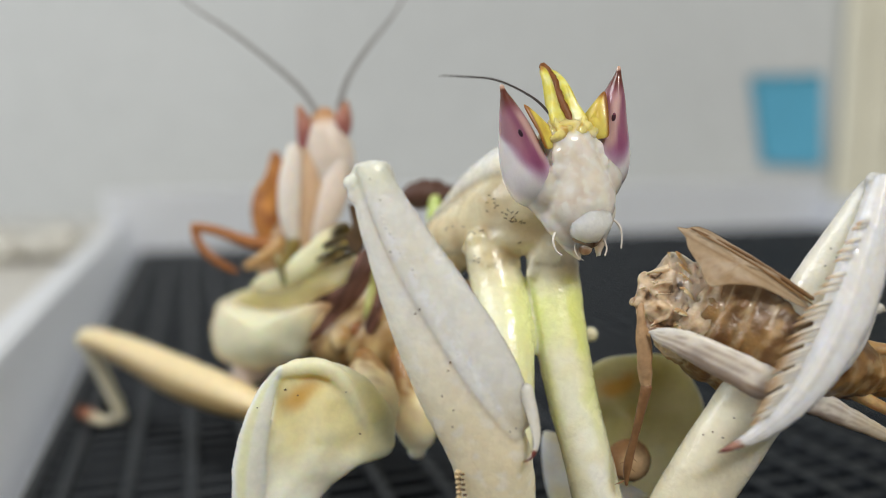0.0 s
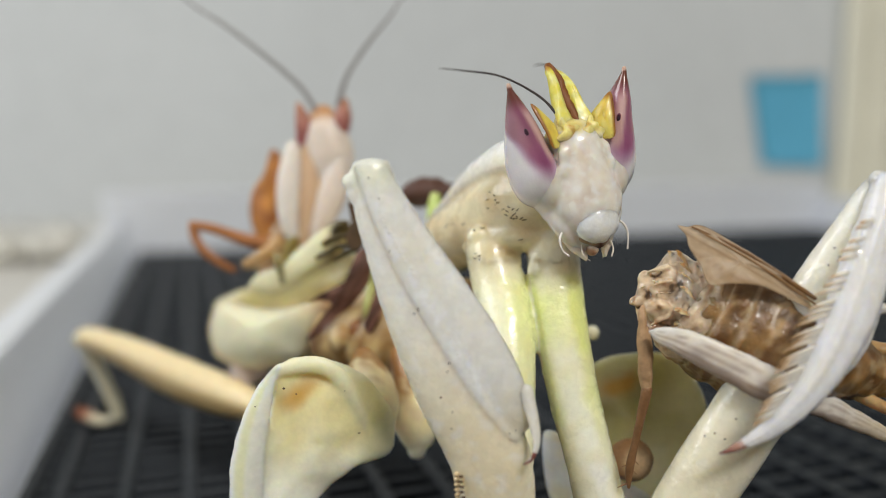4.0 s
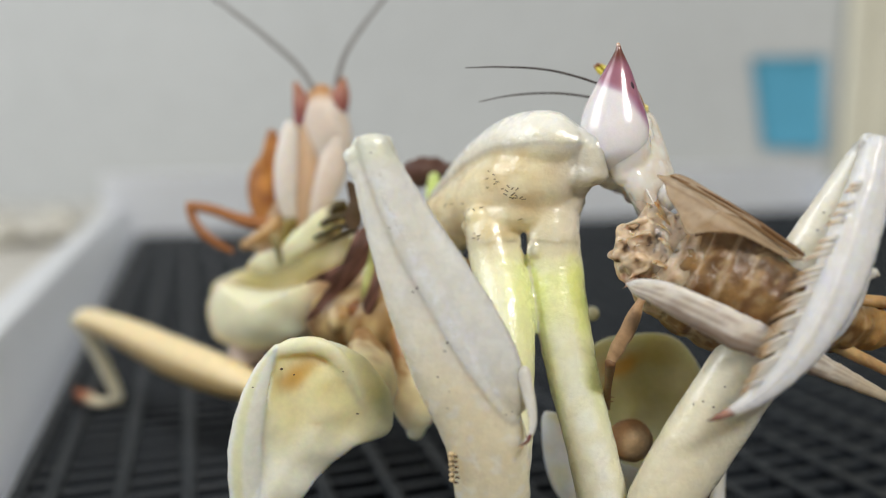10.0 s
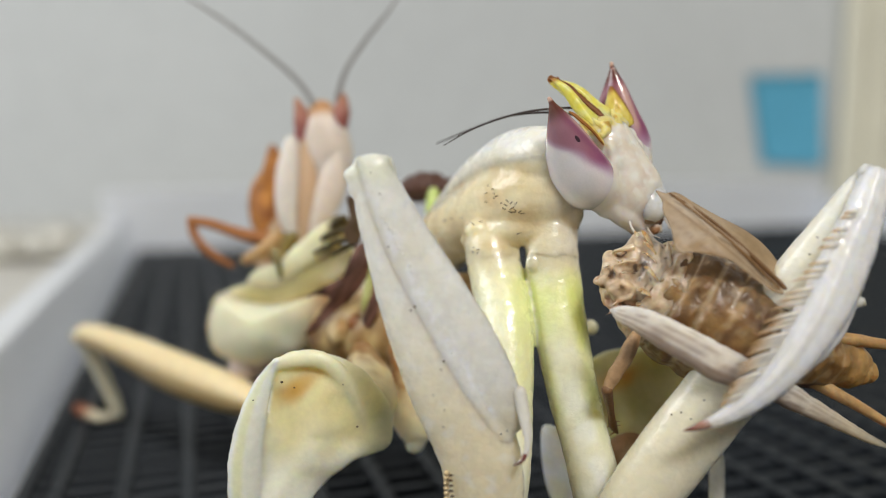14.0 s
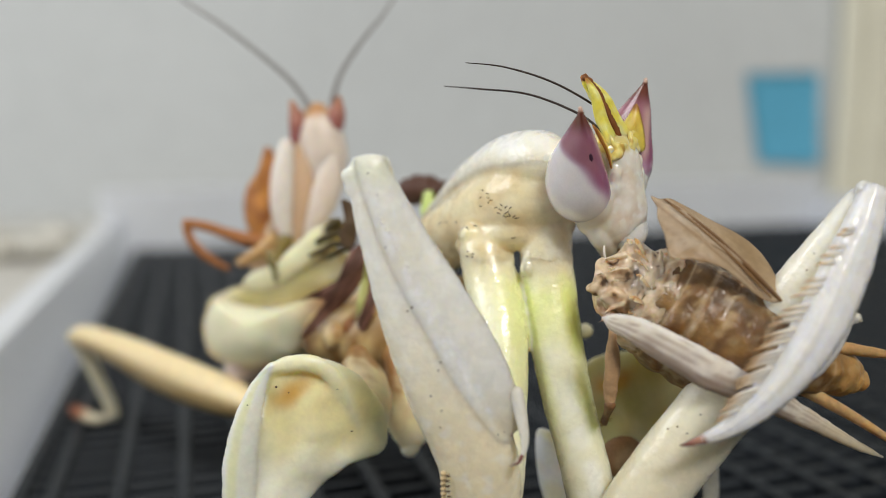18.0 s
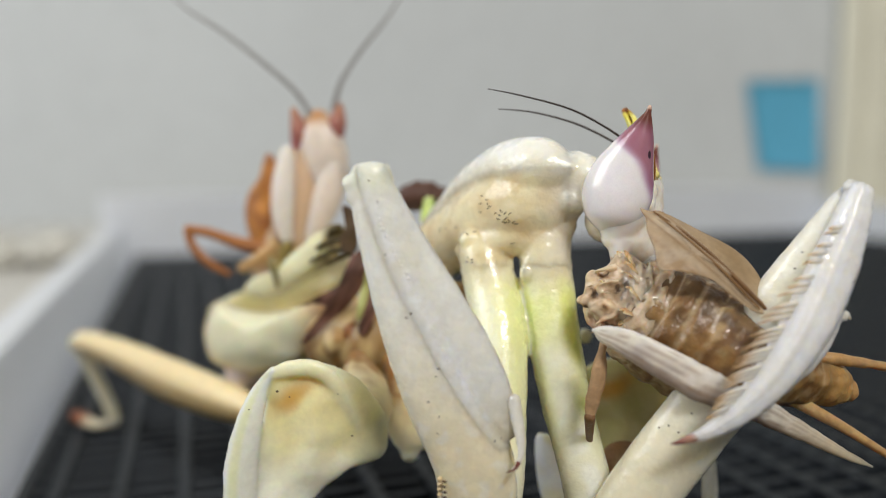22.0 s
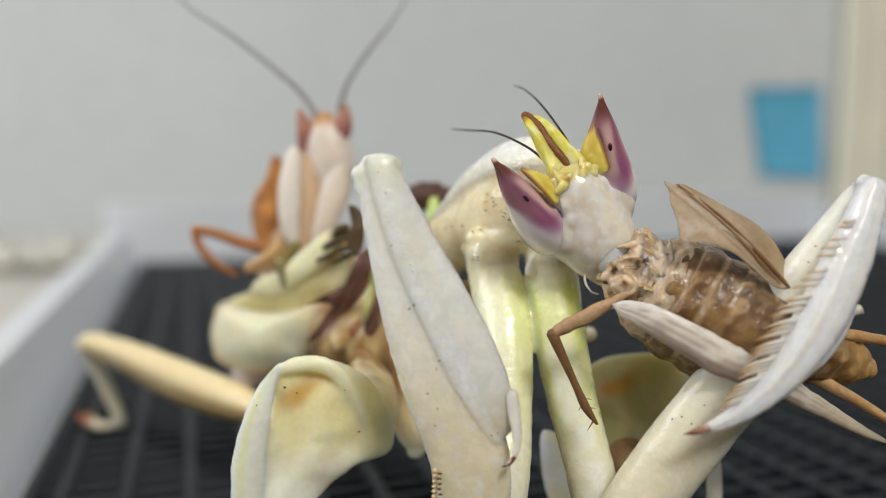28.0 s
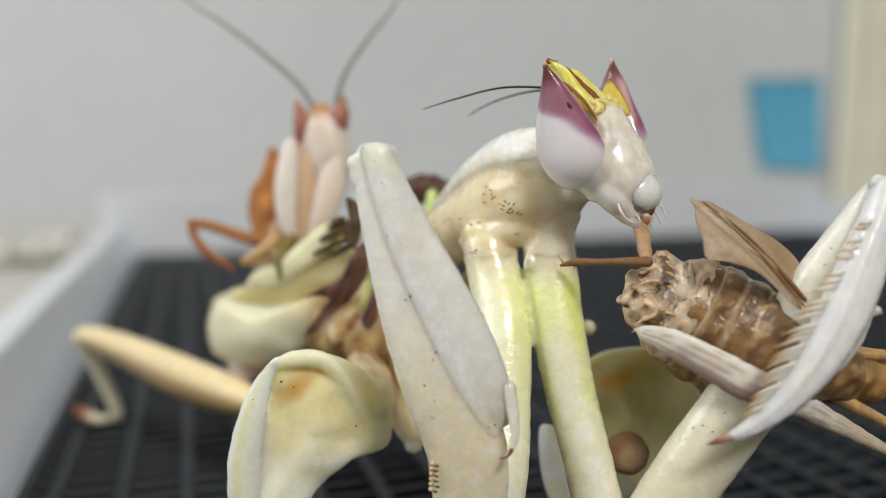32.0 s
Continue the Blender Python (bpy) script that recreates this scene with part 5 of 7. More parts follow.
# ---- the rider ----
RIDER = (-13.66, 75.20, 23.86)
rider = thing("male_mantis", RIDER, "small brown and white mantis riding on the larger one's back", "mantis", "mantises")
part("head", tube([((-11.71, 76.04, 38.33), 1.25, 1.0), ((-11.43, 75.43, 36.88), 2.1, 1.6), ((-11.0, 74.95, 34.70), 2.4, 1.6), ((-10.80, 74.71, 32.60), 2.2, 1.3), ((-10.9, 74.6, 30.2), 1.5, 1.0)], 22, 6, up=(0, 1, 0), tint=lambda u, h, p: mix((0.55, 0.30, 0.14), (0.76, 0.66, 0.58), step(u, 0.08, 0.25))), SOFT, rider)
for x, y, lean in ((540, 222, -1), (608, 208, 1)):
    part("eye", tube([((-13.33, 74.89, 35.78) if lean < 0 else (-9.84, 74.99, 36.60), 0.75, 0.7), ((-13.30, 74.89, 37.40) if lean < 0 else (-9.59, 74.98, 38.11), 0.85, 0.8), ((-13.92, 75.52, 39.21) if lean < 0 else (-9.42, 75.58, 39.65), 0.3, 0.3)], 16, 7, up=(0, 1, 0),
                     tint=lambda u, h, p: mix((0.36, 0.11, 0.12), (0.42, 0.20, 0.11), u)), BROWN, rider)
part("foreleg", tube([((-14.31, 74.22, 35.24), 0.7, 0.6), ((-14.59, 73.64, 32.29), 1.15, 0.8), ((-14.70, 73.23, 29.07), 1.05, 0.8), ((-14.31, 73.13, 26.64), 0.6, 0.5)], 16, 6, up=(0, 1, 0), tint=(0.78, 0.73, 0.68)), SOFT, rider, "folded white foreleg")
part("foreleg", tube([((-9.97, 74.05, 33.90), 0.9, 0.7), ((-10.38, 73.51, 31.22), 1.4, 0.9), ((-11.30, 73.17, 28.54), 1.1, 0.8), ((-12.14, 73.13, 26.64), 0.6, 0.5)], 16, 6, up=(0, 1, 0), tint=(0.76, 0.66, 0.58)), SOFT, rider, "folded white foreleg")
part("foreleg", tube([((-12.63, 74.48, 34.97), 1.0, 0.6), ((-12.81, 73.87, 31.74), 1.3, 0.8), ((-12.99, 73.50, 27.96), 1.1, 0.7), ((-13.30, 73.42, 25.78), 0.5, 0.5)], 16, 6, up=(0, 1, 0), tint=(0.66, 0.46, 0.30)), SOFT, rider)
part("thorax", tube([((-11.42, 76.53, 34.41), 1.4, 1.4), ((-12.70, 76.97, 29.91), 2.2, 1.8), ((-15.16, 77.46, 25.85), 2.4, 2.0), ((-17.91, 79.16, 23.28), 1.6, 1.5)], 18, 6, up=(0, 1, 0), tint=(0.60, 0.42, 0.26), lump=0.2), SOFT, rider)
part("wing", lobe([(-17.35, 78.63, 35.08), (-16.31, 78.47, 33.83), (-16.31, 77.97, 29.84), (-16.60, 77.46, 25.85), (-18.27, 78.38, 25.16), (-19.79, 79.67, 27.37), (-19.91, 80.04, 30.29), (-18.38, 79.33, 32.66)], 0.5, 0.4, 6, 5, lambda u, h, p: mix(ORANGE, (0.30, 0.10, 0.03), 0.5 + noise.noise(Vector(p) * 0.8)), wave=0.3), BROWN, rider, "folded orange-brown wing")
part("walking_leg", tube([((-17.24, 76.44, 25.69), 0.8, 0.7), ((-19.94, 76.01, 26.31), 0.7, 0.6), ((-22.61, 75.63, 27.31), 0.55, 0.5), ((-24.57, 75.67, 27.64), 0.5, 0.45)], 12, 6, tint=(0.40, 0.16, 0.05)), BROWN, rider)
part("walking_leg", tube([((-24.57, 75.67, 27.64), 0.5, 0.45), ((-24.18, 75.48, 26.09), 0.45, 0.4), ((-22.61, 75.27, 24.42), 0.45, 0.4), ((-20.92, 76.12, 23.16), 0.3, 0.3)], 12, 6, up=(0, 1, 0), tint=(0.38, 0.15, 0.05)), BROWN, rider)
part("walking_leg", tube([((-15.69, 74.48, 26.20), 0.8, 0.8), ((-17.46, 74.81, 24.77), 0.8, 0.7), ((-19.51, 76.19, 23.72), 0.5, 0.5)], 12, 6, tint=(0.56, 0.36, 0.16)), SOFT, rider)
part("walking_leg", tube([((-14.31, 73.09, 26.37), 0.7, 0.7), ((-15.08, 72.66, 24.51), 0.45, 0.45), ((-15.31, 72.24, 22.78), 0.3, 0.3)], 12, 6, up=(0, 1, 0), tint=(0.26, 0.20, 0.06)), SOFT, rider)
part("antenna", tube([((-11.96, 75.51, 38.34), 0.28, 0.28), ((-13.94, 75.88, 41.23), 0.25, 0.25), ((-17.89, 76.80, 44.56), 0.21, 0.21), ((-21.35, 77.63, 47.11), 0.18, 0.18), ((-24.57, 78.39, 49.13), 0.12, 0.12), ((-26.53, 78.60, 50.79), 0.07, 0.07)], 8, 8, tint=UMBER), HAIR_PALE, rider)
part("antenna", tube([((-10.09, 75.64, 39.32), 0.28, 0.28), ((-9.27, 75.98, 42.05), 0.25, 0.25), ((-7.40, 76.87, 45.11), 0.21, 0.21), ((-5.23, 77.73, 47.93), 0.15, 0.15), ((-3.58, 78.56, 50.52), 0.10, 0.10)], 8, 8, tint=UMBER), HAIR_PALE, rider)

# ---- the cricket ----
PREY = (17.89, 47.05, 24.46)
prey = thing("cricket", PREY, "headless half-eaten brown cricket held in the spined foreleg", "cricket")


BELLY = [((14.89, 49.50, 25.57), 1.3, 1.3), ((15.60, 49.50, 25.27), 3.0, 2.8), ((17.40, 49.20, 24.28), 3.85, 3.7), ((19.28, 48.50, 23.39), 4.0, 4.0), ((21.04, 47.60, 22.72), 3.7, 3.7), ((23.04, 47.20, 22.28), 3.1, 3.2), ((25.50, 47.40, 21.64), 2.2, 2.2),
         ((27.31, 47.70, 21.18), 1.75, 1.75), ((28.60, 47.70, 20.85), 1.4, 1.4), ((29.45, 47.70, 20.55), 0.7, 0.7)]
RUN = spline([(*p, a, b) for p, a, b in BELLY], 10)
RINGS = 9


def along_belly(p):
    """Place along the belly from 0 to 1, and the turn round it: 0 towards the back edge, rising over the top."""
    i = int(np.argmin(((RUN[:, :3] - np.array(p)) ** 2).sum(1)))
    d = np.array(p) - RUN[i, :3]
    return i / (len(RUN) - 1), math.atan2(d[2], -d[1])


def belly_tint(u, h, p):
    u, turn = along_belly(p)
    k = noise.noise(Vector(p) * 0.9) + 0.5 * noise.noise(Vector(p) * 2.4)
    f = (RINGS * u / 0.92 + 0.10 * k) % 1.0
    c = mix((0.31, 0.175, 0.060), (0.165, 0.080, 0.026), 0.45 + 1.1 * k)
    spot = step(math.cos(turn * 9.0 + 1.2), -0.1, 0.7) * step(f, 0.20, 0.38) * (1 - step(f, 0.72, 0.92)) * (1 - step(abs(turn - 0.05), 0.75, 1.0))
    c = mix(c, (0.12, 0.047, 0.012), spot * 0.6)
    top = step(turn + 0.12 * k, 0.50, 0.72)
    c = mix(c, (0.085, 0.055, 0.034), top * 0.55 * (1 - step(turn, 1.1, 1.5)))
    # darker brown round the underside
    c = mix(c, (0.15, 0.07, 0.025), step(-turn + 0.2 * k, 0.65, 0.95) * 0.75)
    pale = 1 - step(abs(f - 0.06), 0.02, 0.09)
    c = mix(c, (0.50, 0.39, 0.22), step(noise.noise(Vector(p) * 1.6 + Vector((7, 0, 0))), 0.22, 0.5) * 0.45)
    c = mix(c, (0.60, 0.46, 0.28), pale * (0.30 + 0.45 * abs(k)))
    return mix(c, (0.50, 0.29, 0.10), step(u, 0.68, 0.86))


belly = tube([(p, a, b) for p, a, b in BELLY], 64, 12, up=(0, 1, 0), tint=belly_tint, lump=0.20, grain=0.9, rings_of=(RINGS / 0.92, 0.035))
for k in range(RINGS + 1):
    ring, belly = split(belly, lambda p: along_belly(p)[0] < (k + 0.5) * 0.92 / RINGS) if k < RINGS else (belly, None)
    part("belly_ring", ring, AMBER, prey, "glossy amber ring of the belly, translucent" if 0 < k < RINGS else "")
END = np.array((14.08, 49.00, 25.59))


def gut_tint(p, n):
    k = noise.noise(Vector(p) * 1.3) + 0.5 * noise.noise(Vector(p) * 3.4)
    c = mix((0.74, 0.59, 0.42), (0.44, 0.28, 0.15), 0.40 + 1.3 * k)
    c = mix(c, (0.76, 0.64, 0.50), step(p[0] - END[0] + 0.9 * k, 0.1, 1.2) * 0.8)
    c = mix(c, (0.58, 0.27, 0.17), step(END[2] - p[2] + 0.5 * k, 0.9, 1.8) * 0.6)
    return mix(c, (0.07, 0.035, 0.02), step(k, 0.36, 0.60) * 0.85)


lumps = [ball(END + (0.05, 0.2, -0.1), (1.6, 1.9, 2.05), 28, WHITE, 0.4, 1.0), ball(END + (1.1, 0.4, 0.2), (1.6, 2.4, 2.75), 28, WHITE, 0.3, 0.9)]
for i in range(11):
    d = unit(np.array((random.uniform(-1.2, 0.3), random.uniform(-1.2, 0.1), random.uniform(-1, 1))))
    lumps.append(ball(END + d * (1.25, 1.6, 1.75), (random.uniform(0.4, 0.9), random.uniform(0.3, 0.5), random.uniform(0.3, 0.8)), 14, WHITE, 0.3, 1.2))
for i in range(10):
    h = random.uniform(-1.2, 1.4)
    d = np.array((-0.45, -math.cos(h), math.sin(h)))
    a = random.uniform(0.06, 0.13)
    p = END + d * (1.6, 1.7, 2.0)
    lumps.append(tube([(p + (0.9, -0.3, random.uniform(0.1, 0.5)), a, a), (p + (0.2, -0.25, 0.1), a * 1.3, a * 1.2), (p + (random.uniform(-0.5, 0.0), random.uniform(-0.2, 0.1), random.uniform(-0.6, 0.1)), a * 0.5, a * 0.5)], 8, 4))
for i in range(9):
    a = random.uniform(0.08, 0.16)
    x = END[0] + 1.3 + 0.13 * i + random.uniform(-0.1, 0.1)
    top, low = random.uniform(1.6, 2.6), random.uniform(-0.4, 1.2)
    lumps.append(tube([((x, END[1] - 1.2, END[2] + top), a, a), ((x - 0.15, END[1] - 2.0, END[2] + (top + low) / 2), a * 1.4, a), ((x - 0.05, END[1] - 2.2, END[2] + low), a * 0.8, a * 0.6)], 8, 4, up=(0, 1, 0)))
part("torn_end", fuse(lumps, 0.10, 4, gut_tint, lambda p: 0.08 * noise.noise(Vector(p) * 1.4) + 0.05 * noise.noise(Vector(p) * 3.6)), GUT, prey, "ragged wet end where the cricket is being eaten")


def collar_tint(u, h, p):
    k = noise.noise(Vector((p[0] * 2.6, p[1], p[2] * 0.9))) + 0.4 * noise.noise(Vector(p) * 3.0)
    c = mix((0.68, 0.54, 0.39), (0.40, 0.26, 0.14), 0.35 + 1.1 * k)
    return mix(c, (0.30, 0.15, 0.045), step(u + 0.25 * k, 0.40, 0.85))


part("collar", tube([((15.31, 49.40, 25.44), 2.9, 2.8), ((15.69, 49.40, 25.22), 3.35, 3.15), ((16.22, 49.40, 24.92), 3.6, 3.35), ((16.90, 49.40, 24.58), 3.76, 3.44), ((17.54, 49.30, 24.26), 3.70, 3.32)], 56, 8, up=(0, 1, 0), tint=collar_tint, lump=0.26, grain=1.5, caps=False), AMBER, prey, "pale wrinkled skin round the bitten edge")
for i in range(7):
    h = math.pi * (0.42 + 0.80 * i / 6) + random.uniform(-0.12, 0.12)
    c = END + np.array((0.95 + random.uniform(-0.2, 0.2), -0.4 + 1.7 * math.cos(h), 2.75 * math.sin(h)))
    out = unit(np.array((-0.8, 0.4 * math.cos(h) - 0.2, 0.6 * math.sin(h))))
    side = unit(np.cross(out, np.array((0, -0.4, 1.0))))
    w, ln = random.uniform(0.35, 0.6), random.uniform(0.3, 0.7)
    part("torn_shell", lobe([c - side * w - out * 0.6, c - side * w * 0.9 + out * ln * 0.4, c - side * w * 0.3 + out * ln, c + side * w * 0.1 + out * ln * 0.55, c + side * w * 0.5 + out * ln * 0.9, c + side * w + out * ln * 0.2, c + side * w * 0.9 - out * 0.6],
                            0.15, 0.1, 5, 4, lambda u, h, p: mix((0.70, 0.52, 0.36), (0.44, 0.24, 0.11), 0.5 + 1.5 * noise.noise(Vector(p) * 1.6)), wave=0.5), AMBER, prey)
for i in range(4):
    d = unit(np.array((random.uniform(-1.2, 0.2), random.uniform(-1, 0.1), random.uniform(-0.8, 1.2))))
    p = END + d * (1.5, 1.6, 2.1)
    q = p + d * random.uniform(0.15, 0.4)
    part("fibre", tube([(p - d * 0.4, 0.12, 0.10), (p + (0, 0, 0.1), 0.08, 0.06), (q + (random.uniform(-.2, .2), 0, random.uniform(-.2, .2)), 0.02, 0.02)], 6, 4, tint=random.choice(((0.74, 0.60, 0.46), (0.60, 0.42, 0.28)))), AMBER, prey)


def wing_tint(u, h, p):
    k = noise.noise(Vector((p[0] * 0.6 + p[2] * 1.2, p[1], p[2] * 0.5)))
    vein = step(math.sin((p[2] + 0.60 * p[0]) * 6.5), 0.75, 1.0)
    return mix(mix((0.74, 0.60, 0.43), (0.57, 0.40, 0.23), 0.4 + 1.1 * k), (0.40, 0.25, 0.12), vein * 0.45)


HINGE = (23.09, 46.10, 25.45)
upper_wing = part("wing", lobe([(14.60, 47.90, 30.30), (15.14, 47.70, 30.29), (15.96, 47.34, 30.40), (17.82, 46.57, 29.36), (19.67, 45.89, 28.13), (21.42, 45.45, 26.97), (22.97, 45.50, 25.85), (22.06, 45.12, 25.62), (20.36, 44.91, 26.38), (18.61, 44.82, 27.07), (16.97, 44.93, 27.23), (15.82, 45.27, 27.10), (15.43, 45.87, 28.21), (14.97, 46.69, 29.13), (14.96, 47.40, 29.75)],
                                0.45, 0.10, 9, 7, wing_tint, wave=0.16), SHEET, prey, "torn translucent brown wing folded over the belly", HINGE)
part("vein", tube([((15.34, 47.36, 30.33), 0.05, 0.06), ((17.68, 46.17, 29.20), 0.08, 0.10), ((19.72, 45.56, 27.91), 0.10, 0.14), ((21.50, 45.22, 26.70), 0.11, 0.15), ((22.93, 45.40, 25.77), 0.08, 0.10)], 10, 8, up=(0, 0, 1), tint=(0.20, 0.10, 0.035)), WING, upper_wing, "dark front edge of the wing")
part("vein", tube([((15.68, 46.98, 30.09), 0.04, 0.05), ((17.62, 45.97, 28.98), 0.06, 0.07), ((19.65, 45.36, 27.67), 0.07, 0.09), ((22.17, 45.09, 25.90), 0.05, 0.06)], 8, 8, up=(0, 0, 1), tint=(0.28, 0.155, 0.06)), WING, upper_wing)
FOLD_AT = np.array((15.64, 47.41, 30.28))
FOLD_TO = np.array((22.92, 45.60, 25.83))
flap = part("wing_flap", lobe([FOLD_AT + (0, 0.1, 0), FOLD_AT * 0.66 + FOLD_TO * 0.34 + (0, 0.1, 0), FOLD_AT * 0.33 + FOLD_TO * 0.67 + (0, 0.1, 0), FOLD_TO + (0, 0.1, 0), FOLD_AT * 0.15 + FOLD_TO * 0.85 + (0.1, 1.5, -0.1), FOLD_AT * 0.4 + FOLD_TO * 0.6 + (0.1, 2.0, -0.25), FOLD_AT * 0.75 + FOLD_TO * 0.25 + (0, 1.2, -0.3)],
                              0.12, 0.10, 7, 6, lambda u, h, p: mix((0.68, 0.52, 0.33), (0.52, 0.37, 0.20), 0.5 + noise.noise(Vector((p[0] * 0.7 + p[2], p[1], p[2])) )), wave=0.12, face=(0, 0, 1)), SHEET, upper_wing, "pale outer panel of the wing", FOLD_TO)


def long_wing_tint(u, h, p):
    k = noise.noise(Vector((p[0] * 0.5, p[1] * 2, p[2] * 1.4)))
    rib = step(math.sin(h * 13 + 1.2 * math.sin(5 * u) + 2 * k), 0.2, 0.95)
    c = mix((0.78, 0.72, 0.65), (0.38, 0.29, 0.22), rib * 0.65)
    # darker brown along the wing's lower edge
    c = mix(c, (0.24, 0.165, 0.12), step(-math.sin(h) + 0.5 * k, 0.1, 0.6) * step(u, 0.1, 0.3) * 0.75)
    return mix(c, (0.56, 0.46, 0.33), step(u, 0.60, 0.85) * 0.8)


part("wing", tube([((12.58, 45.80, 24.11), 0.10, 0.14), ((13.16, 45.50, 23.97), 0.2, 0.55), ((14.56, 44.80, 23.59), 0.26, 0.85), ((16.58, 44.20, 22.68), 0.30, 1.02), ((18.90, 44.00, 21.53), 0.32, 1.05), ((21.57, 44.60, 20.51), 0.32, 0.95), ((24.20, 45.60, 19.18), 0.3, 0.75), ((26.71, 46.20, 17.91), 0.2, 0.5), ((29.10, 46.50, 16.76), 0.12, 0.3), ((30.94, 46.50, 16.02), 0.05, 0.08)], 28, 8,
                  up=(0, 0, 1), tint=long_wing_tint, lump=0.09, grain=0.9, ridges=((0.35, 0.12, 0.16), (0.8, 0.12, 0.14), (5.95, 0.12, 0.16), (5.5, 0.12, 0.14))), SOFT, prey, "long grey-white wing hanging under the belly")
part("rear_leg", tube([((25.87, 46.90, 22.87), 0.55, 0.55), ((27.41, 46.80, 22.79), 0.5, 0.48), ((29.19, 46.80, 22.64), 0.38, 0.38), ((32.04, 46.80, 22.35), 0.25, 0.25)], 14, 5, tint=(0.50, 0.31, 0.13), lump=0.12), AMBER, prey)
part("rear_leg", tube([((25.30, 46.50, 20.26), 0.5, 0.45), ((26.77, 46.20, 19.55), 0.42, 0.40), ((28.60, 45.90, 18.64), 0.32, 0.32), ((31.40, 45.70, 17.08), 0.22, 0.22)], 12, 5, tint=(0.54, 0.35, 0.16)), AMBER, prey)
HIP = (12.25, 46.45, 24.52)  # joint of the loose front leg
LEGV = (4.14, 6.41)
leg = part("leg", tube([((HIP[0] + 0.15, HIP[1] + 0.3, HIP[2] + 1.0), 0.24, 0.24), (HIP, 0.32, 0.30), ((HIP[0], HIP[1], HIP[2] - LEGV[0] * 0.4), 0.46, 0.42), ((HIP[0], HIP[1], HIP[2] - LEGV[0] * 0.8), 0.40, 0.36), ((HIP[0], HIP[1], HIP[2] - LEGV[0]), 0.30, 0.3)], 14, 7, up=(0, 1, 0), tint=(0.48, 0.30, 0.16), lump=0.16), BROWN, prey, "jointed brown cricket leg", HIP)
KNEE = (HIP[0], HIP[1], HIP[2] - LEGV[0])
leg_shin = part("shin", joined(tube([(KNEE, 0.36, 0.34), ((KNEE[0], KNEE[1], KNEE[2] - LEGV[1] * 0.5), 0.24, 0.22), ((KNEE[0], KNEE[1], KNEE[2] - LEGV[1] * 0.8), 0.28, 0.24), ((KNEE[0] + 0.2, KNEE[1], KNEE[2] - LEGV[1]), 0.10, 0.10)], 12, 6, up=(0, 1, 0), tint=(0.22, 0.11, 0.045)),
                               *[tube([((KNEE[0], KNEE[1], KNEE[2] - LEGV[1] * k), 0.06, 0.06), ((KNEE[0] + s * 0.5, KNEE[1], KNEE[2] - LEGV[1] * k - 0.35), 0.02, 0.02)], 5, 2, up=(0, 1, 0), tint=(0.30, 0.15, 0.07)) for k, s in ((0.7, 1), (0.75, -1), (0.8, 1), (0.97, -1))]), BROWN, leg, "", KNEE)


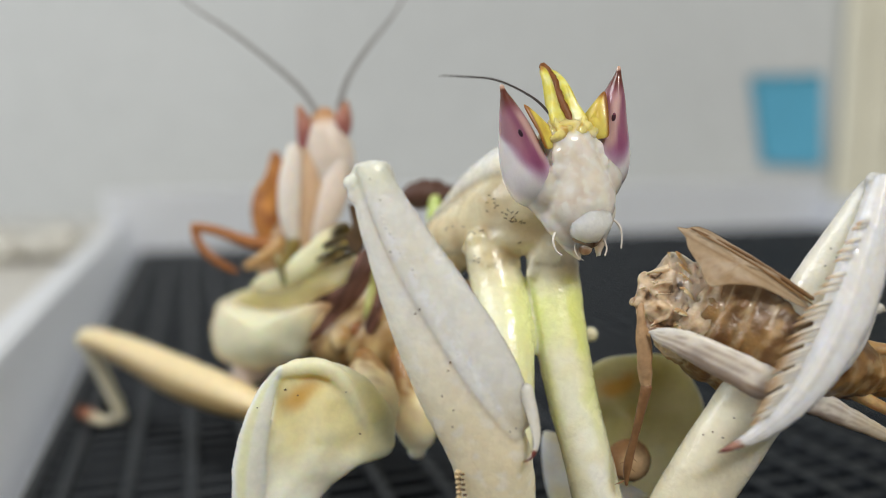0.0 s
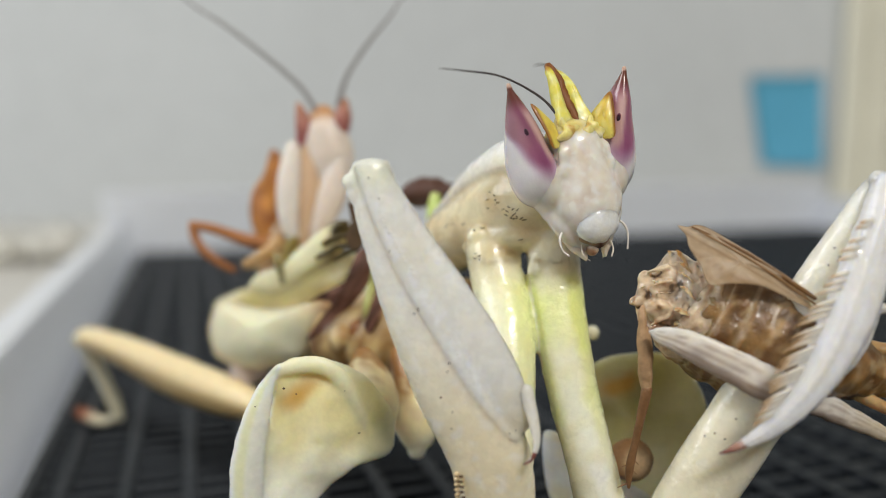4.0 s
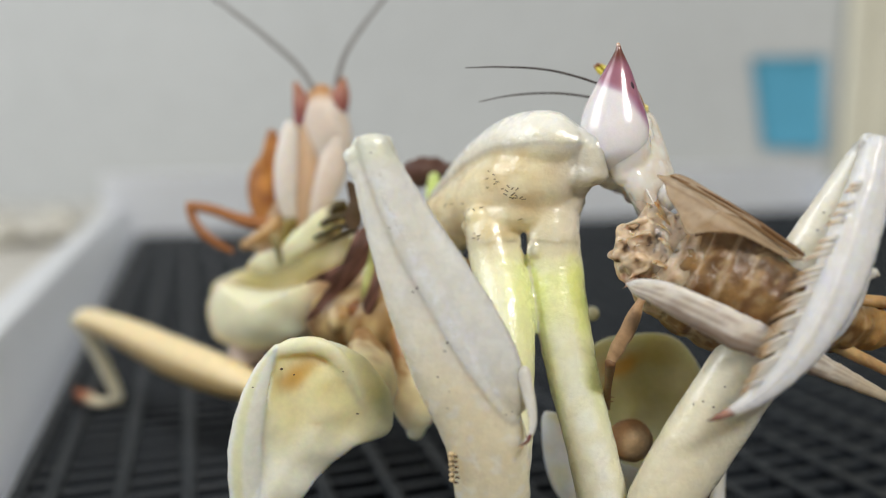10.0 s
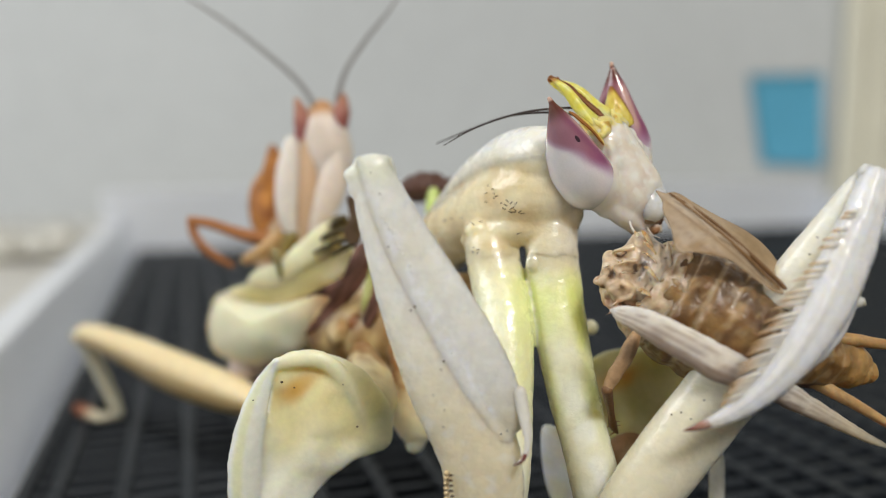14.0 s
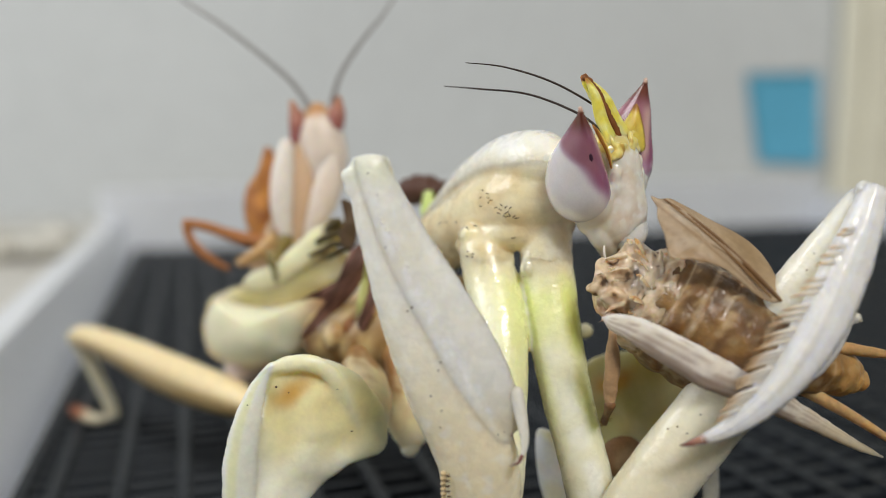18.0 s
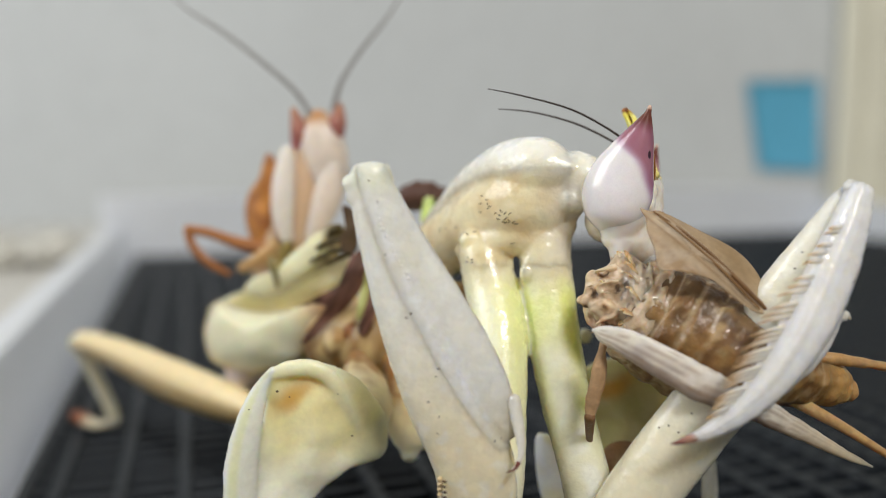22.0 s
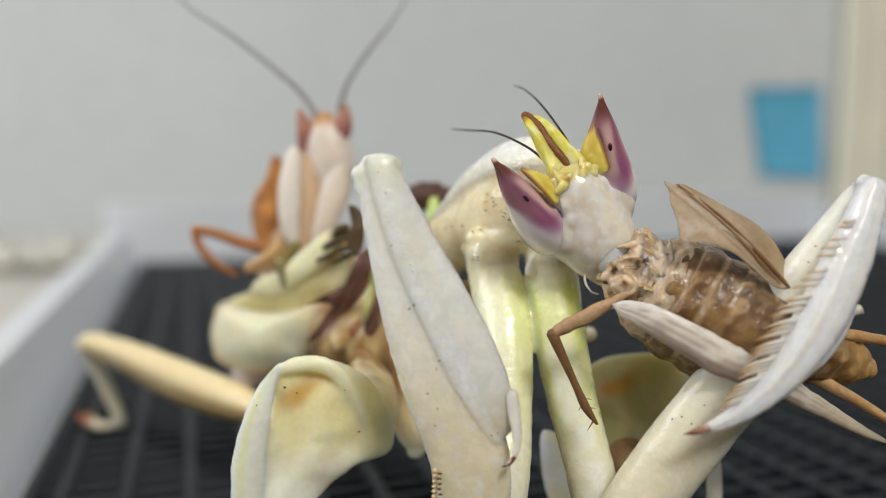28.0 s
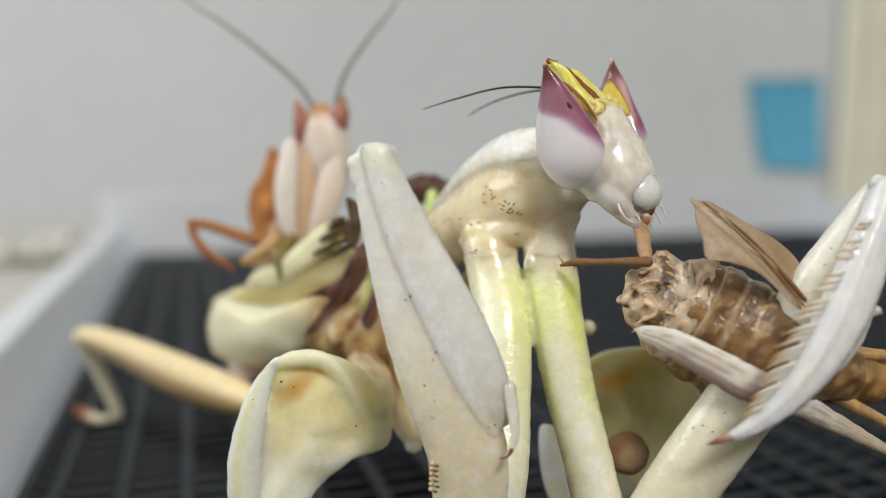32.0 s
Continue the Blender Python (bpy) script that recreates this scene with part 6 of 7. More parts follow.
def motions():
    k = 0.001

    def keyed(ob, rows):
        walk(ob, [(t, pose(x * k, y * k, z * k, rx, ry, rz)) for t, x, y, z, rx, ry, rz in rows])

    keyed(head, [
        (0, 12.25, -8.41, 34.60, 1.1, -9.6, 17.0),
        (0.5, 12.27, -8.39, 34.55, 0.5, -9.3, 16.4),
        (1, 12.25, -8.36, 34.60, 0.6, -9.6, 17.3),
        (1.5, 12.21, -8.30, 34.56, -0.2, -9.2, 16.4),
        (2, 12.30, -8.48, 34.57, 0.0, -9.3, 17.0),
        (2.5, 12.28, -8.42, 34.61, -0.0, -9.0, 16.3),
        (3, 12.21, -8.35, 34.58, -0.2, -9.0, 16.5),
        (3.5, 12.24, -8.22, 34.56, 0.0, -9.1, 16.5),
        (5.5, 14.33, -8.19, 33.38, -1.5, -11.6, 37.4),
        (6, 14.38, -8.16, 34.39, -12.2, -23.1, 44.0),
        (6.5, 14.19, -9.01, 34.31, -9.4, -20.6, 42.0),
        (7, 14.53, -8.03, 33.93, -6.5, -26.0, 44.8),
        (7.5, 16.73, -6.00, 33.89, -11.5, 8.5, 66.7),
        (8, 16.46, -6.32, 34.24, -10.2, 9.5, 61.3),
        (8.5, 16.64, -5.02, 33.47, -7.2, 6.6, 57.6),
        (9, 15.19, -8.54, 34.18, -6.4, 2.5, 49.8),
        (9.5, 14.69, -7.71, 34.53, -12.2, -7.3, 45.7),
        (10, 17.33, -3.84, 34.09, -10.7, 21.8, 65.6),
        (10.5, 16.28, -6.14, 33.54, -3.8, 7.6, 60.1),
        (11, 15.93, -5.84, 33.64, -10.5, 9.4, 49.7),
        (11.5, 16.49, -4.99, 32.93, -9.2, 3.7, 51.6),
        (12, 15.03, -6.81, 32.53, 1.1, -14.9, 35.6),
        (12.5, 13.84, -9.06, 33.41, -0.7, -17.8, 30.6),
        (13, 13.77, -8.67, 34.65, -15.4, -26.0, 37.6),
        (13.5, 16.17, -5.21, 35.36, -25.6, 2.4, 59.6),
        (14, 15.45, -5.57, 34.32, -15.1, -20.1, 48.9),
        (14.5, 15.55, -5.83, 34.07, -7.8, -4.6, 41.2),
        (16.5, 15.20, -9.38, 33.48, -0.6, -21.1, 49.1),
        (17, 15.20, -7.53, 32.83, 7.8, -22.9, 49.4),
        (17.5, 15.42, -7.14, 33.42, 7.4, -17.1, 47.2),
        (18, 15.69, -6.87, 33.34, 8.8, -15.7, 47.3),
        (18.5, 16.09, -6.03, 33.44, 5.2, -11.9, 45.7),
        (19, 14.59, -9.20, 34.09, -1.8, -12.5, 43.5),
        (19.5, 15.59, -6.47, 33.94, -4.6, -17.7, 44.5),
        (20, 15.99, -6.73, 33.65, 0.9, -7.3, 46.9),
        (20.5, 16.77, -4.33, 33.51, 1.0, -6.3, 49.0),
        (21, 17.31, -6.41, 32.21, 12.5, 16.2, 70.9),
        (21.5, 18.03, -6.16, 32.08, 7.2, 16.1, 70.3),
        (22, 17.64, -6.10, 31.74, 9.6, 16.5, 70.6),
        (22.5, 15.67, -7.31, 34.25, -3.3, 3.0, 42.7),
        (23, 14.70, -7.54, 34.47, -16.5, -20.3, 44.8),
        (23.5, 14.85, -6.41, 34.03, -11.9, -15.3, 35.3),
        (24, 16.38, -5.05, 34.24, -15.9, 11.4, 53.7),
        (24.5, 15.60, -5.36, 33.78, -12.4, -6.9, 40.6),
        (25, 13.78, -7.44, 32.09, 9.0, -27.5, 23.9),
        (25.5, 14.88, -7.68, 32.17, 1.5, -6.5, 42.6),
        (27.5, 13.52, -8.52, 32.12, 10.4, -13.7, 23.0),
        (28, 12.85, -9.19, 31.89, 5.8, -29.6, 16.0),
        (28.5, 12.66, -7.92, 31.48, 18.1, -29.4, 9.9),
        (29, 12.62, -8.47, 32.07, 11.9, -33.4, 10.6),
        (29.5, 12.68, -8.48, 32.46, 9.4, -27.5, 12.0),
        (30, 13.63, -8.52, 32.80, 6.6, -18.5, 30.1),
        (30.5, 15.17, -7.82, 33.63, -3.6, -2.0, 46.2),
        (31, 15.37, -6.83, 35.57, -21.4, -6.0, 47.9),
        (31.5, 15.07, -7.84, 35.41, -21.4, -6.6, 47.7),
        (32, 14.71, -7.78, 35.37, -18.3, -6.7, 48.1),
    ])
    fold = [
        (0, 7.06, -13.40, 12.89, 0, 0.00, 0),
        (0.5, 7.02, -13.40, 12.81, 0, 0.28, 0),
        (1, 6.97, -13.40, 12.81, 0, 0.29, 0),
        (1.5, 7.00, -13.40, 12.79, 0, 0.23, 0),
        (2, 7.03, -13.40, 12.77, 0, 0.18, 0),
        (2.5, 7.02, -13.40, 12.78, 0, 0.21, 0),
        (3, 6.94, -13.40, 12.78, 0, 0.20, 0),
        (3.5, 6.98, -13.40, 12.72, 0, 0.09, 0),
        (5.5, 6.68, -13.40, 12.70, 0, 1.17, 0),
        (6, 6.58, -13.40, 12.62, 0, 1.43, 0),
        (6.5, 6.71, -13.40, 12.74, 0, 1.11, 0),
        (7, 6.64, -13.40, 12.72, 0, 1.32, 0),
        (7.5, 6.51, -13.40, 12.52, 0, 1.67, 0),
        (8, 6.60, -13.40, 12.64, 0, 1.60, 0),
        (8.5, 6.62, -13.40, 12.66, 0, 1.64, 0),
        (9, 6.58, -13.40, 12.59, 0, 1.85, 0),
        (9.5, 6.50, -13.40, 12.55, 0, 1.81, 0),
        (10, 6.65, -13.40, 12.68, 0, 1.73, 0),
        (10.5, 6.53, -13.40, 12.55, 0, 2.05, 0),
        (11, 6.49, -13.40, 12.41, 0, 1.98, 0),
        (11.5, 6.51, -13.40, 12.52, 0, 2.21, 0),
        (12, 6.58, -13.40, 12.43, 0, 2.13, 0),
        (12.5, 6.51, -13.40, 12.40, 0, 2.26, 0),
        (13, 6.59, -13.40, 12.56, 0, 2.07, 0),
        (13.5, 6.52, -13.40, 12.52, 0, 2.23, 0),
        (14, 6.35, -13.40, 12.28, 0, 2.52, 0),
        (14.5, 6.48, -13.40, 12.42, 0, 2.45, 0),
        (16.5, 6.39, -13.40, 12.52, 0, 3.20, 0),
        (17, 6.31, -13.40, 12.40, 0, 3.17, 0),
        (17.5, 6.50, -13.40, 12.53, 0, 2.83, 0),
        (18, 6.51, -13.40, 12.57, 0, 2.63, 0),
        (18.5, 6.40, -13.40, 12.57, 0, 2.75, 0),
        (19, 6.42, -13.40, 12.62, 0, 2.89, 0),
        (19.5, 6.41, -13.40, 12.61, 0, 2.96, 0),
        (20, 6.21, -13.40, 12.48, 0, 3.30, 0),
        (20.5, 6.39, -13.40, 12.64, 0, 2.88, 0),
        (21, 6.33, -13.40, 12.57, 0, 3.12, 0),
        (21.5, 6.31, -13.40, 12.43, 0, 3.11, 0),
        (22, 6.30, -13.40, 12.42, 0, 3.26, 0),
        (22.5, 6.21, -13.40, 12.46, 0, 3.70, 0),
        (23, 5.98, -13.40, 12.51, 0, 4.05, 0),
        (23.5, 6.05, -13.40, 12.59, 0, 4.07, 0),
        (24, 6.08, -13.40, 12.53, 0, 3.98, 0),
        (24.5, 5.94, -13.40, 12.41, 0, 4.27, 0),
        (25, 5.89, -13.40, 12.46, 0, 4.81, 0),
        (25.5, 5.71, -13.40, 12.48, 0, 5.30, 0),
        (27.5, 5.60, -13.40, 12.55, 0, 5.44, 0),
        (28, 5.49, -13.40, 12.48, 0, 5.72, 0),
        (28.5, 5.51, -13.40, 12.46, 0, 5.71, 0),
        (29, 5.48, -13.40, 12.53, 0, 5.76, 0),
        (29.5, 5.50, -13.40, 12.53, 0, 5.57, 0),
        (30, 5.50, -13.40, 12.51, 0, 5.30, 0),
        (30.5, 5.53, -13.40, 12.45, 0, 5.14, 0),
        (31, 5.39, -13.40, 12.51, 0, 5.92, 0),
        (31.5, 5.46, -13.40, 12.62, 0, 5.60, 0),
        (32, 5.45, -13.40, 12.64, 0, 5.67, 0),
    ]
    keyed(femur_a, fold)
    keyed(tibia_a, fold)
    grasp = [
        (0, 18.29, -13.06, 11.60, 0, 0.21, 0),
        (0.5, 18.36, -13.06, 11.57, 0, 0.02, 0),
        (1, 18.31, -13.06, 11.52, 0, 0.05, 0),
        (1.5, 18.25, -13.06, 11.53, 0, 0.13, 0),
        (2, 18.36, -13.06, 11.50, 0, 0.26, 0),
        (2.5, 18.37, -13.06, 11.49, 0, 0.08, 0),
        (3, 18.23, -13.06, 11.46, 0, 0.27, 0),
        (3.5, 18.19, -13.06, 11.45, 0, 0.12, 0),
        (5.5, 17.49, -13.06, 11.51, 0, 1.44, 0),
        (6, 17.03, -13.06, 11.55, 0, 0.98, 0),
        (6.5, 17.38, -13.06, 11.73, 0, 0.94, 0),
        (7, 17.21, -13.06, 11.90, 0, 1.06, 0),
        (7.5, 17.46, -13.06, 11.45, 0, 1.37, 0),
        (8, 17.18, -13.06, 11.61, 0, 2.98, 0),
        (8.5, 17.14, -13.06, 12.15, 0, 2.01, 0),
        (9, 17.24, -13.06, 11.62, 0, 3.05, 0),
        (9.5, 17.36, -13.06, 11.58, 0, 0.58, 0),
        (10, 17.54, -13.06, 12.20, 0, -0.42, 0),
        (10.5, 17.29, -13.06, 11.65, 0, 0.95, 0),
        (11, 17.41, -13.06, 11.70, 0, 0.79, 0),
        (11.5, 16.50, -13.06, 12.66, 0, 4.31, 0),
        (12, 17.29, -13.06, 11.69, 0, 1.25, 0),
        (12.5, 16.68, -13.06, 11.26, 0, 5.12, 0),
        (13, 16.82, -13.06, 12.36, 0, 3.20, 0),
        (13.5, 16.16, -13.06, 12.61, 0, 4.37, 0),
        (14, 15.67, -13.06, 12.51, 0, 5.53, 0),
        (14.5, 16.08, -13.06, 12.41, 0, 5.57, 0),
        (16.5, 15.68, -13.06, 12.07, 0, 6.33, 0),
        (17, 15.31, -13.06, 12.07, 0, 4.84, 0),
        (17.5, 15.84, -13.06, 12.08, 0, 5.38, 0),
        (18, 15.80, -13.06, 11.97, 0, 5.99, 0),
        (18.5, 15.69, -13.06, 11.90, 0, 5.64, 0),
        (19, 15.75, -13.06, 12.14, 0, 4.77, 0),
        (19.5, 15.60, -13.06, 12.22, 0, 4.12, 0),
        (20, 15.50, -13.06, 11.98, 0, 3.60, 0),
        (20.5, 15.89, -13.06, 12.53, 0, 3.06, 0),
        (21, 15.57, -13.06, 12.22, 0, 4.46, 0),
        (21.5, 15.51, -13.06, 12.26, 0, 4.84, 0),
        (22, 15.44, -13.06, 12.26, 0, 5.42, 0),
        (22.5, 15.99, -13.06, 11.99, 0, 5.61, 0),
        (23, 15.05, -13.06, 12.74, 0, 6.18, 0),
        (23.5, 15.17, -13.06, 12.95, 0, 6.00, 0),
        (24, 15.10, -13.06, 13.24, 0, 6.47, 0),
        (24.5, 14.63, -13.06, 13.26, 0, 6.37, 0),
        (25, 15.26, -13.06, 13.78, 0, 7.25, 0),
        (25.5, 15.80, -13.06, 13.11, 0, 8.18, 0),
        (27.5, 16.02, -13.06, 12.76, 0, 5.98, 0),
        (28, 15.86, -13.06, 12.50, 0, 6.03, 0),
        (28.5, 15.94, -13.06, 12.38, 0, 5.54, 0),
        (29, 16.12, -13.06, 12.07, 0, 5.16, 0),
        (29.5, 16.43, -13.06, 11.93, 0, 4.49, 0),
        (30, 16.73, -13.06, 11.84, 0, 4.65, 0),
        (30.5, 17.03, -13.06, 11.48, 0, 4.56, 0),
        (31, 17.75, -13.06, 11.44, 0, 2.67, 0),
        (31.5, 17.48, -13.06, 11.50, 0, 3.43, 0),
        (32, 17.42, -13.06, 11.53, 0, 3.71, 0),
    ]
    keyed(femur_b, grasp)
    keyed(tibia_b, grasp)
    keyed(prey, [
        (0, 17.94, 47.05, 24.43, 0, 0.10, 0),
        (0.5, 17.97, 47.05, 24.43, 0, 0.01, 0),
        (1, 17.89, 47.05, 24.37, 0, 0.02, 0),
        (1.5, 17.91, 47.05, 24.33, 0, 0.06, 0),
        (2, 17.98, 47.05, 24.35, 0, 0.13, 0),
        (2.5, 17.94, 47.05, 24.37, 0, 0.04, 0),
        (3, 17.86, 47.05, 24.31, 0, 0.14, 0),
        (3.5, 17.82, 47.05, 24.31, 0, 0.06, 0),
        (5.5, 17.04, 47.05, 24.37, 0, 0.72, 0),
        (6, 15.86, 47.05, 24.71, 0, 0.49, 0),
        (6.5, 16.32, 47.05, 25.09, 0, 0.47, 0),
        (7, 16.10, 47.05, 24.93, 0, 0.53, 0),
        (7.5, 16.65, 47.05, 24.42, 0, 0.68, 0),
        (8, 16.53, 47.05, 24.34, 0, 1.49, 0),
        (8.5, 16.28, 47.05, 25.65, 0, 1.01, 0),
        (9, 16.71, 47.05, 25.08, 0, 1.52, 0),
        (9.5, 16.47, 47.05, 25.08, 0, 0.29, 0),
        (10, 16.33, 47.05, 26.04, 0, -0.21, 0),
        (10.5, 16.34, 47.05, 25.17, 0, 0.47, 0),
        (11, 16.65, 47.05, 25.23, 0, 0.39, 0),
        (11.5, 16.16, 47.05, 26.40, 0, 2.15, 0),
        (12, 16.49, 47.05, 25.47, 0, 0.62, 0),
        (12.5, 16.73, 47.05, 24.94, 0, 2.56, 0),
        (13, 16.24, 47.05, 25.80, 0, 1.60, 0),
        (13.5, 15.90, 47.05, 25.75, 0, 2.18, 0),
        (14, 15.52, 47.05, 24.96, 0, 2.76, 0),
        (14.5, 15.98, 47.05, 25.13, 0, 2.78, 0),
        (16.5, 15.36, 47.05, 24.54, 0, 3.17, 0),
        (17, 14.70, 47.05, 25.04, 0, 2.42, 0),
        (17.5, 15.32, 47.05, 25.18, 0, 2.69, 0),
        (18, 15.42, 47.05, 24.78, 0, 3.00, 0),
        (18.5, 15.52, 47.05, 24.27, 0, 2.82, 0),
        (19, 15.37, 47.05, 24.51, 0, 2.39, 0),
        (19.5, 15.13, 47.05, 24.59, 0, 2.06, 0),
        (20, 14.89, 47.05, 24.39, 0, 1.80, 0),
        (20.5, 15.13, 47.05, 25.06, 0, 1.53, 0),
        (21, 14.97, 47.05, 24.36, 0, 2.23, 0),
        (21.5, 15.10, 47.05, 24.28, 0, 2.42, 0),
        (22, 14.92, 47.05, 24.36, 0, 2.71, 0),
        (22.5, 15.55, 47.05, 24.01, 0, 2.80, 0),
        (23, 14.92, 47.05, 24.74, 0, 3.09, 0),
        (23.5, 15.05, 47.05, 24.82, 0, 3.00, 0),
        (24, 14.89, 47.05, 24.93, 0, 3.23, 0),
        (24.5, 14.49, 47.05, 24.41, 0, 3.18, 0),
        (25, 15.52, 47.05, 25.18, 0, 3.63, 0),
        (25.5, 16.04, 47.05, 24.99, 0, 4.09, 0),
        (27.5, 15.89, 47.05, 25.47, 0, 2.99, 0),
        (28, 15.83, 47.05, 25.62, 0, 3.01, 0),
        (28.5, 15.94, 47.05, 25.51, 0, 2.77, 0),
        (29, 16.18, 47.05, 25.34, 0, 2.58, 0),
        (29.5, 16.38, 47.05, 25.04, 0, 2.24, 0),
        (30, 16.84, 47.05, 24.85, 0, 2.32, 0),
        (30.5, 17.04, 47.05, 23.89, 0, 2.28, 0),
        (31, 17.53, 47.05, 23.78, 0, 1.33, 0),
        (31.5, 17.22, 47.05, 23.80, 0, 1.71, 0),
        (32, 17.25, 47.05, 23.79, 0, 1.86, 0),
    ])
    hx, hy, hz = (np.array(HINGE) - np.array(PREY))
    swing = Vector(FOLD_TO - FOLD_AT).normalized()
    walk(flap, [(t, Matrix.Translation(Vector(FOLD_TO - np.array(HINGE)) * k) @ Matrix.Rotation(radians(a), 4, swing)) for t, a in ((0, 0), (9, 0), (11.5, 8), (13, 40), (17, 55), (24, 60), (32, 62))])
    keyed(upper_wing, [(t, hx, hy, hz, 0, a, 0) for t, a in ((0, 0), (9, 0), (13, 6), (19, 8), (25.5, 9), (28, 10), (30, 11), (32, 13))])
    feel_l = [
        (0, -0.90, -0.10, 2.60, 0.3, 2.6, -5.8),
        (2, -0.90, -0.10, 2.60, 2.2, 3.0, -4.2),
        (3, -0.90, -0.10, 2.60, 2.3, 3.3, -4.8),
        (6, -0.90, -0.10, 2.60, 5.7, 4.4, -2.7),
        (7, -0.90, -0.10, 2.60, 3.7, 4.8, -6.1),
        (8, -0.90, -0.10, 2.60, -0.4, -1.9, 4.3),
        (9, -0.90, -0.10, 2.60, 1.5, 2.4, -3.7),
        (10, -0.90, -0.10, 2.60, -7.5, -3.7, -0.5),
        (11, -0.90, -0.10, 2.60, -2.4, -3.4, 5.9),
        (12, -0.90, -0.10, 2.60, -2.0, 1.1, -5.7),
        (13, -0.90, -0.10, 2.60, -0.3, 3.2, -8.1),
        (14, -0.90, -0.10, 2.60, -7.4, -0.4, -10.7),
        (17, -0.90, -0.10, 2.60, -10.6, -0.6, -16.5),
        (18, -0.90, -0.10, 2.60, -5.6, 0.6, -10.2),
        (19, -0.90, -0.10, 2.60, -0.6, 4.3, -11.3),
        (20, -0.90, -0.10, 2.60, -6.1, 0.2, -9.9),
        (21, -0.90, -0.10, 2.60, -10.1, -4.2, -3.8),
        (22, -0.90, -0.10, 2.60, -9.4, -3.8, -3.6),
        (23, -0.90, -0.10, 2.60, -4.2, 0.9, -8.6),
        (24, -0.90, -0.10, 2.60, -8.3, -6.8, 9.0),
        (25, -0.90, -0.10, 2.60, -10.5, -0.2, -17.4),
        (28, -0.90, -0.10, 2.60, -5.0, 4.0, -17.8),
        (29, -0.90, -0.10, 2.60, -6.3, 4.3, -21.0),
        (30, -0.90, -0.10, 2.60, -7.2, 1.8, -16.3),
        (31, -0.90, -0.10, 2.60, -0.9, 0.4, -2.2),
        (32, -0.90, -0.10, 2.60, -2.6, 1.8, -8.3),
    ]
    feel_r = [
        (0, 0.90, -0.10, 2.60, 0.7, 2.1, -7.0),
        (2, 0.90, -0.10, 2.60, 3.4, 2.3, -8.0),
        (3, 0.90, -0.10, 2.60, 3.3, 2.0, -7.0),
        (6, 0.90, -0.10, 2.60, 10.2, -2.4, 3.4),
        (7, 0.90, -0.10, 2.60, 10.7, -3.2, 5.1),
        (8, 0.90, -0.10, 2.60, -4.3, -8.7, 33.5),
        (9, 0.90, -0.10, 2.60, 3.3, -2.8, 7.4),
        (10, 0.90, -0.10, 2.60, -12.6, -4.2, 28.6),
        (11, 0.90, -0.10, 2.60, -2.9, -4.9, 18.6),
        (12, 0.90, -0.10, 2.60, 3.1, -2.8, 7.3),
        (13, 0.90, -0.10, 2.60, 4.4, -0.6, 0.4),
        (14, 0.90, -0.10, 2.60, -4.6, -12.9, 47.3),
        (17, 0.90, -0.10, 2.60, 4.0, -5.6, 15.0),
        (18, 0.90, -0.10, 2.60, 8.7, -14.6, 33.7),
        (19, 0.90, -0.10, 2.60, 7.0, -2.2, 3.9),
        (20, 0.90, -0.10, 2.60, -4.5, -4.5, 19.0),
        (21, 0.90, -0.10, 2.60, -15.2, -3.1, 27.8),
        (22, 0.90, -0.10, 2.60, -10.6, -4.9, 28.6),
        (23, 0.90, -0.10, 2.60, -2.7, -3.1, 12.1),
        (24, 0.90, -0.10, 2.60, -17.3, -3.9, 37.8),
        (25, 0.90, -0.10, 2.60, -3.1, 0.0, 1.1),
        (28, 0.90, -0.10, 2.60, 4.3, 1.5, -5.8),
        (29, 0.90, -0.10, 2.60, 0.2, 2.7, -8.9),
        (30, 0.90, -0.10, 2.60, -4.6, -0.4, 3.2),
        (31, 0.90, -0.10, 2.60, -0.2, -3.9, 13.1),
        (32, 0.90, -0.10, 2.60, -2.0, -1.9, 7.6),
    ]
    keyed(FEELER[-1], feel_l)
    keyed(FEELER[1], feel_r)
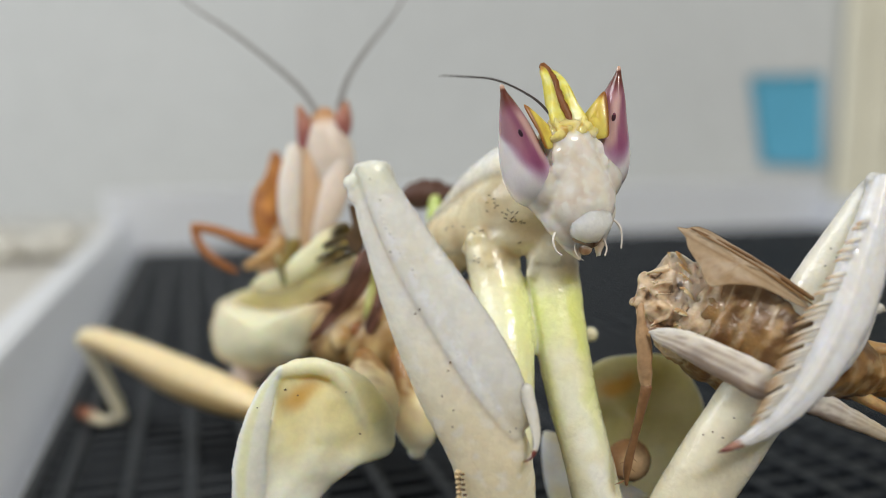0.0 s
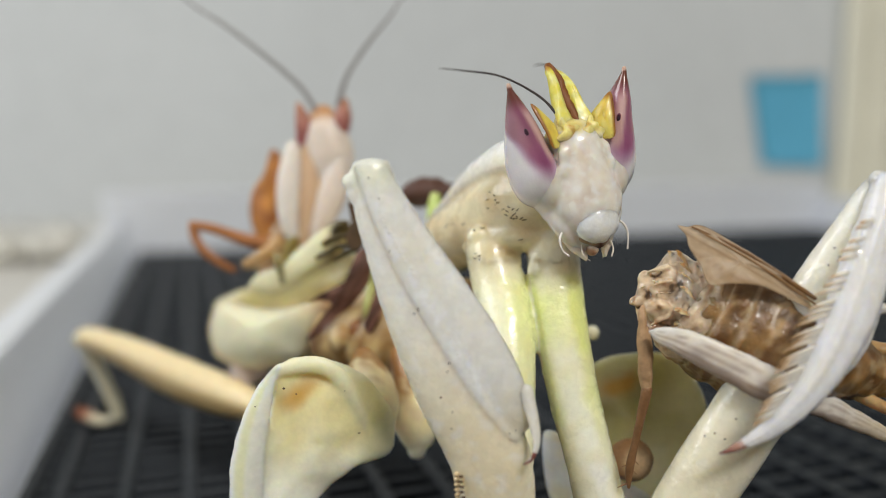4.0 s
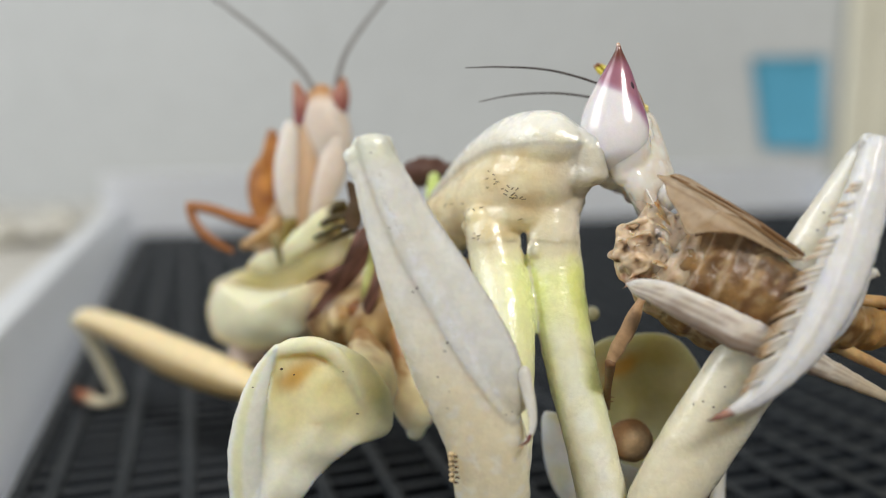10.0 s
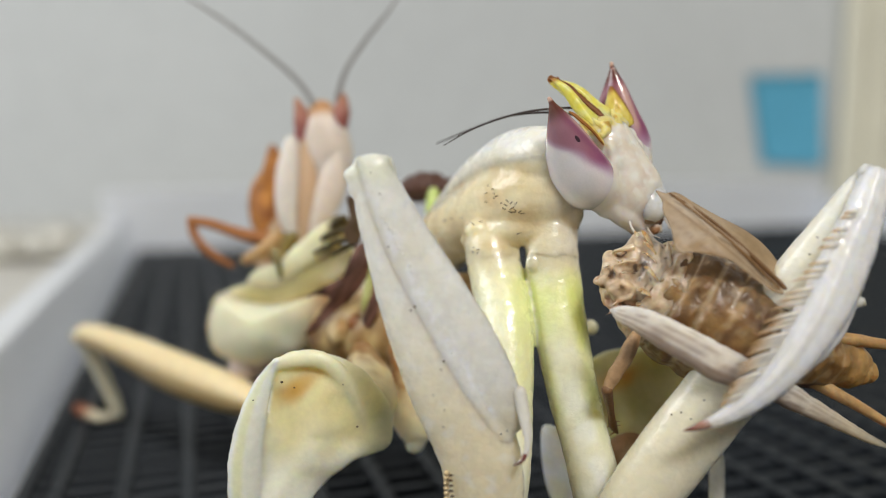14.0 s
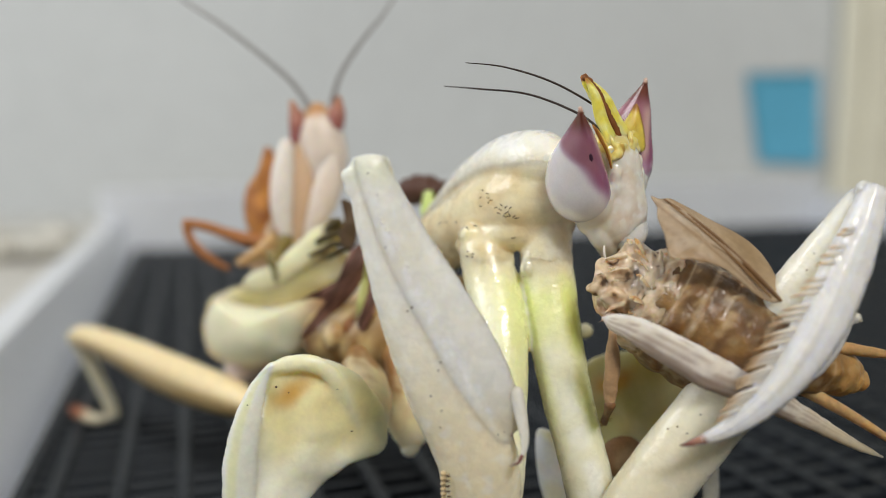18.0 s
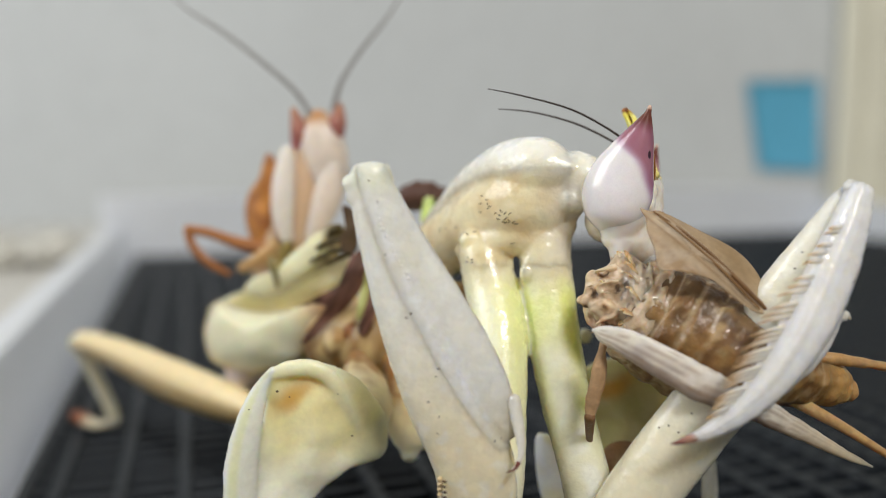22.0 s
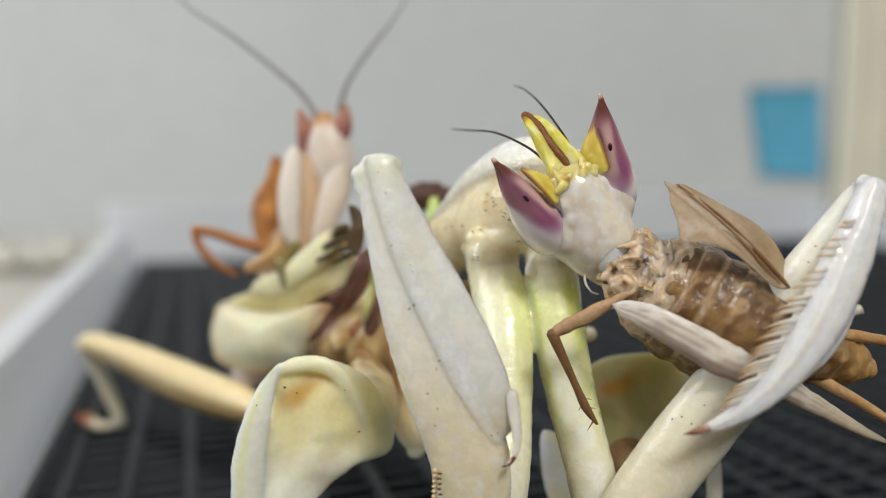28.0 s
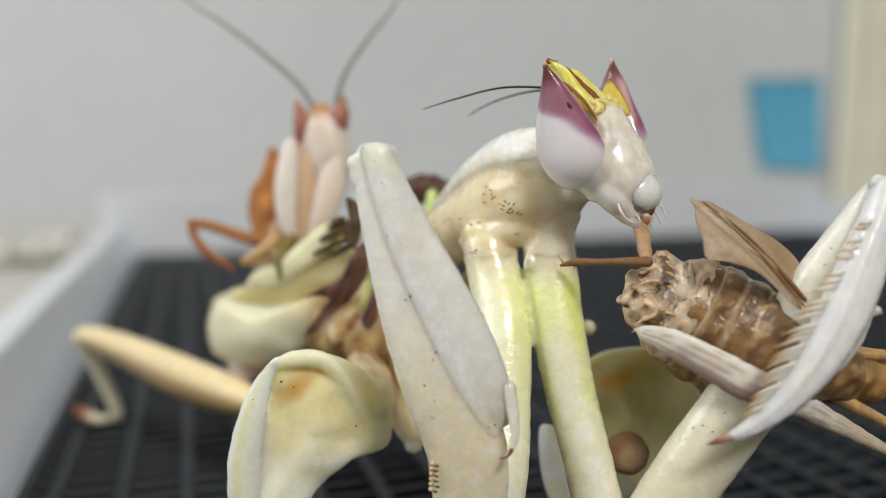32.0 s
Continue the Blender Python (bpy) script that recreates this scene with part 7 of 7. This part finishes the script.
    keyed(PUPIL[-1], [
        (0, -3.66, -0.83, 2.20, 0, -14.0, -26.1),
        (0.5, -3.65, -0.84, 2.20, 0, -14.0, -25.5),
        (1, -3.66, -0.83, 2.20, 0, -14.0, -26.3),
        (1.5, -3.65, -0.84, 2.20, 0, -14.0, -25.2),
        (2, -3.66, -0.83, 2.20, 0, -14.0, -25.9),
        (2.5, -3.65, -0.84, 2.20, 0, -14.0, -25.4),
        (3, -3.65, -0.84, 2.20, 0, -14.0, -25.5),
        (3.5, -3.66, -0.83, 2.20, 0, -14.0, -25.8),
        (5.5, -3.93, -0.64, 2.20, 0, -14.0, -44.7),
        (6, -3.93, -0.64, 2.20, 0, -14.0, -44.7),
        (6.5, -3.93, -0.64, 2.20, 0, -14.0, -44.7),
        (7, -3.93, -0.64, 2.20, 0, -14.0, -44.7),
        (7.5, -3.93, -0.64, 2.20, 0, -14.0, -44.7),
        (8, -3.93, -0.64, 2.20, 0, -14.0, -44.7),
        (8.5, -3.93, -0.64, 2.20, 0, -14.0, -44.7),
        (9, -3.93, -0.64, 2.20, 0, -14.0, -44.7),
        (9.5, -3.93, -0.64, 2.20, 0, -14.0, -44.7),
        (10, -3.93, -0.64, 2.20, 0, -14.0, -44.7),
        (10.5, -3.93, -0.64, 2.20, 0, -14.0, -44.7),
        (11, -3.93, -0.64, 2.20, 0, -14.0, -44.7),
        (11.5, -3.93, -0.64, 2.20, 0, -14.0, -44.7),
        (12, -3.93, -0.64, 2.20, 0, -14.0, -44.7),
        (12.5, -3.87, -0.70, 2.20, 0, -14.0, -40.4),
        (13, -3.91, -0.66, 2.20, 0, -14.0, -43.3),
        (13.5, -3.93, -0.64, 2.20, 0, -14.0, -44.7),
        (14, -3.93, -0.64, 2.20, 0, -14.0, -44.7),
        (14.5, -3.93, -0.64, 2.20, 0, -14.0, -44.7),
        (16.5, -3.93, -0.64, 2.20, 0, -14.0, -44.7),
        (17, -3.93, -0.64, 2.20, 0, -14.0, -44.7),
        (17.5, -3.93, -0.64, 2.20, 0, -14.0, -44.7),
        (18, -3.93, -0.64, 2.20, 0, -14.0, -44.7),
        (18.5, -3.93, -0.64, 2.20, 0, -14.0, -44.7),
        (19, -3.93, -0.64, 2.20, 0, -14.0, -44.7),
        (19.5, -3.93, -0.64, 2.20, 0, -14.0, -44.7),
        (20, -3.93, -0.64, 2.20, 0, -14.0, -44.7),
        (20.5, -3.93, -0.64, 2.20, 0, -14.0, -44.7),
        (21, -3.93, -0.64, 2.20, 0, -14.0, -44.7),
        (21.5, -3.93, -0.64, 2.20, 0, -14.0, -44.7),
        (22, -3.93, -0.64, 2.20, 0, -14.0, -44.7),
        (22.5, -3.93, -0.64, 2.20, 0, -14.0, -44.7),
        (23, -3.93, -0.64, 2.20, 0, -14.0, -44.7),
        (23.5, -3.93, -0.64, 2.20, 0, -14.0, -44.7),
        (24, -3.93, -0.64, 2.20, 0, -14.0, -44.7),
        (24.5, -3.93, -0.64, 2.20, 0, -14.0, -44.7),
        (25, -3.75, -0.78, 2.20, 0, -14.0, -32.3),
        (25.5, -3.93, -0.64, 2.20, 0, -14.0, -44.7),
        (27.5, -3.77, -0.77, 2.20, 0, -14.0, -33.9),
        (28, -3.61, -0.85, 2.20, 0, -14.0, -22.6),
        (28.5, -3.54, -0.88, 2.20, 0, -14.0, -17.8),
        (29, -3.53, -0.88, 2.20, 0, -14.0, -17.1),
        (29.5, -3.57, -0.87, 2.20, 0, -14.0, -19.5),
        (30, -3.86, -0.70, 2.20, 0, -14.0, -40.3),
        (30.5, -3.93, -0.64, 2.20, 0, -14.0, -44.7),
        (31, -3.93, -0.64, 2.20, 0, -14.0, -44.7),
        (31.5, -3.93, -0.64, 2.20, 0, -14.0, -44.7),
        (32, -3.93, -0.64, 2.20, 0, -14.0, -44.7),
    ])
    keyed(PUPIL[1], [
        (0, 2.94, -0.83, 2.20, 0, 14.0, -26.1),
        (0.5, 2.95, -0.84, 2.20, 0, 14.0, -25.5),
        (1, 2.94, -0.83, 2.20, 0, 14.0, -26.3),
        (1.5, 2.95, -0.84, 2.20, 0, 14.0, -25.2),
        (2, 2.94, -0.83, 2.20, 0, 14.0, -25.9),
        (2.5, 2.95, -0.84, 2.20, 0, 14.0, -25.4),
        (3, 2.95, -0.84, 2.20, 0, 14.0, -25.5),
        (3.5, 2.94, -0.83, 2.20, 0, 14.0, -25.8),
        (5.5, 2.67, -0.64, 2.20, 0, 14.0, -44.7),
        (6, 2.67, -0.64, 2.20, 0, 14.0, -44.7),
        (6.5, 2.67, -0.64, 2.20, 0, 14.0, -44.7),
        (7, 2.67, -0.64, 2.20, 0, 14.0, -44.7),
        (7.5, 2.67, -0.64, 2.20, 0, 14.0, -44.7),
        (8, 2.67, -0.64, 2.20, 0, 14.0, -44.7),
        (8.5, 2.67, -0.64, 2.20, 0, 14.0, -44.7),
        (9, 2.67, -0.64, 2.20, 0, 14.0, -44.7),
        (9.5, 2.67, -0.64, 2.20, 0, 14.0, -44.7),
        (10, 2.67, -0.64, 2.20, 0, 14.0, -44.7),
        (10.5, 2.67, -0.64, 2.20, 0, 14.0, -44.7),
        (11, 2.67, -0.64, 2.20, 0, 14.0, -44.7),
        (11.5, 2.67, -0.64, 2.20, 0, 14.0, -44.7),
        (12, 2.67, -0.64, 2.20, 0, 14.0, -44.7),
        (12.5, 2.73, -0.70, 2.20, 0, 14.0, -40.4),
        (13, 2.69, -0.66, 2.20, 0, 14.0, -43.3),
        (13.5, 2.67, -0.64, 2.20, 0, 14.0, -44.7),
        (14, 2.67, -0.64, 2.20, 0, 14.0, -44.7),
        (14.5, 2.67, -0.64, 2.20, 0, 14.0, -44.7),
        (16.5, 2.67, -0.64, 2.20, 0, 14.0, -44.7),
        (17, 2.67, -0.64, 2.20, 0, 14.0, -44.7),
        (17.5, 2.67, -0.64, 2.20, 0, 14.0, -44.7),
        (18, 2.67, -0.64, 2.20, 0, 14.0, -44.7),
        (18.5, 2.67, -0.64, 2.20, 0, 14.0, -44.7),
        (19, 2.67, -0.64, 2.20, 0, 14.0, -44.7),
        (19.5, 2.67, -0.64, 2.20, 0, 14.0, -44.7),
        (20, 2.67, -0.64, 2.20, 0, 14.0, -44.7),
        (20.5, 2.67, -0.64, 2.20, 0, 14.0, -44.7),
        (21, 2.67, -0.64, 2.20, 0, 14.0, -44.7),
        (21.5, 2.67, -0.64, 2.20, 0, 14.0, -44.7),
        (22, 2.67, -0.64, 2.20, 0, 14.0, -44.7),
        (22.5, 2.67, -0.64, 2.20, 0, 14.0, -44.7),
        (23, 2.67, -0.64, 2.20, 0, 14.0, -44.7),
        (23.5, 2.67, -0.64, 2.20, 0, 14.0, -44.7),
        (24, 2.67, -0.64, 2.20, 0, 14.0, -44.7),
        (24.5, 2.67, -0.64, 2.20, 0, 14.0, -44.7),
        (25, 2.85, -0.78, 2.20, 0, 14.0, -32.3),
        (25.5, 2.67, -0.64, 2.20, 0, 14.0, -44.7),
        (27.5, 2.83, -0.77, 2.20, 0, 14.0, -33.9),
        (28, 2.99, -0.85, 2.20, 0, 14.0, -22.6),
        (28.5, 3.06, -0.88, 2.20, 0, 14.0, -17.8),
        (29, 3.07, -0.88, 2.20, 0, 14.0, -17.1),
        (29.5, 3.03, -0.87, 2.20, 0, 14.0, -19.5),
        (30, 2.74, -0.70, 2.20, 0, 14.0, -40.3),
        (30.5, 2.67, -0.64, 2.20, 0, 14.0, -44.7),
        (31, 2.67, -0.64, 2.20, 0, 14.0, -44.7),
        (31.5, 2.67, -0.64, 2.20, 0, 14.0, -44.7),
        (32, 2.67, -0.64, 2.20, 0, 14.0, -44.7),
    ])
    keyed(leg, [
        (0, -5.69, -0.60, 0.08, 0.0, -6.4, 0.0),
        (3.5, -5.59, -0.26, -0.05, 0.0, -6.4, 0.0),
        (6, -5.09, -0.18, -1.20, 0.0, 2.4, 0.0),
        (7, -5.13, -0.21, -1.38, 0.0, 2.2, 0.0),
        (8, -5.22, -0.13, -1.27, 0.0, 7.6, 0.0),
        (9, -4.66, 0.18, -1.61, 0.0, 7.2, 0.0),
        (10, -4.11, 0.34, -1.91, 0.0, 24.4, 0.0),
        (11, -5.05, 0.50, -1.78, 0.0, 8.2, 0.0),
        (12, -4.90, 0.33, -1.89, 0.0, 5.8, 0.0),
        (13, -3.83, 0.35, -2.28, 0.0, 14.4, 0.0),
        (14, -3.28, -0.12, -1.82, 0.0, 23.2, 0.0),
        (17, -3.74, 0.02, -3.08, 0.0, 14.6, 0.0),
        (18, -4.38, -0.20, -1.91, 0.0, -2.4, 0.0),
        (19, -4.59, -0.44, -1.99, 0.0, 12.8, 0.0),
        (20, -4.27, -0.09, -1.96, 0.0, 13.1, 0.0),
        (21, -4.43, -0.89, -2.04, 0.0, 7.3, 0.0),
        (22, -4.54, -0.62, -1.89, 0.0, 6.3, 0.0),
        (23, -3.65, -0.19, -2.10, 0.0, 28.1, 0.0),
        (24, -3.53, -0.31, -1.92, 0.0, 30.7, 0.0),
        (25, -2.64, -0.28, -1.99, 0.0, 43.1, 0.0),
        (25.5, -3.23, -0.39, -1.94, 0.0, 41.1, 0.0),
        (27.5, -4.70, -0.63, -1.03, 0.0, 28.1, 0.0),
        (28, -5.35, -0.71, -0.27, 0.0, 57.9, 0.0),
        (28.5, -5.05, -0.59, 0.18, 0.0, 51.5, 0.0),
        (29, -4.99, -0.62, 1.43, 0.0, 63.9, 0.0),
        (29.5, -5.17, -0.77, 0.16, 0.0, 63.7, 0.0),
        (30, -6.37, 0.73, 1.92, -19.3, 47.2, 0.0),
        (30.5, -4.08, 1.81, 2.66, -35.6, 19.1, 0.0),
        (31, -4.19, 2.46, 5.96, -38.4, 1.2, 0.0),
        (31.5, -4.24, 2.97, 6.09, -46.2, 1.1, 0.0),
        (32, -4.46, 3.29, 6.19, -52.6, 1.4, 0.0),
    ])
    keyed(leg_shin, [
        (0, 0, 0, -4.14, 0.0, 17.7, 0.0),
        (3.5, 0, 0, -4.14, 0.0, 17.7, 0.0),
        (6, 0, 0, -4.14, 11.2, -4.5, 0.0),
        (7, 0, 0, -4.14, 22.2, -2.7, 0.0),
        (8, 0, 0, -4.14, 29.2, -12.7, 0.0),
        (9, 0, 0, -4.14, 49.2, -8.7, 0.0),
        (10, 0, 0, -4.14, 43.2, -33.8, 0.0),
        (11, 0, 0, -4.14, 44.8, -12.2, 0.0),
        (12, 0, 0, -4.14, 39.9, -12.6, 0.0),
        (13, 0, 0, -4.14, 54.0, -29.5, 0.0),
        (14, 0, 0, -4.14, 42.5, -45.0, 0.0),
        (17, 0, 0, -4.14, 53.3, -55.6, 0.0),
        (18, 0, 0, -4.14, 57.8, -14.3, 0.0),
        (19, 0, 0, -4.14, 29.0, -30.4, 0.0),
        (20, 0, 0, -4.14, 31.4, -31.7, 0.0),
        (21, 0, 0, -4.14, 42.8, -24.7, 0.0),
        (22, 0, 0, -4.14, 43.8, -20.0, 0.0),
        (23, 0, 0, -4.14, 24.6, -39.8, 0.0),
        (24, 0, 0, -4.14, 51.0, -51.7, 0.0),
        (25, 0, 0, -4.14, 50.6, -77.9, 0.0),
        (25.5, 0, 0, -4.14, 50.4, -65.3, 0.0),
        (27.5, 0, 0, -4.14, 42.8, -46.3, 0.0),
        (28, 0, 0, -4.14, 0.0, -85.9, 0.0),
        (28.5, 0, 0, -4.14, -134.2, -86.9, 180.0),
        (29, 0, 0, -4.14, -128.8, -79.0, 180.0),
        (29.5, 0, 0, -4.14, -116.3, -66.4, 180.0),
        (30, 0, 0, -4.14, 75.1, 8.1, 2.9),
        (30.5, 0, 0, -4.14, 107.9, 49.2, 56.0),
        (31, 0, 0, -4.14, 136.8, 51.2, 80.0),
        (31.5, 0, 0, -4.14, 130.3, 43.3, 79.8),
        (32, 0, 0, -4.14, 124.4, 36.6, 76.5),
    ])


motions()
